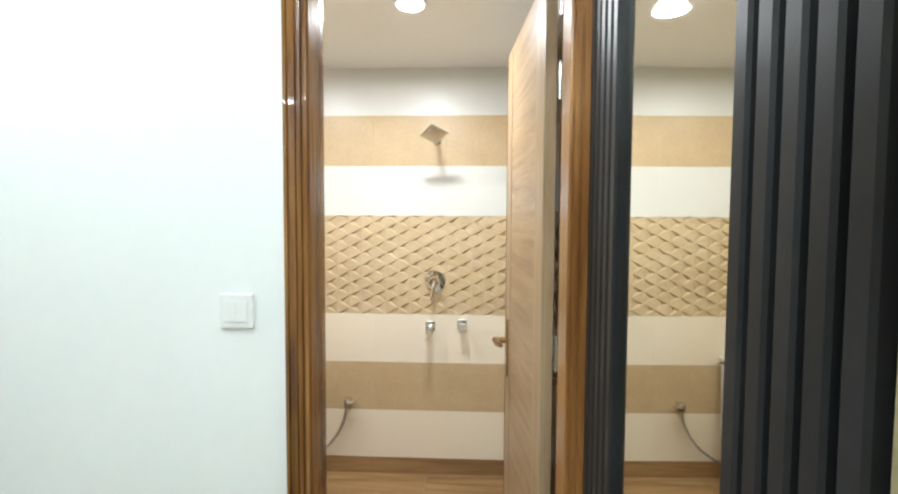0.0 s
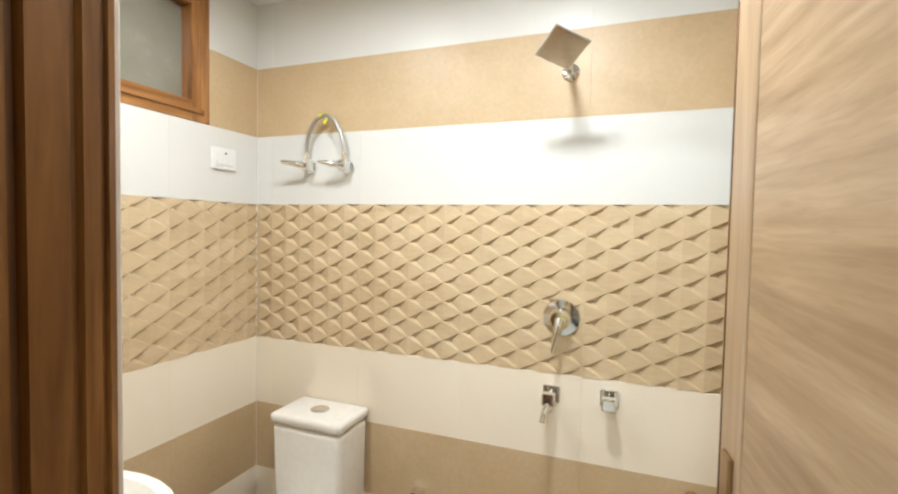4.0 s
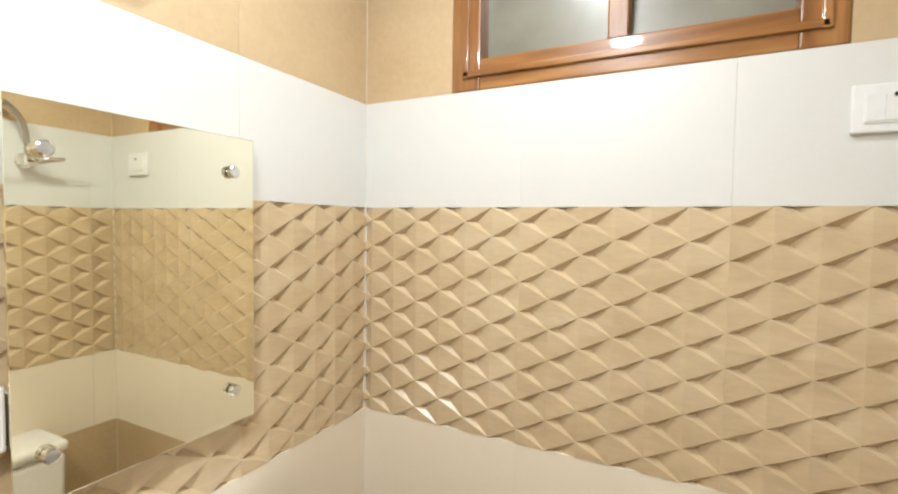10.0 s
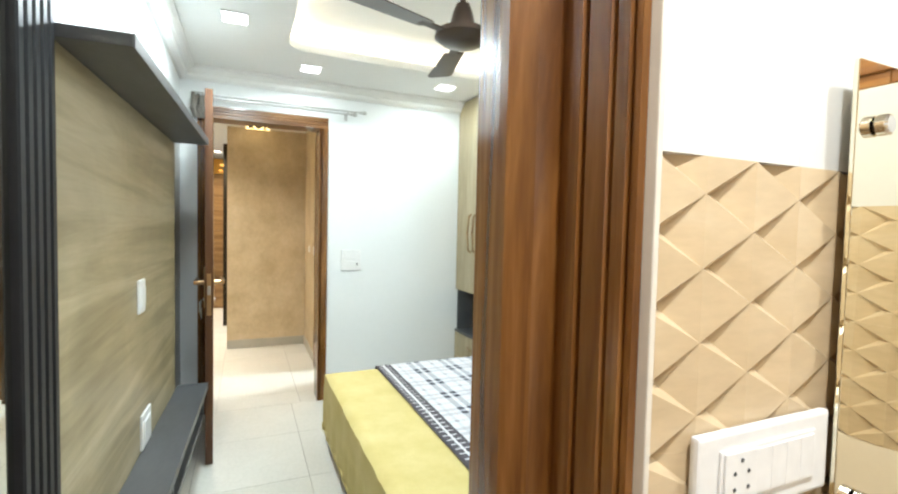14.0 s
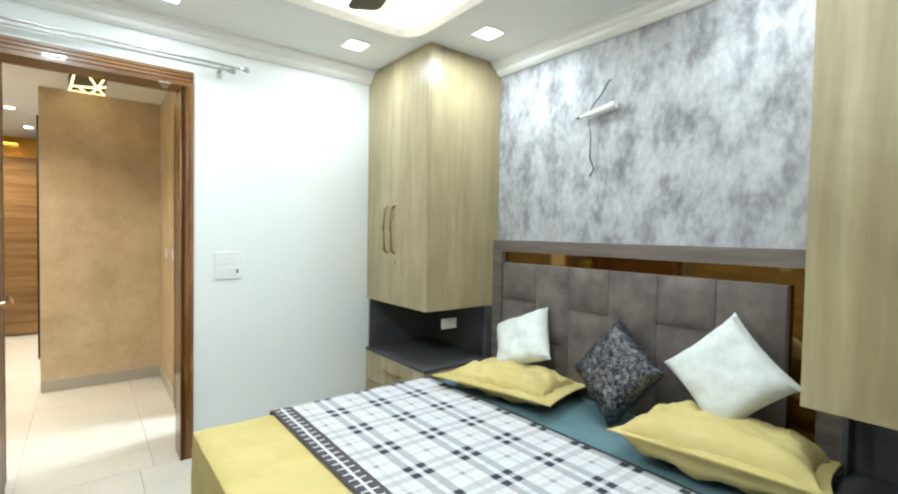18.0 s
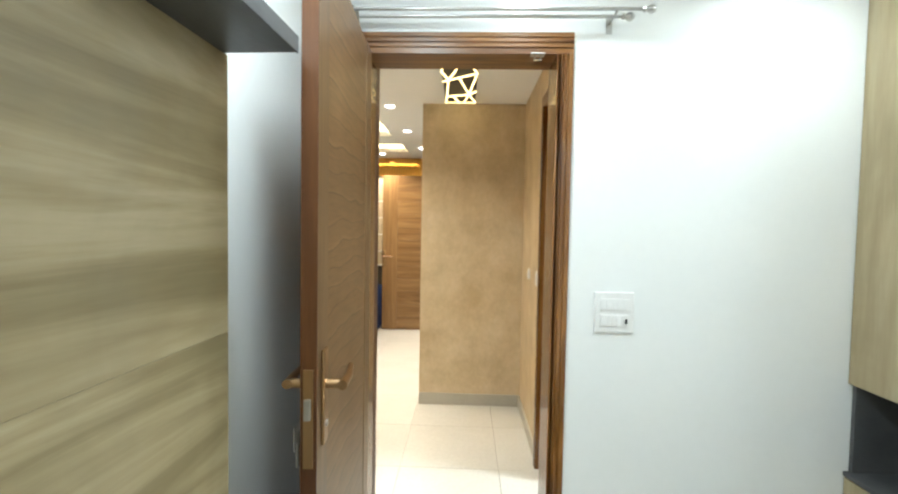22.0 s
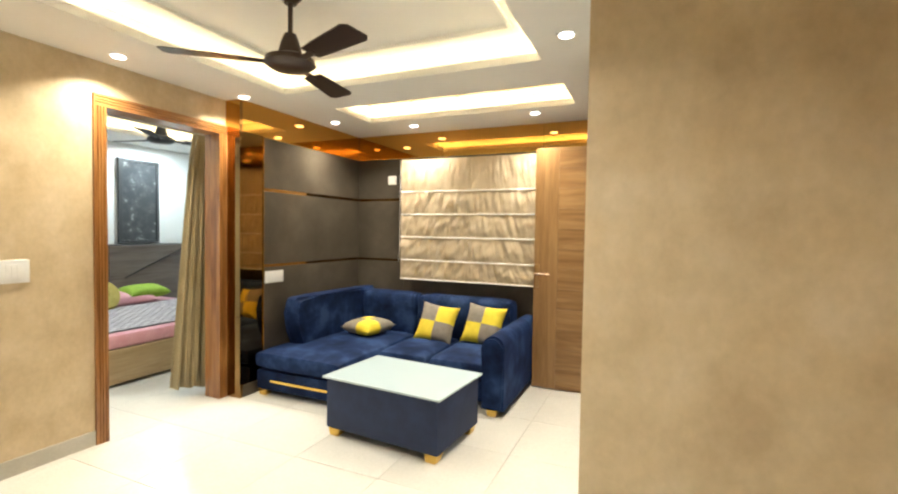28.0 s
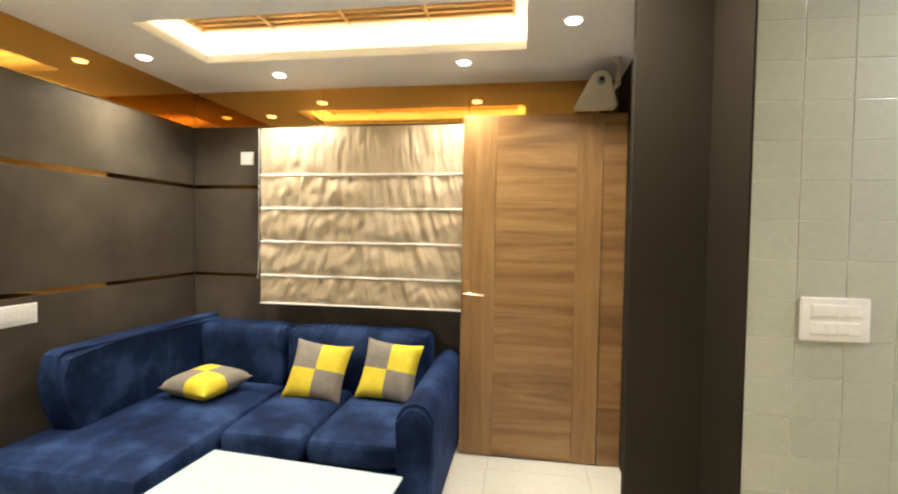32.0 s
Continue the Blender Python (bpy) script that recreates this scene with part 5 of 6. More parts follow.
def cloth(x0, x1, y0, y1, z, drop_x1=0.0, drop_y0=0.0, drop_y1=0.0, nx=40, ny=44, ripple=0.004, seed=1):
    """A sheet that lies on the bed and hangs over its edges."""
    bm = bmesh.new()
    lx, ly0, ly1 = drop_x1, drop_y0, drop_y1
    us = [x0 + (x1 - x0 + lx) * i / nx for i in range(nx + 1)]
    vs = [y0 - ly0 + (y1 - y0 + ly0 + ly1) * j / ny for j in range(ny + 1)]
    rows = []
    for u in us:
        row = []
        for v in vs:
            x, y, zz = u, v, z
            if u > x1:
                x, zz = x1 + 0.004, z - (u - x1)
            if v < y0:
                y, zz = y0 - 0.004, min(zz, z - (y0 - v))
            if v > y1:
                y, zz = y1 + 0.004, min(zz, z - (v - y1))
            f = noise.noise(Vector((u * 5, v * 5, seed)))
            g = noise.noise(Vector((u * 14, v * 14, seed + 9)))
            h = ripple * (f + 0.4 * g)
            hang = z - zz
            row.append(bm.verts.new((x + (abs(h) * 3 + 0.012 * math.sin(v * 38) * hang * 2 if u > x1 else 0), y - (abs(h) * 3 + 0.012 * math.sin(u * 38) * hang * 2 if v < y0 else 0), zz + (abs(h) if hang == 0 else 0))))
        rows.append(row)
    for i in range(nx):
        for j in range(ny):
            bm.faces.new((rows[i][j], rows[i + 1][j], rows[i + 1][j + 1], rows[i][j + 1]))
    return bm


def plaid_material():
    m, t, b = nodes_of("plaid_cotton", 0.85)
    tc = t.nodes.new("ShaderNodeTexCoord")
    sep = t.nodes.new("ShaderNodeSeparateXYZ")
    t.links.new(tc.outputs["Object"], sep.inputs[0])

    def op(kind, a, v=None, w=None):
        n_ = t.nodes.new("ShaderNodeMath")
        n_.operation = kind
        for s_, q in zip(n_.inputs, (a, v, w)):
            if q is None:
                continue
            if hasattr(q, "is_output"):
                t.links.new(q, s_)
            else:
                s_.default_value = q
        return n_.outputs[0]

    def band(axis, period, centre, half):
        f = op("FRACT", op("ADD", op("DIVIDE", axis, period), 50.0))
        return op("LESS_THAN", op("ABSOLUTE", op("SUBTRACT", f, centre)), half)
    X, Y = sep.outputs[0], sep.outputs[1]
    g1 = op("MAXIMUM", band(X, 0.225, 0.28, 0.075), band(X, 0.225, 0.53, 0.075))
    g2 = op("MAXIMUM", band(Y, 0.225, 0.33, 0.07), band(Y, 0.225, 0.57, 0.07))
    mid = op("MAXIMUM", band(X, 0.225, 0.90, 0.045), band(Y, 0.225, 0.95, 0.045))
    knot = op("MULTIPLY", band(X, 0.225, 0.90, 0.045), band(Y, 0.225, 0.95, 0.045))
    fine = op("MAXIMUM", band(X, 0.225, 0.75, 0.02), band(Y, 0.225, 0.80, 0.02))
    col = mix(t, (0.68, 0.68, 0.705), (0.30, 0.31, 0.35), op("MULTIPLY", g1, 0.72))
    col = mix(t, col, (0.36, 0.34, 0.37), op("MULTIPLY", g2, 0.5))
    col = mix(t, col, (0.62, 0.45, 0.36), op("MULTIPLY", fine, 0.4))
    col = mix(t, col, (0.36, 0.36, 0.39), op("MULTIPLY", mid, 0.32))
    col = mix(t, col, (0.22, 0.21, 0.23), op("MULTIPLY", knot, 0.7))
    col = mix(t, col, (0.03, 0.03, 0.045), op("MULTIPLY", g1, g2))
    edge = op("GREATER_THAN", X, -0.655)
    stripe = op("LESS_THAN", op("ABSOLUTE", op("SUBTRACT", X, -0.605)), 0.006)
    hatch = op("MULTIPLY", band(Y, 0.045, 0.5, 0.09), op("LESS_THAN", op("ABSOLUTE", op("SUBTRACT", X, -0.605)), 0.034))
    border = mix(t, (0.075, 0.065, 0.075), (0.70, 0.68, 0.70), op("MAXIMUM", stripe, hatch))
    col = mix(t, col, border, edge)
    weave = noise_tex(t, tc.outputs["Object"], 220.0, 2.0)
    col = mix(t, col, ramp(t, weave, ((0.3, (0.86, 0.86, 0.86)), (0.7, (1, 1, 1)))), 0.7, "MULTIPLY")
    t.links.new(col, b.inputs["Base Color"])
    bump(t, b, weave, 0.2, 0.002)
    return m


spread = new("bedspread", mesh_from("bedspread", cloth(-0.95, BX_F, BYA, BYB, BT, 0.36, 0.34, 0.30), M_YELLOW, True))
boxpart("hem", M_YELLOW, spread, (BX_F + 0.004, BYA + 0.01, BT - 0.372), (BX_F + 0.012, BYB - 0.01, BT - 0.352), 0.003)
tagged(spread, "mustard cotton bedspread hanging over the bed's foot", "bedspread")
blanket = new("plaid_blanket", mesh_from("plaid_blanket", cloth(-1.475, -0.555, BYA - 0.006, BYB + 0.004, BT + 0.009, 0.0, 0.18, 0.2, 44, 60, 0.005, 4), plaid_material(), True))
tagged(blanket, "white and grey plaid blanket with a dark patterned border", "blanket")
piping = new("sheet_edging", mesh_from("sheet_edging", cloth(-1.495, -1.477, BYA - 0.002, BYB, BT + 0.007, 0, 0, 0, 2, 40), M_BLACK))
tagged(piping, "narrow black edging of the blanket", "edging")
for ob in (spread, blanket, piping):
    sol = ob.modifiers.new("thickness", "SOLIDIFY")
    sol.thickness, sol.offset = 0.004, 1.0


def cushion_mesh(w, h, thick, n_=18, quad=None, pinch=0.16, crease=0.0, seed=0):
    """A filled cushion: x and z across, y through; quad picks one quarter of it."""
    bm = bmesh.new()
    lim = {None: (-1, 1, -1, 1), 0: (-1, 0, 0, 1), 1: (0, 1, 0, 1), 2: (-1, 0, -1, 0), 3: (0, 1, -1, 0)}[quad]
    sides = []
    for s in (1, -1):
        rows = []
        for i in range(n_ + 1):
            row = []
            for j in range(n_ + 1):
                u = lim[0] + (lim[1] - lim[0]) * i / n_
                v = lim[2] + (lim[3] - lim[2]) * j / n_
                e = max(0.0, (1 - u ** 4) * (1 - v ** 4)) ** 0.5
                f = 1 - pinch * (1 - abs(v) ** 2.0) * abs(u) ** 3 * 0.6
                g = 1 - pinch * (1 - abs(u) ** 2.0) * abs(v) ** 3 * 0.6
                c = crease * (noise.noise(Vector((u * 3 + seed, v * 3, s))) + 0.5 * abs(noise.noise(Vector((u * 7 + seed, v * 5, s + 4))))) * e
                row.append(bm.verts.new((u * w / 2 * f, s * (thick / 2 * e + 0.003) + c, v * h / 2 * g)))
            rows.append(row)
        for i in range(n_):
            for j in range(n_):
                bm.faces.new((rows[i][j], rows[i + 1][j], rows[i + 1][j + 1], rows[i][j + 1]))
        sides.append(rows)
    a, b = sides
    ring = lambda r: [r[i][0] for i in range(n_ + 1)] + [r[n_][j] for j in range(1, n_ + 1)] + [r[i][n_] for i in range(n_ - 1, -1, -1)] + [r[0][j] for j in range(n_ - 1, 0, -1)]
    ra, rb = ring(a), ring(b)
    for k in range(len(ra)):
        bm.faces.new((ra[k], ra[(k + 1) % len(ra)], rb[(k + 1) % len(rb)], rb[k]))
    return bm


def pillow(name, label, bm, material, m):
    ob = new(name, mesh_from(name, bm, material, True))
    ob.matrix_world = m
    return tagged(ob, label, "cushion" if "cushion" in name else "pillow")


for label, seed, size, hem, m in (("mustard cotton pillow with a flat flange on the blue sheet", 3, (0.60, 0.40, 0.14), 0.12, pose(-1.725, -0.33, 0.54, 87, 0, 90 + 14)),
                                  ("plump creased mustard cotton pillow at the wardrobe side", 8, (0.62, 0.43, 0.19), 0.06, pose(-1.735, 0.752, 0.57, 82, 0, 90 + 9))):
    pl = pillow("pillow", label, cushion_mesh(*size, 34, crease=0.034, seed=seed), M_YELLOW, m)
    part("flange", cushion_mesh(size[0] + hem, size[1] + hem, 0.010, 30, pinch=0.10, crease=0.02, seed=seed + 2), M_YELLOW, pl, smooth=True)
pillow("scatter_cushion", "small white fluffy cushion leaning on the headboard", cushion_mesh(0.37, 0.33, 0.13, crease=0.02, seed=5), M_WHITEFUR, pose(-1.895, -0.41, 0.725, -30, 0, 90) @ pose(0, 0, 0, 0, -27, 0))
pillow("scatter_cushion", "black and silver sequin cushion", cushion_mesh(0.38, 0.38, 0.14, crease=0.016, seed=6), M_SEQUIN, pose(-1.86, 0.225, 0.705, -24, 0, 80) @ pose(0, 0, 0, 0, 31, 0))
pillow("scatter_cushion", "large white fluffy cushion standing on its corner", cushion_mesh(0.36, 0.36, 0.15, crease=0.012, seed=7), M_WHITEFUR, pose(-1.88, 0.705, 0.805, -20, 0, 90) @ pose(0, 0, 0, 0, 43, 0))

# curtain rod over the bedroom door
rod = thing("curtain_rod", "steel double curtain rod on brackets over the door", "curtain rod")
for z, y in ((2.30, -1.50), (2.285, -1.53)):
    part("rod", add_tube(bmesh.new(), [(0.56, y, z), (-0.60 if z > 2.29 else -0.53, y, z)], 0.007, 10), M_STEEL, rod, smooth=True)
for x in (0.52, -0.50):
    part("bracket", add_box(bmesh.new(), (x - 0.012, BYS, 2.245), (x + 0.012, BYS + 0.006, 2.31), 0.002), M_STEEL, rod)
    part("arm", add_tube(bmesh.new(), [(x, BYS, 2.285), (x, -1.49, 2.293)], 0.005, 8), M_STEEL, rod)
for x, y, z in ((-0.60, -1.50, 2.30), (-0.53, -1.53, 2.285)):
    part("finial", add_lathe(bmesh.new(), [(0.003, -0.047), (0.010, -0.044), (0.017, -0.032), (0.016, -0.022), (0.009, -0.012), (0.013, -0.004), (0.007, 0.004)], (x, y, z), 16, "x"), M_STEEL, rod, "turned steel finial", True)
tie = thing("tied_curtain", "gathered grey curtain at the rod's end", "curtain")
for k in range(7):
    bm = add_tube(bmesh.new(), [(0.50 + 0.012 * k, -1.515 + 0.012 * (k % 2), 2.31), (0.495 + 0.014 * k, -1.52 + 0.02 * (k % 2), 2.2), (0.49 + 0.012 * k, -1.53, 2.14)], [0.012, 0.013, 0.007], 8)
    part("fold", bm, M_GREYCLOTH, tie, smooth=True)


def ceiling_fan(x, y, ceiling, drop, blade, label, material, turn):
    f = thing("ceiling_fan", label, "ceiling fan", "", (x, y, ceiling), turn)
    part("canopy", add_lathe(bmesh.new(), [(0.03, -0.09), (0.055, -0.06), (0.06, -0.02), (0.05, 0.0)]), material, f, smooth=True)
    part("rod", add_tube(bmesh.new(), [(0, 0, -0.05), (0, 0, -drop)], 0.012), material, f, smooth=True)
    part("motor", add_lathe(bmesh.new(), [(0.03, -drop - 0.12), (0.095, -drop - 0.112), (0.125, -drop - 0.09), (0.12, -drop - 0.065), (0.06, -drop - 0.04), (0.045, -drop + 0.02), (0.03, -drop + 0.06), (0.018, -drop + 0.065)], sides=32), material, f, smooth=True)
    for k in range(3):
        a = radians(120 * k)
        c, s = math.cos(a), math.sin(a)

        def at(r, w, z):
            return (r * c - w * s, r * s + w * c, -drop - 0.085 + z)
        bm = bmesh.new()
        out = [(0.20, -0.055), (0.32, -0.062), (blade * 0.95, -0.07), (blade, -0.05), (blade, 0.05), (blade * 0.95, 0.07), (0.32, 0.055), (0.20, 0.045)]
        top = [bm.verts.new(at(r, w, 0.004 - w * 0.15)) for r, w in out]
        low = [bm.verts.new(at(r, w, -0.001 - w * 0.15)) for r, w in out]
        for i in range(8):
            bm.faces.new((top[i], top[(i + 1) % 8], low[(i + 1) % 8], low[i]))
        bm.faces.new(top)
        bm.faces.new(low[::-1])
        b = part("blade", bm, material, f)
        bm = add_box(bmesh.new(), (0.10, -0.02, -0.004), (0.24, 0.02, 0.004), 0.002)
        bmesh.ops.transform(bm, verts=bm.verts, matrix=Matrix.Translation((0, 0, -drop - 0.085)) @ Matrix.Rotation(a, 4, "Z"))
        part("blade_arm", bm, material, b)


ceiling_fan(-0.66, 0.25, BED_Z + 0.15, 0.29, 0.58, "dark brown three-blade ceiling fan under the bedroom tray", M_FANBROWN, 18)

wire = thing("wall_wiring", "loose black cables and a taped bundle on the wallpaper", "cable")
wx = GX + 0.012
part("cable", add_tube(bmesh.new(), [(GX, 0.0, 2.19), (wx, 0.0, 2.19), (wx + 0.01, -0.04, 2.12), (wx + 0.012, -0.10, 2.06), (wx + 0.02, -0.115, 2.01), (wx + 0.015, -0.10, 1.9), (wx + 0.01, -0.105, 1.78), (wx, -0.085, 1.72), (wx, -0.11, 1.68)], 0.004, 8), M_BLACK, wire, smooth=True)
part("bundle", add_tube(bmesh.new(), [(wx + 0.02, -0.17, 2.015), (wx + 0.025, -0.10, 2.02), (wx + 0.022, -0.02, 2.03), (wx + 0.012, 0.05, 2.045)], [0.008, 0.016, 0.020, 0.024], 10), M_PLASTIC, wire, "white taped cable end", True)
part("tip", add_tube(bmesh.new(), [(wx + 0.02, -0.20, 2.012), (wx + 0.02, -0.165, 2.015)], [0.003, 0.009], 8), M_BLACK, wire)
for dy in (0.09, 0.105):
    part("screw", add_tube(bmesh.new(), [(GX, dy, 2.14), (GX + 0.006, dy, 2.14)], 0.005, 8), M_STEEL, wire)


# ---- hall and living room things ----
lampg = thing("ceiling_lantern", "long dark ceiling lamp with glowing crossed lines", "ceiling lamp", "", (0.112, -2.80, LIV_Z))
LW, LL, LH = 0.112, 0.50, 0.035
boxpart("body", M_BLACK, lampg, (-LW, -LL, -LH), (LW, LL, 0), 0.002)
boxpart("edge", M_LINES, lampg, (-LW, -LL - 0.006, -LH - 0.004), (LW, -LL - 0.0005, -0.006), 0.001)
NODES = ((-1, -1), (-0.22, -1), (0.1, -1), (1, -1), (-0.55, -0.57), (-1, -0.42), (0.88, -0.68), (0.5, -0.66), (-1, 0.35), (0.05, 0.2), (0.66, 0.08), (1, 0.02), (1, 0.42), (0, 0.62), (-0.7, 0.6), (-1, 1), (-0.4, 1), (0.5, 1))
LINKS = ((0, 4), (1, 4), (4, 5), (4, 8), (4, 9), (4, 6), (7, 2), (6, 3), (6, 10), (8, 10), (10, 11), (10, 12), (10, 13), (8, 14), (13, 16), (13, 17), (12, 17), (14, 15), (14, 16))
for a, b in LINKS:
    p, q = ((NODES[k][0] * LW, NODES[k][1] * LL, -LH - 0.003) for k in (a, b))
    part("line", add_tube(bmesh.new(), [p, q], 0.006, 6), M_LINES, lampg)

skl = thing("skirting", "grey tile skirting round hall and rooms", "skirting")
skl["kind"] = "structure"


def skirt(x0, y0, x1, y1, nx, ny, pieces_m=0.6):
    length = math.hypot(x1 - x0, y1 - y0)
    k = max(1, round(length / pieces_m))
    for i in range(k):
        a, b = i / k, (i + 1) / k
        ax, ay, bx, by = x0 + (x1 - x0) * a, y0 + (y1 - y0) * a, x0 + (x1 - x0) * b, y0 + (y1 - y0) * b
        lo = (min(ax, bx, ax + nx * 0.011, bx + nx * 0.011), min(ay, by, ay + ny * 0.011, by + ny * 0.011), 0.0)
        hi = (max(ax, bx, ax + nx * 0.011, bx + nx * 0.011), max(ay, by, ay + ny * 0.011, by + ny * 0.011), 0.095)
        gap = 0.001
        lo = (lo[0] + gap * (ny != 0), lo[1] + gap * (nx != 0), lo[2])
        hi = (hi[0] - gap * (ny != 0), hi[1] - gap * (nx != 0), hi[2])
        boxpart("skirting_tile", M_SKIRT, skl, lo, hi, 0.001)


skirt(HX + 0.012, PY, PX, PY, 0, 1, 0.55)
skirt(HX, PY, HX, HD[0], 1, 0)
skirt(HX, HD[1], HX, LN, 1, 0)
skirt(LX, D4[0], LX, D2[1], -1, 0)
skirt(-1.50, BYS, BD_R, BYS, 0, 1)
skirt(-1.50, DW, DOOR_L, DW, 0, -1)
skirt(TX, BYS, TX, TVY0, -1, 0)
skirt(TX + 0.15, LN - 0.12, LX, LN - 0.12, 0, -1)

# taupe panelling with bronze inlays, bronze mirror band and strip
PXF, PYE, PT = 3.335, -5.09, 2.20
pan = thing("wall_panelling", "taupe laminate wall panelling with bronze mirror inlays", "wall panelling")
zs = ((0.0, 1.072), (1.098, 1.735), (1.765, PT))
for z0, z1 in zs:
    boxpart("panel", M_TAUPE, pan, (PXF, LY + 0.022, z0), (LX - 0.002, PYE, z1), 0.002)
    boxpart("panel", M_TAUPE, pan, (2.74, LY + 0.002, z0), (PXF - 0.001, LY + 0.02, z1), 0.002)
for z0, z1 in ((1.072, 1.098), (1.735, 1.765)):
    boxpart("inlay", M_BRONZE, pan, (PXF + 0.003, LY + 0.022, z0), (PXF + 0.02, PYE, z1), 0)
    boxpart("inlay", M_BRONZE, pan, (2.74, LY + 0.002, z0), (PXF - 0.001, LY + 0.017, z1), 0)
boxpart("panel", M_TAUPE, pan, (1.24, LY + 0.002, 0), (2.739, LY + 0.02, PT), 0.002)
band = thing("mirror_band", "bronze tinted mirror band below the ceiling", "mirror")
BANDTOP = LIV_Z - 0.001
boxpart("glass", M_AMBER, band, (PXF - 0.003, LY + 0.03, PT + 0.002), (LX - 0.002, -4.83, BANDTOP), 0)
for a, b in ((0.292, 1.22), (1.222, 2.29), (2.292, PXF - 0.004)):
    boxpart("glass", M_AMBER, band, (a, LY + 0.002, PT + 0.002), (b, LY + 0.026, BANDTOP), 0)
boxpart("bead", M_GOLD, band, (PXF - 0.006, LY + 0.03, PT - 0.004), (PXF - 0.0005, PYE, PT + 0.0015), 0)
boxpart("bead", M_GOLD, band, (1.24, LY + 0.024, PT - 0.004), (PXF - 0.007, LY + 0.030, PT + 0.0015), 0)
strip = thing("mirror_strip", "tall dark bronze mirror beside the doorway", "mirror")
boxpart("glass", M_BRONZE, strip, (PXF + 0.004, PYE + 0.003, 0.10), (LX - 0.002, -4.862, 1.10), 0)
boxpart("glass", M_BRONZE, strip, (PXF + 0.004, PYE + 0.003, 1.102), (LX - 0.002, -4.862, PT), 0)
boxpart("edge", M_BRONZE, strip, (PXF - 0.004, -4.861, 0.0), (LX - 0.002, -4.832, LIV_Z), 0.002)
boxpart("plinth", M_TAUPE, strip, (PXF - 0.004, PYE + 0.003, 0.0), (LX - 0.002, -4.862, 0.099), 0.002)
boxpart("bead", M_GOLD, strip, (PXF - 0.004, PYE - 0.0005, 0.0), (PXF + 0.004, PYE + 0.0025, PT), 0)

tray_mirror = thing("ceiling_mirror", "slatted bronze mirror panel in the narrow ceiling tray", "ceiling panel")
PZ = LIV_Z + 0.108
boxpart("glass", M_AMBER, tray_mirror, (0.90, -5.76, PZ + 0.029), (2.70, -5.33, PZ + 0.037), 0)
for k in range(8):
    y = -5.76 + 0.056 * k
    boxpart("slat", M_TRAYWOOD, tray_mirror, (0.90, y, PZ + 0.010), (2.70, y + 0.022, PZ + 0.0285), 0.001)
for x in (0.90, 1.35, 1.80, 2.25, 2.685):
    boxpart("batten", M_TRAYWOOD, tray_mirror, (x, -5.76, PZ), (x + 0.015, -5.33, PZ + 0.0095), 0.001)
for x in (1.1, 2.4):
    part("hanger", add_tube(bmesh.new(), [(x, -5.60, PZ + 0.037), (x, -5.60, LIV_Z + 0.171)], 0.004, 6), M_STEEL, tray_mirror)

# roman blind
rb = thing("roman_blind", "champagne satin roman blind with white rods", "blind")
RX0, RX1, RZ0, RZ1, RY = 1.24, 2.70, 0.905, 2.155, -6.375
RODS = (1.105, 1.347, 1.585, 1.822)
levels = (RZ0,) + RODS + (RZ1,)
for z0, z1 in zip(levels, levels[1:]):
    bm = bmesh.new()
    nx, nz = 150, 12
    rows = []
    for i in range(nx + 1):
        row = []
        for j in range(nz + 1):
            u, v = i / nx, j / nz
            x, z = RX0 + (RX1 - RX0) * u, z0 + (z1 - z0) * v
            env = math.sin(math.pi * v) ** 0.7 if v not in (0, 1) else 0.0
            lean = (u - 0.5) * (0.9 if z0 < 1.5 else 0.5)
            c1 = noise.noise(Vector((x * 12 + lean * (z - 1.5) * 9, z * 1.4, z0 * 7)))
            c2 = noise.noise(Vector((x * 23 + lean * (z - 1.5) * 20, z * 4.0, z0 * 3 + 5)))
            row.append(bm.verts.new((x, RY + 0.012 * env + 0.009 * env * c1 + (0.015 if z0 < 1.7 else 0.007) * (0.3 + env) * c2 + 0.007 * (0.3 + env) * noise.noise(Vector((x * 48 + lean * (z - 1.5) * 46, z * 9, z0))) + 0.013 * env * noise.noise(Vector((x * 17 + z * 13, z * 11 - x * 4, z0 * 5))), z)))
        rows.append(row)
    for i in range(nx):
        for j in range(nz):
            bm.faces.new((rows[i][j], rows[i + 1][j], rows[i + 1][j + 1], rows[i][j + 1]))
    part("fold", bm, M_SATIN, rb, smooth=True)
for z in RODS + (RZ0,):
    part("rod", add_tube(bmesh.new(), [(RX0 + 0.002, RY + 0.012, z), (RX1 - 0.002, RY + 0.012, z)], 0.0065, 8), M_PLASTIC, rb, "thin white rod", True)
boxpart("head_rail", M_SATIN, rb, (RX0, LY + 0.022, RZ1 - 0.03), (RX1, RY - 0.005, RZ1), 0.003)
part("cord", add_tube(bmesh.new(), [(RX1 + 0.012, RY + 0.01, RZ1), (RX1 + 0.012, RY + 0.012, 1.2), (RX1 + 0.02, RY + 0.012, 1.08)], 0.002, 6), M_PLASTIC, rb)

# sofa
sofa = thing("corner_sofa", "navy velvet corner sofa with a chaise and gold feet", "sofa")


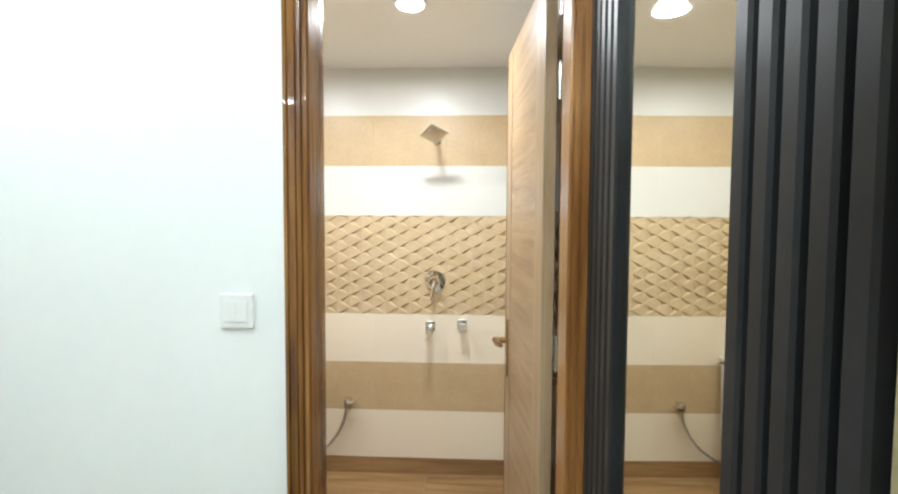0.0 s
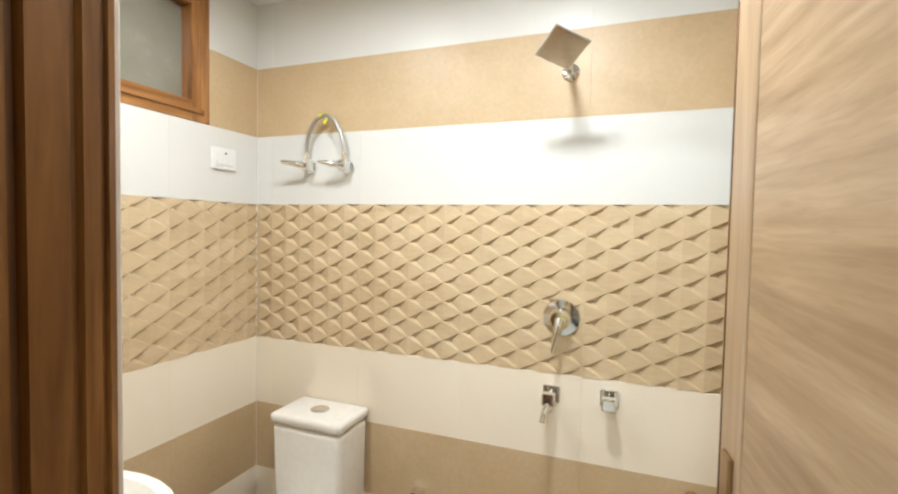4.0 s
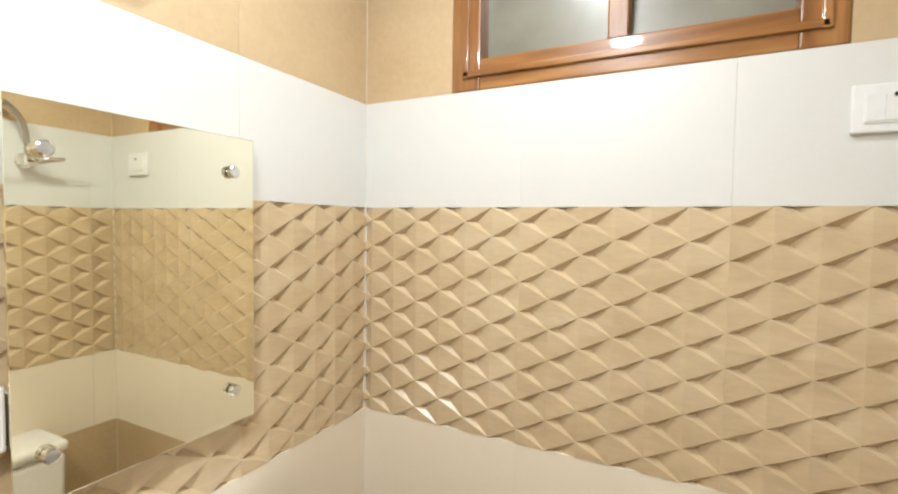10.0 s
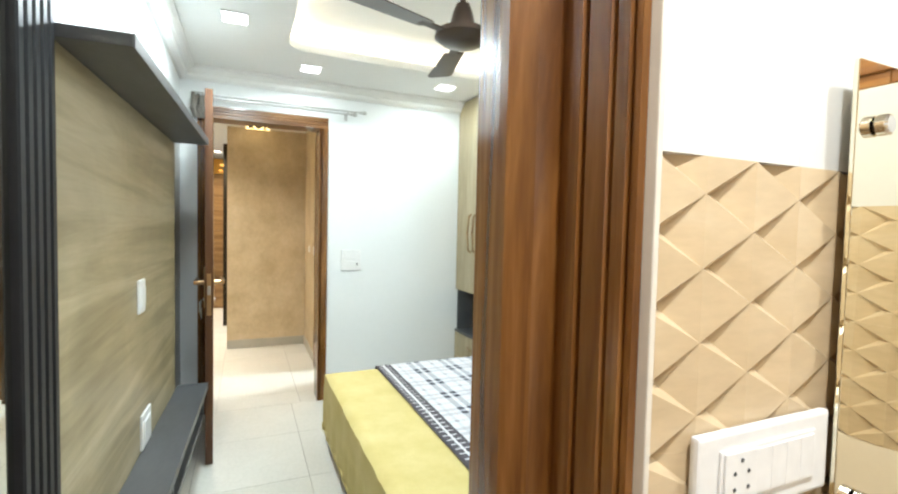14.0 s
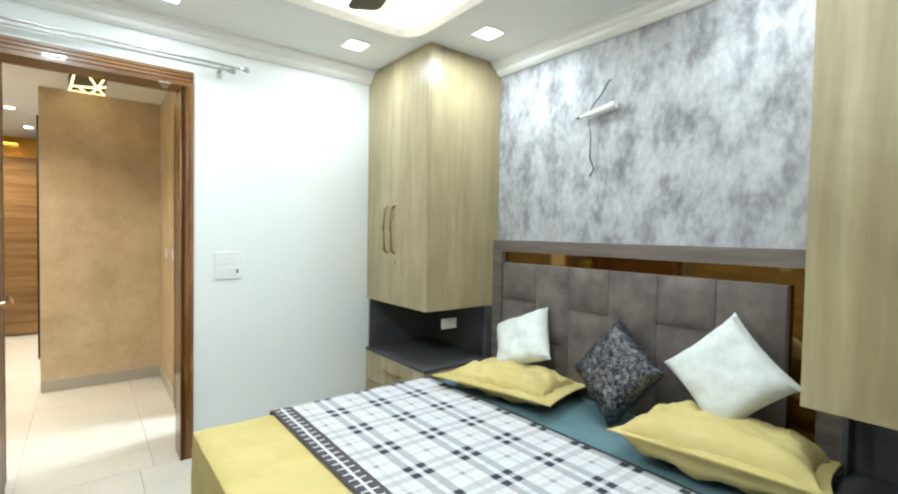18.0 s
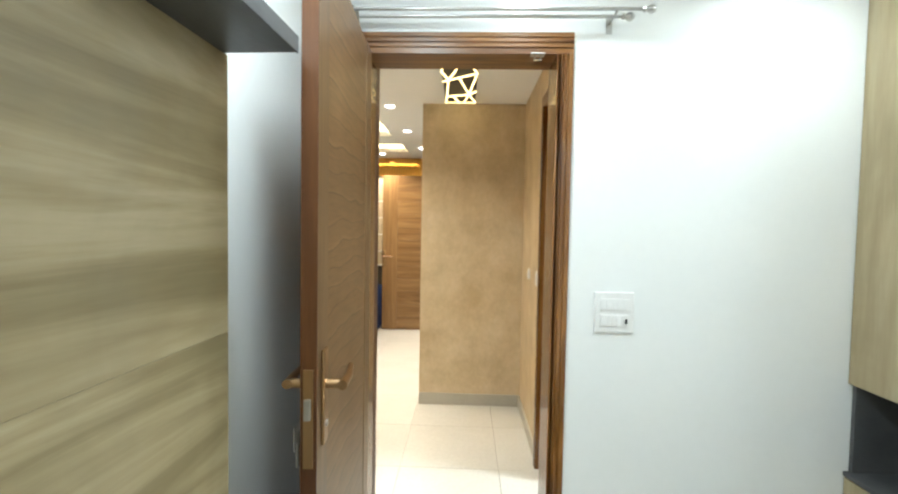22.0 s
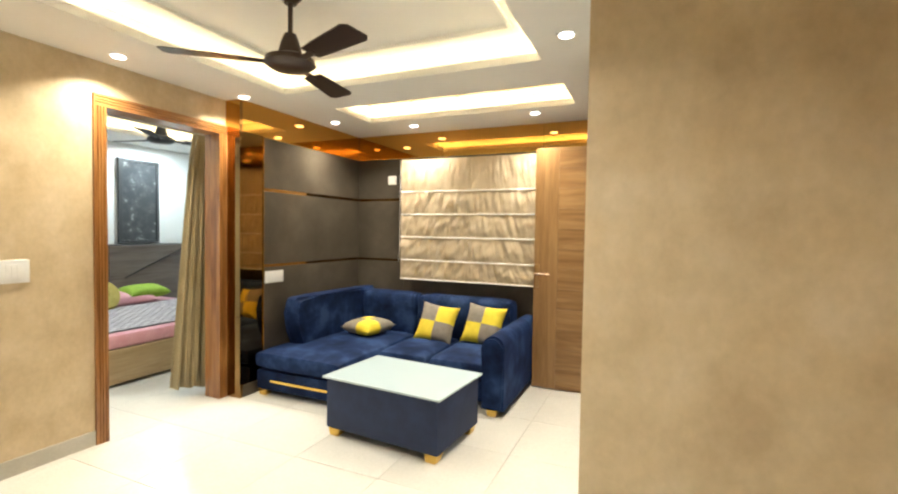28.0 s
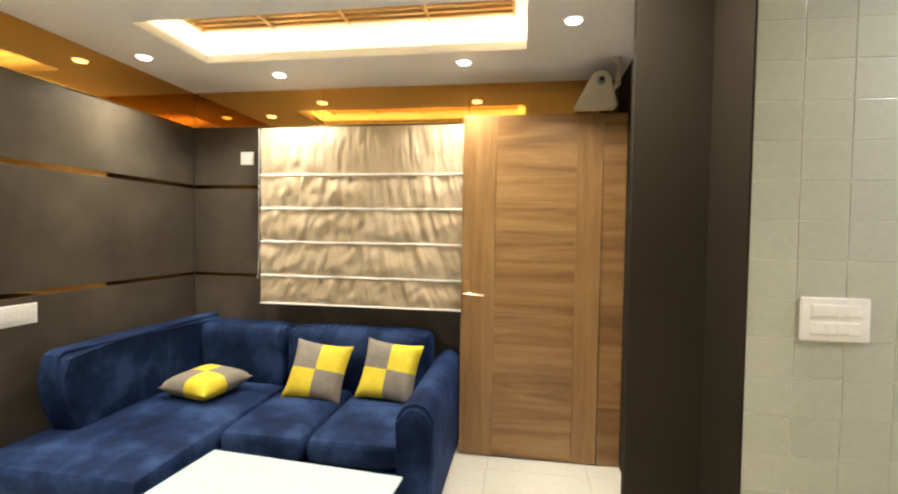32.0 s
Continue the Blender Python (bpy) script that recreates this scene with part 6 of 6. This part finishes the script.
def pad(name, lo, hi, r, parent=sofa, material=M_VELVET, puff=0.0):
    bm = add_box(bmesh.new(), lo, hi)
    bmesh.ops.subdivide_edges(bm, edges=bm.edges[:], cuts=6, use_grid_fill=True)
    c = [(lo[i] + hi[i]) / 2 for i in range(3)]
    hlf = [(hi[i] - lo[i]) / 2 for i in range(3)]
    for v in bm.verts:
        d = Vector([(v.co[i] - c[i]) for i in range(3)])
        core = Vector([max(-hlf[i] + r, min(hlf[i] - r, d[i])) for i in range(3)])
        off = d - core
        if off.length > 1e-6:
            k = max(abs(off[i]) for i in range(3))
            d = core + off.normalized() * min(k, r)
        u, w = d.x / hlf[0], d.y / hlf[1]
        if d.z > 0 and puff:
            d.z += puff * max(0, 1 - u * u) * max(0, 1 - w * w)
        v.co = Vector(c) + d + Vector((0, 0, 0.004 * noise.noise(Vector(v.co) * 4)))
    return part(name, bm, material, parent, smooth=True)


SY0 = LY + 0.03
pad("chaise_base", (2.44, SY0 + 0.10, 0.05), (3.30, -4.975, 0.22), 0.02)
pad("chaise_seat", (2.42, -6.26, 0.222), (3.315, -4.95, 0.378), 0.06, puff=0.012)
pad("seat_base", (1.42, SY0 + 0.05, 0.05), (2.435, -5.50, 0.22), 0.02)
pad("seat_cushion", (1.935, -6.26, 0.222), (2.415, -5.47, 0.375), 0.06, puff=0.012)
pad("seat_cushion", (1.425, -6.26, 0.222), (1.93, -5.47, 0.375), 0.06, puff=0.012)
pad("back_cushion", (2.45, SY0, 0.28), (3.12, -6.24, 0.765), 0.07)
pad("back_cushion", (1.43, SY0, 0.28), (2.44, -6.24, 0.765), 0.07)
bm = bmesh.new()
prof = [(SY0, 0.23), (-5.40, 0.23), (-5.31, 0.36), (-5.27, 0.50), (-5.245, 0.66), (-5.235, 0.745), (-5.25, 0.785), (-5.29, 0.80), (-5.60, 0.797), (SY0, 0.79)]
add_prism(bm, prof, 3.09, 3.25, "x")
bmesh.ops.bevel(bm, geom=[e for e in bm.edges if abs(e.verts[0].co.x - e.verts[1].co.x) < 1e-4 and min(v.co.z for v in e.verts) > 0.3], offset=0.035, segments=3, affect="EDGES")
part("side_back", bm, M_VELVET, sofa, smooth=True)
bm = bmesh.new()
out = [(1.235, 0.05), (1.235, 0.53)] + [(1.325 - 0.09 * math.cos(radians(a)), 0.53 + 0.09 * math.sin(radians(a))) for a in range(15, 180, 15)] + [(1.415, 0.53), (1.415, 0.05)]
add_prism(bm, out, SY0 + 0.02, -5.37, "y")
bmesh.ops.bevel(bm, geom=[e for e in bm.edges if all(abs(v.co.y + 5.37) < 1e-4 for v in e.verts)], offset=0.02, segments=3, affect="EDGES")
part("arm", bm, M_VELVET, sofa, smooth=True)
boxpart("trim", M_GOLD, sofa, (2.52, -4.975, 0.125), (3.14, -4.967, 0.145), 0.001, "brushed gold trim strip")
for x, y in ((2.52, -5.03), (3.24, -5.03), (1.33, -5.43), (1.33, -6.40), (2.45, -5.48), (3.24, -6.40)):
    bm = soft_box((x - 0.045, y - 0.045, 0.0), (x + 0.045, y + 0.045, 0.055), 0.75, 0.004)
    part("foot", bm, M_GOLD, sofa, "tapered gold foot")

# ribbed upper edge of the back
for k in range(34):
    x = 1.50 + 0.045 * k
    if x > 3.05:
        break
    part("seam", add_tube(bmesh.new(), [(x, -6.262, 0.62), (x, -6.246, 0.71), (x, -6.285, 0.762), (x, -6.36, 0.769)], 0.0035, 5), M_VELVET, sofa)


def patch_cushion(label, m, flip=False):
    c = thing("patchwork_cushion", label, "cushion", "cushions on the sofa")
    for q in range(4):
        mat = (M_GREYCLOTH, M_YELLOWV, M_YELLOWV, M_GREYCLOTH)[q] if not flip else (M_YELLOWV, M_GREYCLOTH, M_GREYCLOTH, M_YELLOWV)[q]
        part("patch", cushion_mesh(0.38, 0.38, 0.13, 8, q), mat, c, smooth=True)
    c.matrix_world = m


patch_cushion("yellow and grey patchwork cushion against the sofa back", pose(2.12, -6.07, 0.528, -28, 0, 186) @ pose(0, 0, 0, 0, 7, 0))
patch_cushion("yellow and grey patchwork cushion near the sofa arm", pose(1.655, -6.10, 0.548, -25, 0, 178) @ pose(0, 0, 0, 0, 5, 0))
patch_cushion("yellow and grey patchwork cushion lying on the chaise", pose(2.80, -5.92, 0.464, 93, 0, 180) @ pose(0, 0, 0, 0, -12, 0))

# coffee table
tab = thing("coffee_table", "navy velvet coffee table with a white glass top and gold feet", "coffee table", "", (1.797, -4.853, 0), -4.6)
boxpart("top", M_GLASSTOP, tab, (-0.46, -0.312, 0.398), (0.46, 0.312, 0.412), 0.003, "white back-painted glass top")
part("body", add_box(bmesh.new(), (-0.44, -0.292, 0.055), (0.44, 0.292, 0.397), 0.012), M_VELVET_D, tab, smooth=True)
for sx in (-1, 1):
    for sy in (-1, 1):
        bm = soft_box((sx * 0.385 - 0.045, sy * 0.235 - 0.045, 0.0), (sx * 0.385 + 0.045, sy * 0.235 + 0.045, 0.054), 0.78, 0.004)
        part("foot", bm, M_GOLD, tab, "tapered gold foot")

ceiling_fan(1.93, -3.88, LIV_Z + 0.17, 0.30, 0.58, "dark brown three-blade ceiling fan in the living room", M_FANBROWN, 40)

cam_box = thing("cable_box", "beige bundle of cables in the ceiling corner", "cable box")
add_prism(bm := bmesh.new(), [(0.31, 2.172), (0.56, 2.172), (0.47, 2.345), (0.45, 2.375), (0.40, 2.385), (0.36, 2.36)], -6.19, -6.08, "y")
bmesh.ops.bevel(bm, geom=bm.edges[:], offset=0.012, segments=2, affect="EDGES")
part("wrap", bm, plain("beige_tape_wrap", (0.52, 0.46, 0.34), 0.5), cam_box)
part("socket", add_tube(bmesh.new(), [(0.41, -6.085, 2.325), (0.41, -6.062, 2.325)], [0.026, 0.022]), M_STEEL, cam_box)
part("hole", add_tube(bmesh.new(), [(0.41, -6.064, 2.325), (0.41, -6.06, 2.325)], 0.015), M_BLACK, cam_box)
for k in range(3):
    part("cable", add_tube(bmesh.new(), [(0.36 - 0.01 * k, -6.10, 2.21 + 0.03 * k), (0.33 - 0.012 * k, -6.09, 2.30), (0.315 - 0.005 * k, -6.09, 2.40), (0.31 + 0.03 * k, -6.1, LIV_Z)], 0.006, 6), M_SATIN, cam_box)

# ---- second bedroom ----
b2 = thing("second_bed", "low oak double bed in the second bedroom", "bed")
boxpart("base", M_BEDBASE, b2, (4.50, -6.30, 0.03), (6.42, -4.34, 0.33), 0.004)
part("mattress", add_box(bmesh.new(), (4.51, -6.28, 0.332), (6.42, -4.36, 0.46), 0.03), M_PINK, b2, smooth=True)
boxpart("headboard", M_DARKGREY, b2, (6.44, -6.75, 0.0), (6.52, -3.7, 1.18), 0.004, "dark grey upholstered headboard")
for y0, y1 in ((-6.70, -5.62), (-5.42, -4.35)):
    part("pad", add_box(bmesh.new(), (6.405, y0, 0.3), (6.438, y1, 1.165), 0.01), M_GREYBROWN, b2)
    part("strip", add_tube(bmesh.new(), [(6.402, y0, 1.16), (6.402, y0 + 0.9, 0.75)], 0.008, 6), M_BLACK, b2)
m2, t2, b_2 = nodes_of("printed_quilt", 0.85)
br = t2.nodes.new("ShaderNodeTexBrick")
for key, v in (("Scale", 5.0), ("Mortar Size", 0.035)):
    br.inputs[key].default_value = v
br.inputs["Color1"].default_value, br.inputs["Color2"].default_value, br.inputs["Mortar"].default_value = (0.60, 0.54, 0.55, 1), (0.44, 0.39, 0.41, 1), (0.06, 0.055, 0.06, 1)
t2.links.new(coords(t2), br.inputs["Vector"])
t2.links.new(br.outputs["Color"], b_2.inputs["Base Color"])
q2 = new("quilt", mesh_from("quilt", cloth(4.62, 6.0, -6.27, -4.42, 0.466, 0, 0, 0, 20, 20, 0.004, 11), m2, True))
boxpart("border", M_DARKGREY, q2, (4.60, -6.27, 0.462), (4.619, -4.42, 0.474), 0.003)
tagged(q2, "grey printed quilt with dark lines on the second bed", "quilt")
q2.modifiers.new("thickness", "SOLIDIFY").thickness = 0.006
pillow("round_cushion", "round tufted yellow-green cushion", oval_loft([(0, 0.10, 0.10, -0.05), (0, 0.17, 0.17, -0.04), (0, 0.19, 0.19, 0.0), (0, 0.17, 0.17, 0.04), (0, 0.06, 0.06, 0.05), (0, 0.02, 0.02, 0.02)]), M_LIME, pose(5.95, -5.27, 0.62, 0, -62, 0))
pillow("round_cushion", "flat lime green cushion", cushion_mesh(0.5, 0.3, 0.14), M_GREEN, pose(6.1, -5.85, 0.60, 80, 0, 90))
pillow("round_cushion", "flat lime green cushion near the headboard", cushion_mesh(0.45, 0.3, 0.14), M_GREEN, pose(6.1, -4.55, 0.58, 60, 0, 90))
pillow("pillow", "pink striped pillow on the second bed", cushion_mesh(0.6, 0.4, 0.12), M_PINK, pose(6.12, -5.0, 0.54, 80, 0, 90))
pillow("pillow", "pink striped pillow on the second bed", cushion_mesh(0.6, 0.4, 0.12), M_PINK, pose(6.12, -5.62, 0.54, 80, 0, 90))
art = blotchy("dark_etched_panel", ((0.45, (0.05, 0.055, 0.06)), (0.62, (0.09, 0.095, 0.10)), (0.66, (0.35, 0.36, 0.37))), 9, 60, 0.3)
for y0, y1, z0, z1, lab in ((-6.38, -5.84, 1.19, 2.30, "tall dark etched window panel in a grey frame"), (-5.43, -4.9, 1.92, 2.34, "dark window panel in a grey frame"), (-5.43, -4.9, 1.20, 1.60, "dark window panel in a grey frame"), (-4.8, -4.3, 1.92, 2.34, "dark window panel in a grey frame")):
    w = thing("window_panel", lab, "window", "second bedroom windows")
    for a, b in (((6.58, y0, z0), (6.618, y0 + 0.04, z1)), ((6.58, y1 - 0.04, z0), (6.618, y1, z1)), ((6.58, y0 + 0.041, z0), (6.618, y1 - 0.041, z0 + 0.04)), ((6.58, y0 + 0.041, z1 - 0.04), (6.618, y1 - 0.041, z1))):
        boxpart("frame", M_DARKGREY, w, a, b, 0.003)
    boxpart("pane", art, w, (6.60, y0 + 0.041, z0 + 0.041), (6.615, y1 - 0.041, z1 - 0.041), 0)
ceiling_fan(4.75, -5.15, 2.65, 0.29, 0.55, "black three-blade ceiling fan in the second bedroom", M_BLACK, 10)

cur = thing("doorway_curtain", "olive gold curtain gathered beside the doorway", "curtain")
bm = bmesh.new()
rows = []
for i in range(97):
    u = i / 96
    row = []
    for j in range(13):
        v = j / 12
        s = (1 - v) ** 0.8
        y = -4.895 + 0.02 * s + (0.145 + 0.175 * s) * u
        wave = math.sin(u * 27 + 0.9 * math.sin(v * 3)) + 0.5 * math.sin(u * 61 + 1 + v)
        row.append(bm.verts.new((3.76 + (0.014 + 0.010 * s) * wave + 0.03 * u * s, y, 0.04 + 2.15 * v + (0.05 * u + 0.01 * math.sin(u * 21)) * (1 - v))))
    rows.append(row)
for i in range(96):
    for j in range(12):
        bm.faces.new((rows[i][j], rows[i + 1][j], rows[i + 1][j + 1], rows[i][j + 1]))
cl = part("cloth", bm, M_CURTAIN, cur, smooth=True)
cl.modifiers.new("thickness", "SOLIDIFY").thickness = 0.004
part("rail", add_tube(bmesh.new(), [(3.76, -4.93, 2.195), (3.76, -3.75, 2.195)], 0.01, 8), M_STEEL, cur)

# ---- tiles ----
tile_wall(wall_back, (BX1, BY1), (-1, 0), (0, -1), BX1 - BX0)
tile_wall(wall_win, (BX0, BY1), (0, -1), (1, 0), BY1 - BY0, [(BY1 - WIN[1], BY1 - WIN[0], WIN[2], WIN[3])])
tile_wall(wall_side, (BX1, BY0), (0, 1), (-1, 0), BY1 - BY0)
tile_wall(wall_door, (BX0, BY0), (1, 0), (0, 1), BX1 - BX0, [(-0.104 - BX0, BX1 - BX0, 0.0, DOOR_T)])

FT = 0.60
SHARED = {}


def floor_tiles(parent, x0, x1, y0, y1, ox, oy, material, z, w, d, name):
    """Tiles of w by d from an origin, trimmed at the room's edges."""
    i0, i1 = math.floor((x0 - ox) / w), math.ceil((x1 - ox) / w)
    j0, j1 = math.floor((y0 - oy) / d), math.ceil((y1 - oy) / d)
    for i in range(i0, i1):
        for j in range(j0, j1):
            a, b = max(x0, ox + i * w), min(x1, ox + (i + 1) * w)
            c, e = max(y0, oy + j * d), min(y1, oy + (j + 1) * d)
            if b - a < 0.01 or e - c < 0.01:
                continue
            key = (round(b - a, 3), round(e - c, 3), material.name)
            if key not in SHARED:
                SHARED[key] = mesh_from(name, add_box(bmesh.new(), (0.0011, 0.0011, -0.008), (b - a - 0.0011, e - c - 0.0011, 0.0), 0.0005), material)
            pieces(name, SHARED[key], parent, [Matrix.Translation((a, c, z))])


floor_tiles(floor, GX, TX, BYS, DW + 0.05, -0.10, -0.45, M_FLOOR, 0.0, FT, FT, "floor_tile")
floor_tiles(floor, -2.0, LX, -6.55, BYS, -0.17, -3.06, M_FLOOR, 0.0, FT, FT, "floor_tile")
floor_tiles(floor, LX, 6.65, -6.9, -2.2, -0.17, -3.06, M_FLOOR, 0.0, FT, FT, "floor_tile")
floor_tiles(bpy.data.objects["floor_bath"], BX0, BX1, DW + 0.05, BY1, 0.1, DW + 0.05, M_BATHFLOOR, BF, 0.6, 0.2, "floor_tile")

KT = (0.112, 0.0985)
kt = mesh_from("wall_tile", add_box(bmesh.new(), (0.0003, -0.004, 0.0003), (KT[0] - 0.0003, 0.010, KT[1] - 0.0003), 0.002), M_TILEK)
kitchen = bpy.data.objects["wall_kitchen"]
pieces("wall_tile", kt, kitchen, [basis(Vector((0.277 - KT[0] * (i + 1), -4.5536, KT[1] * j)), (1, 0), (0, 1)) for i in range(10) for j in range(25)])
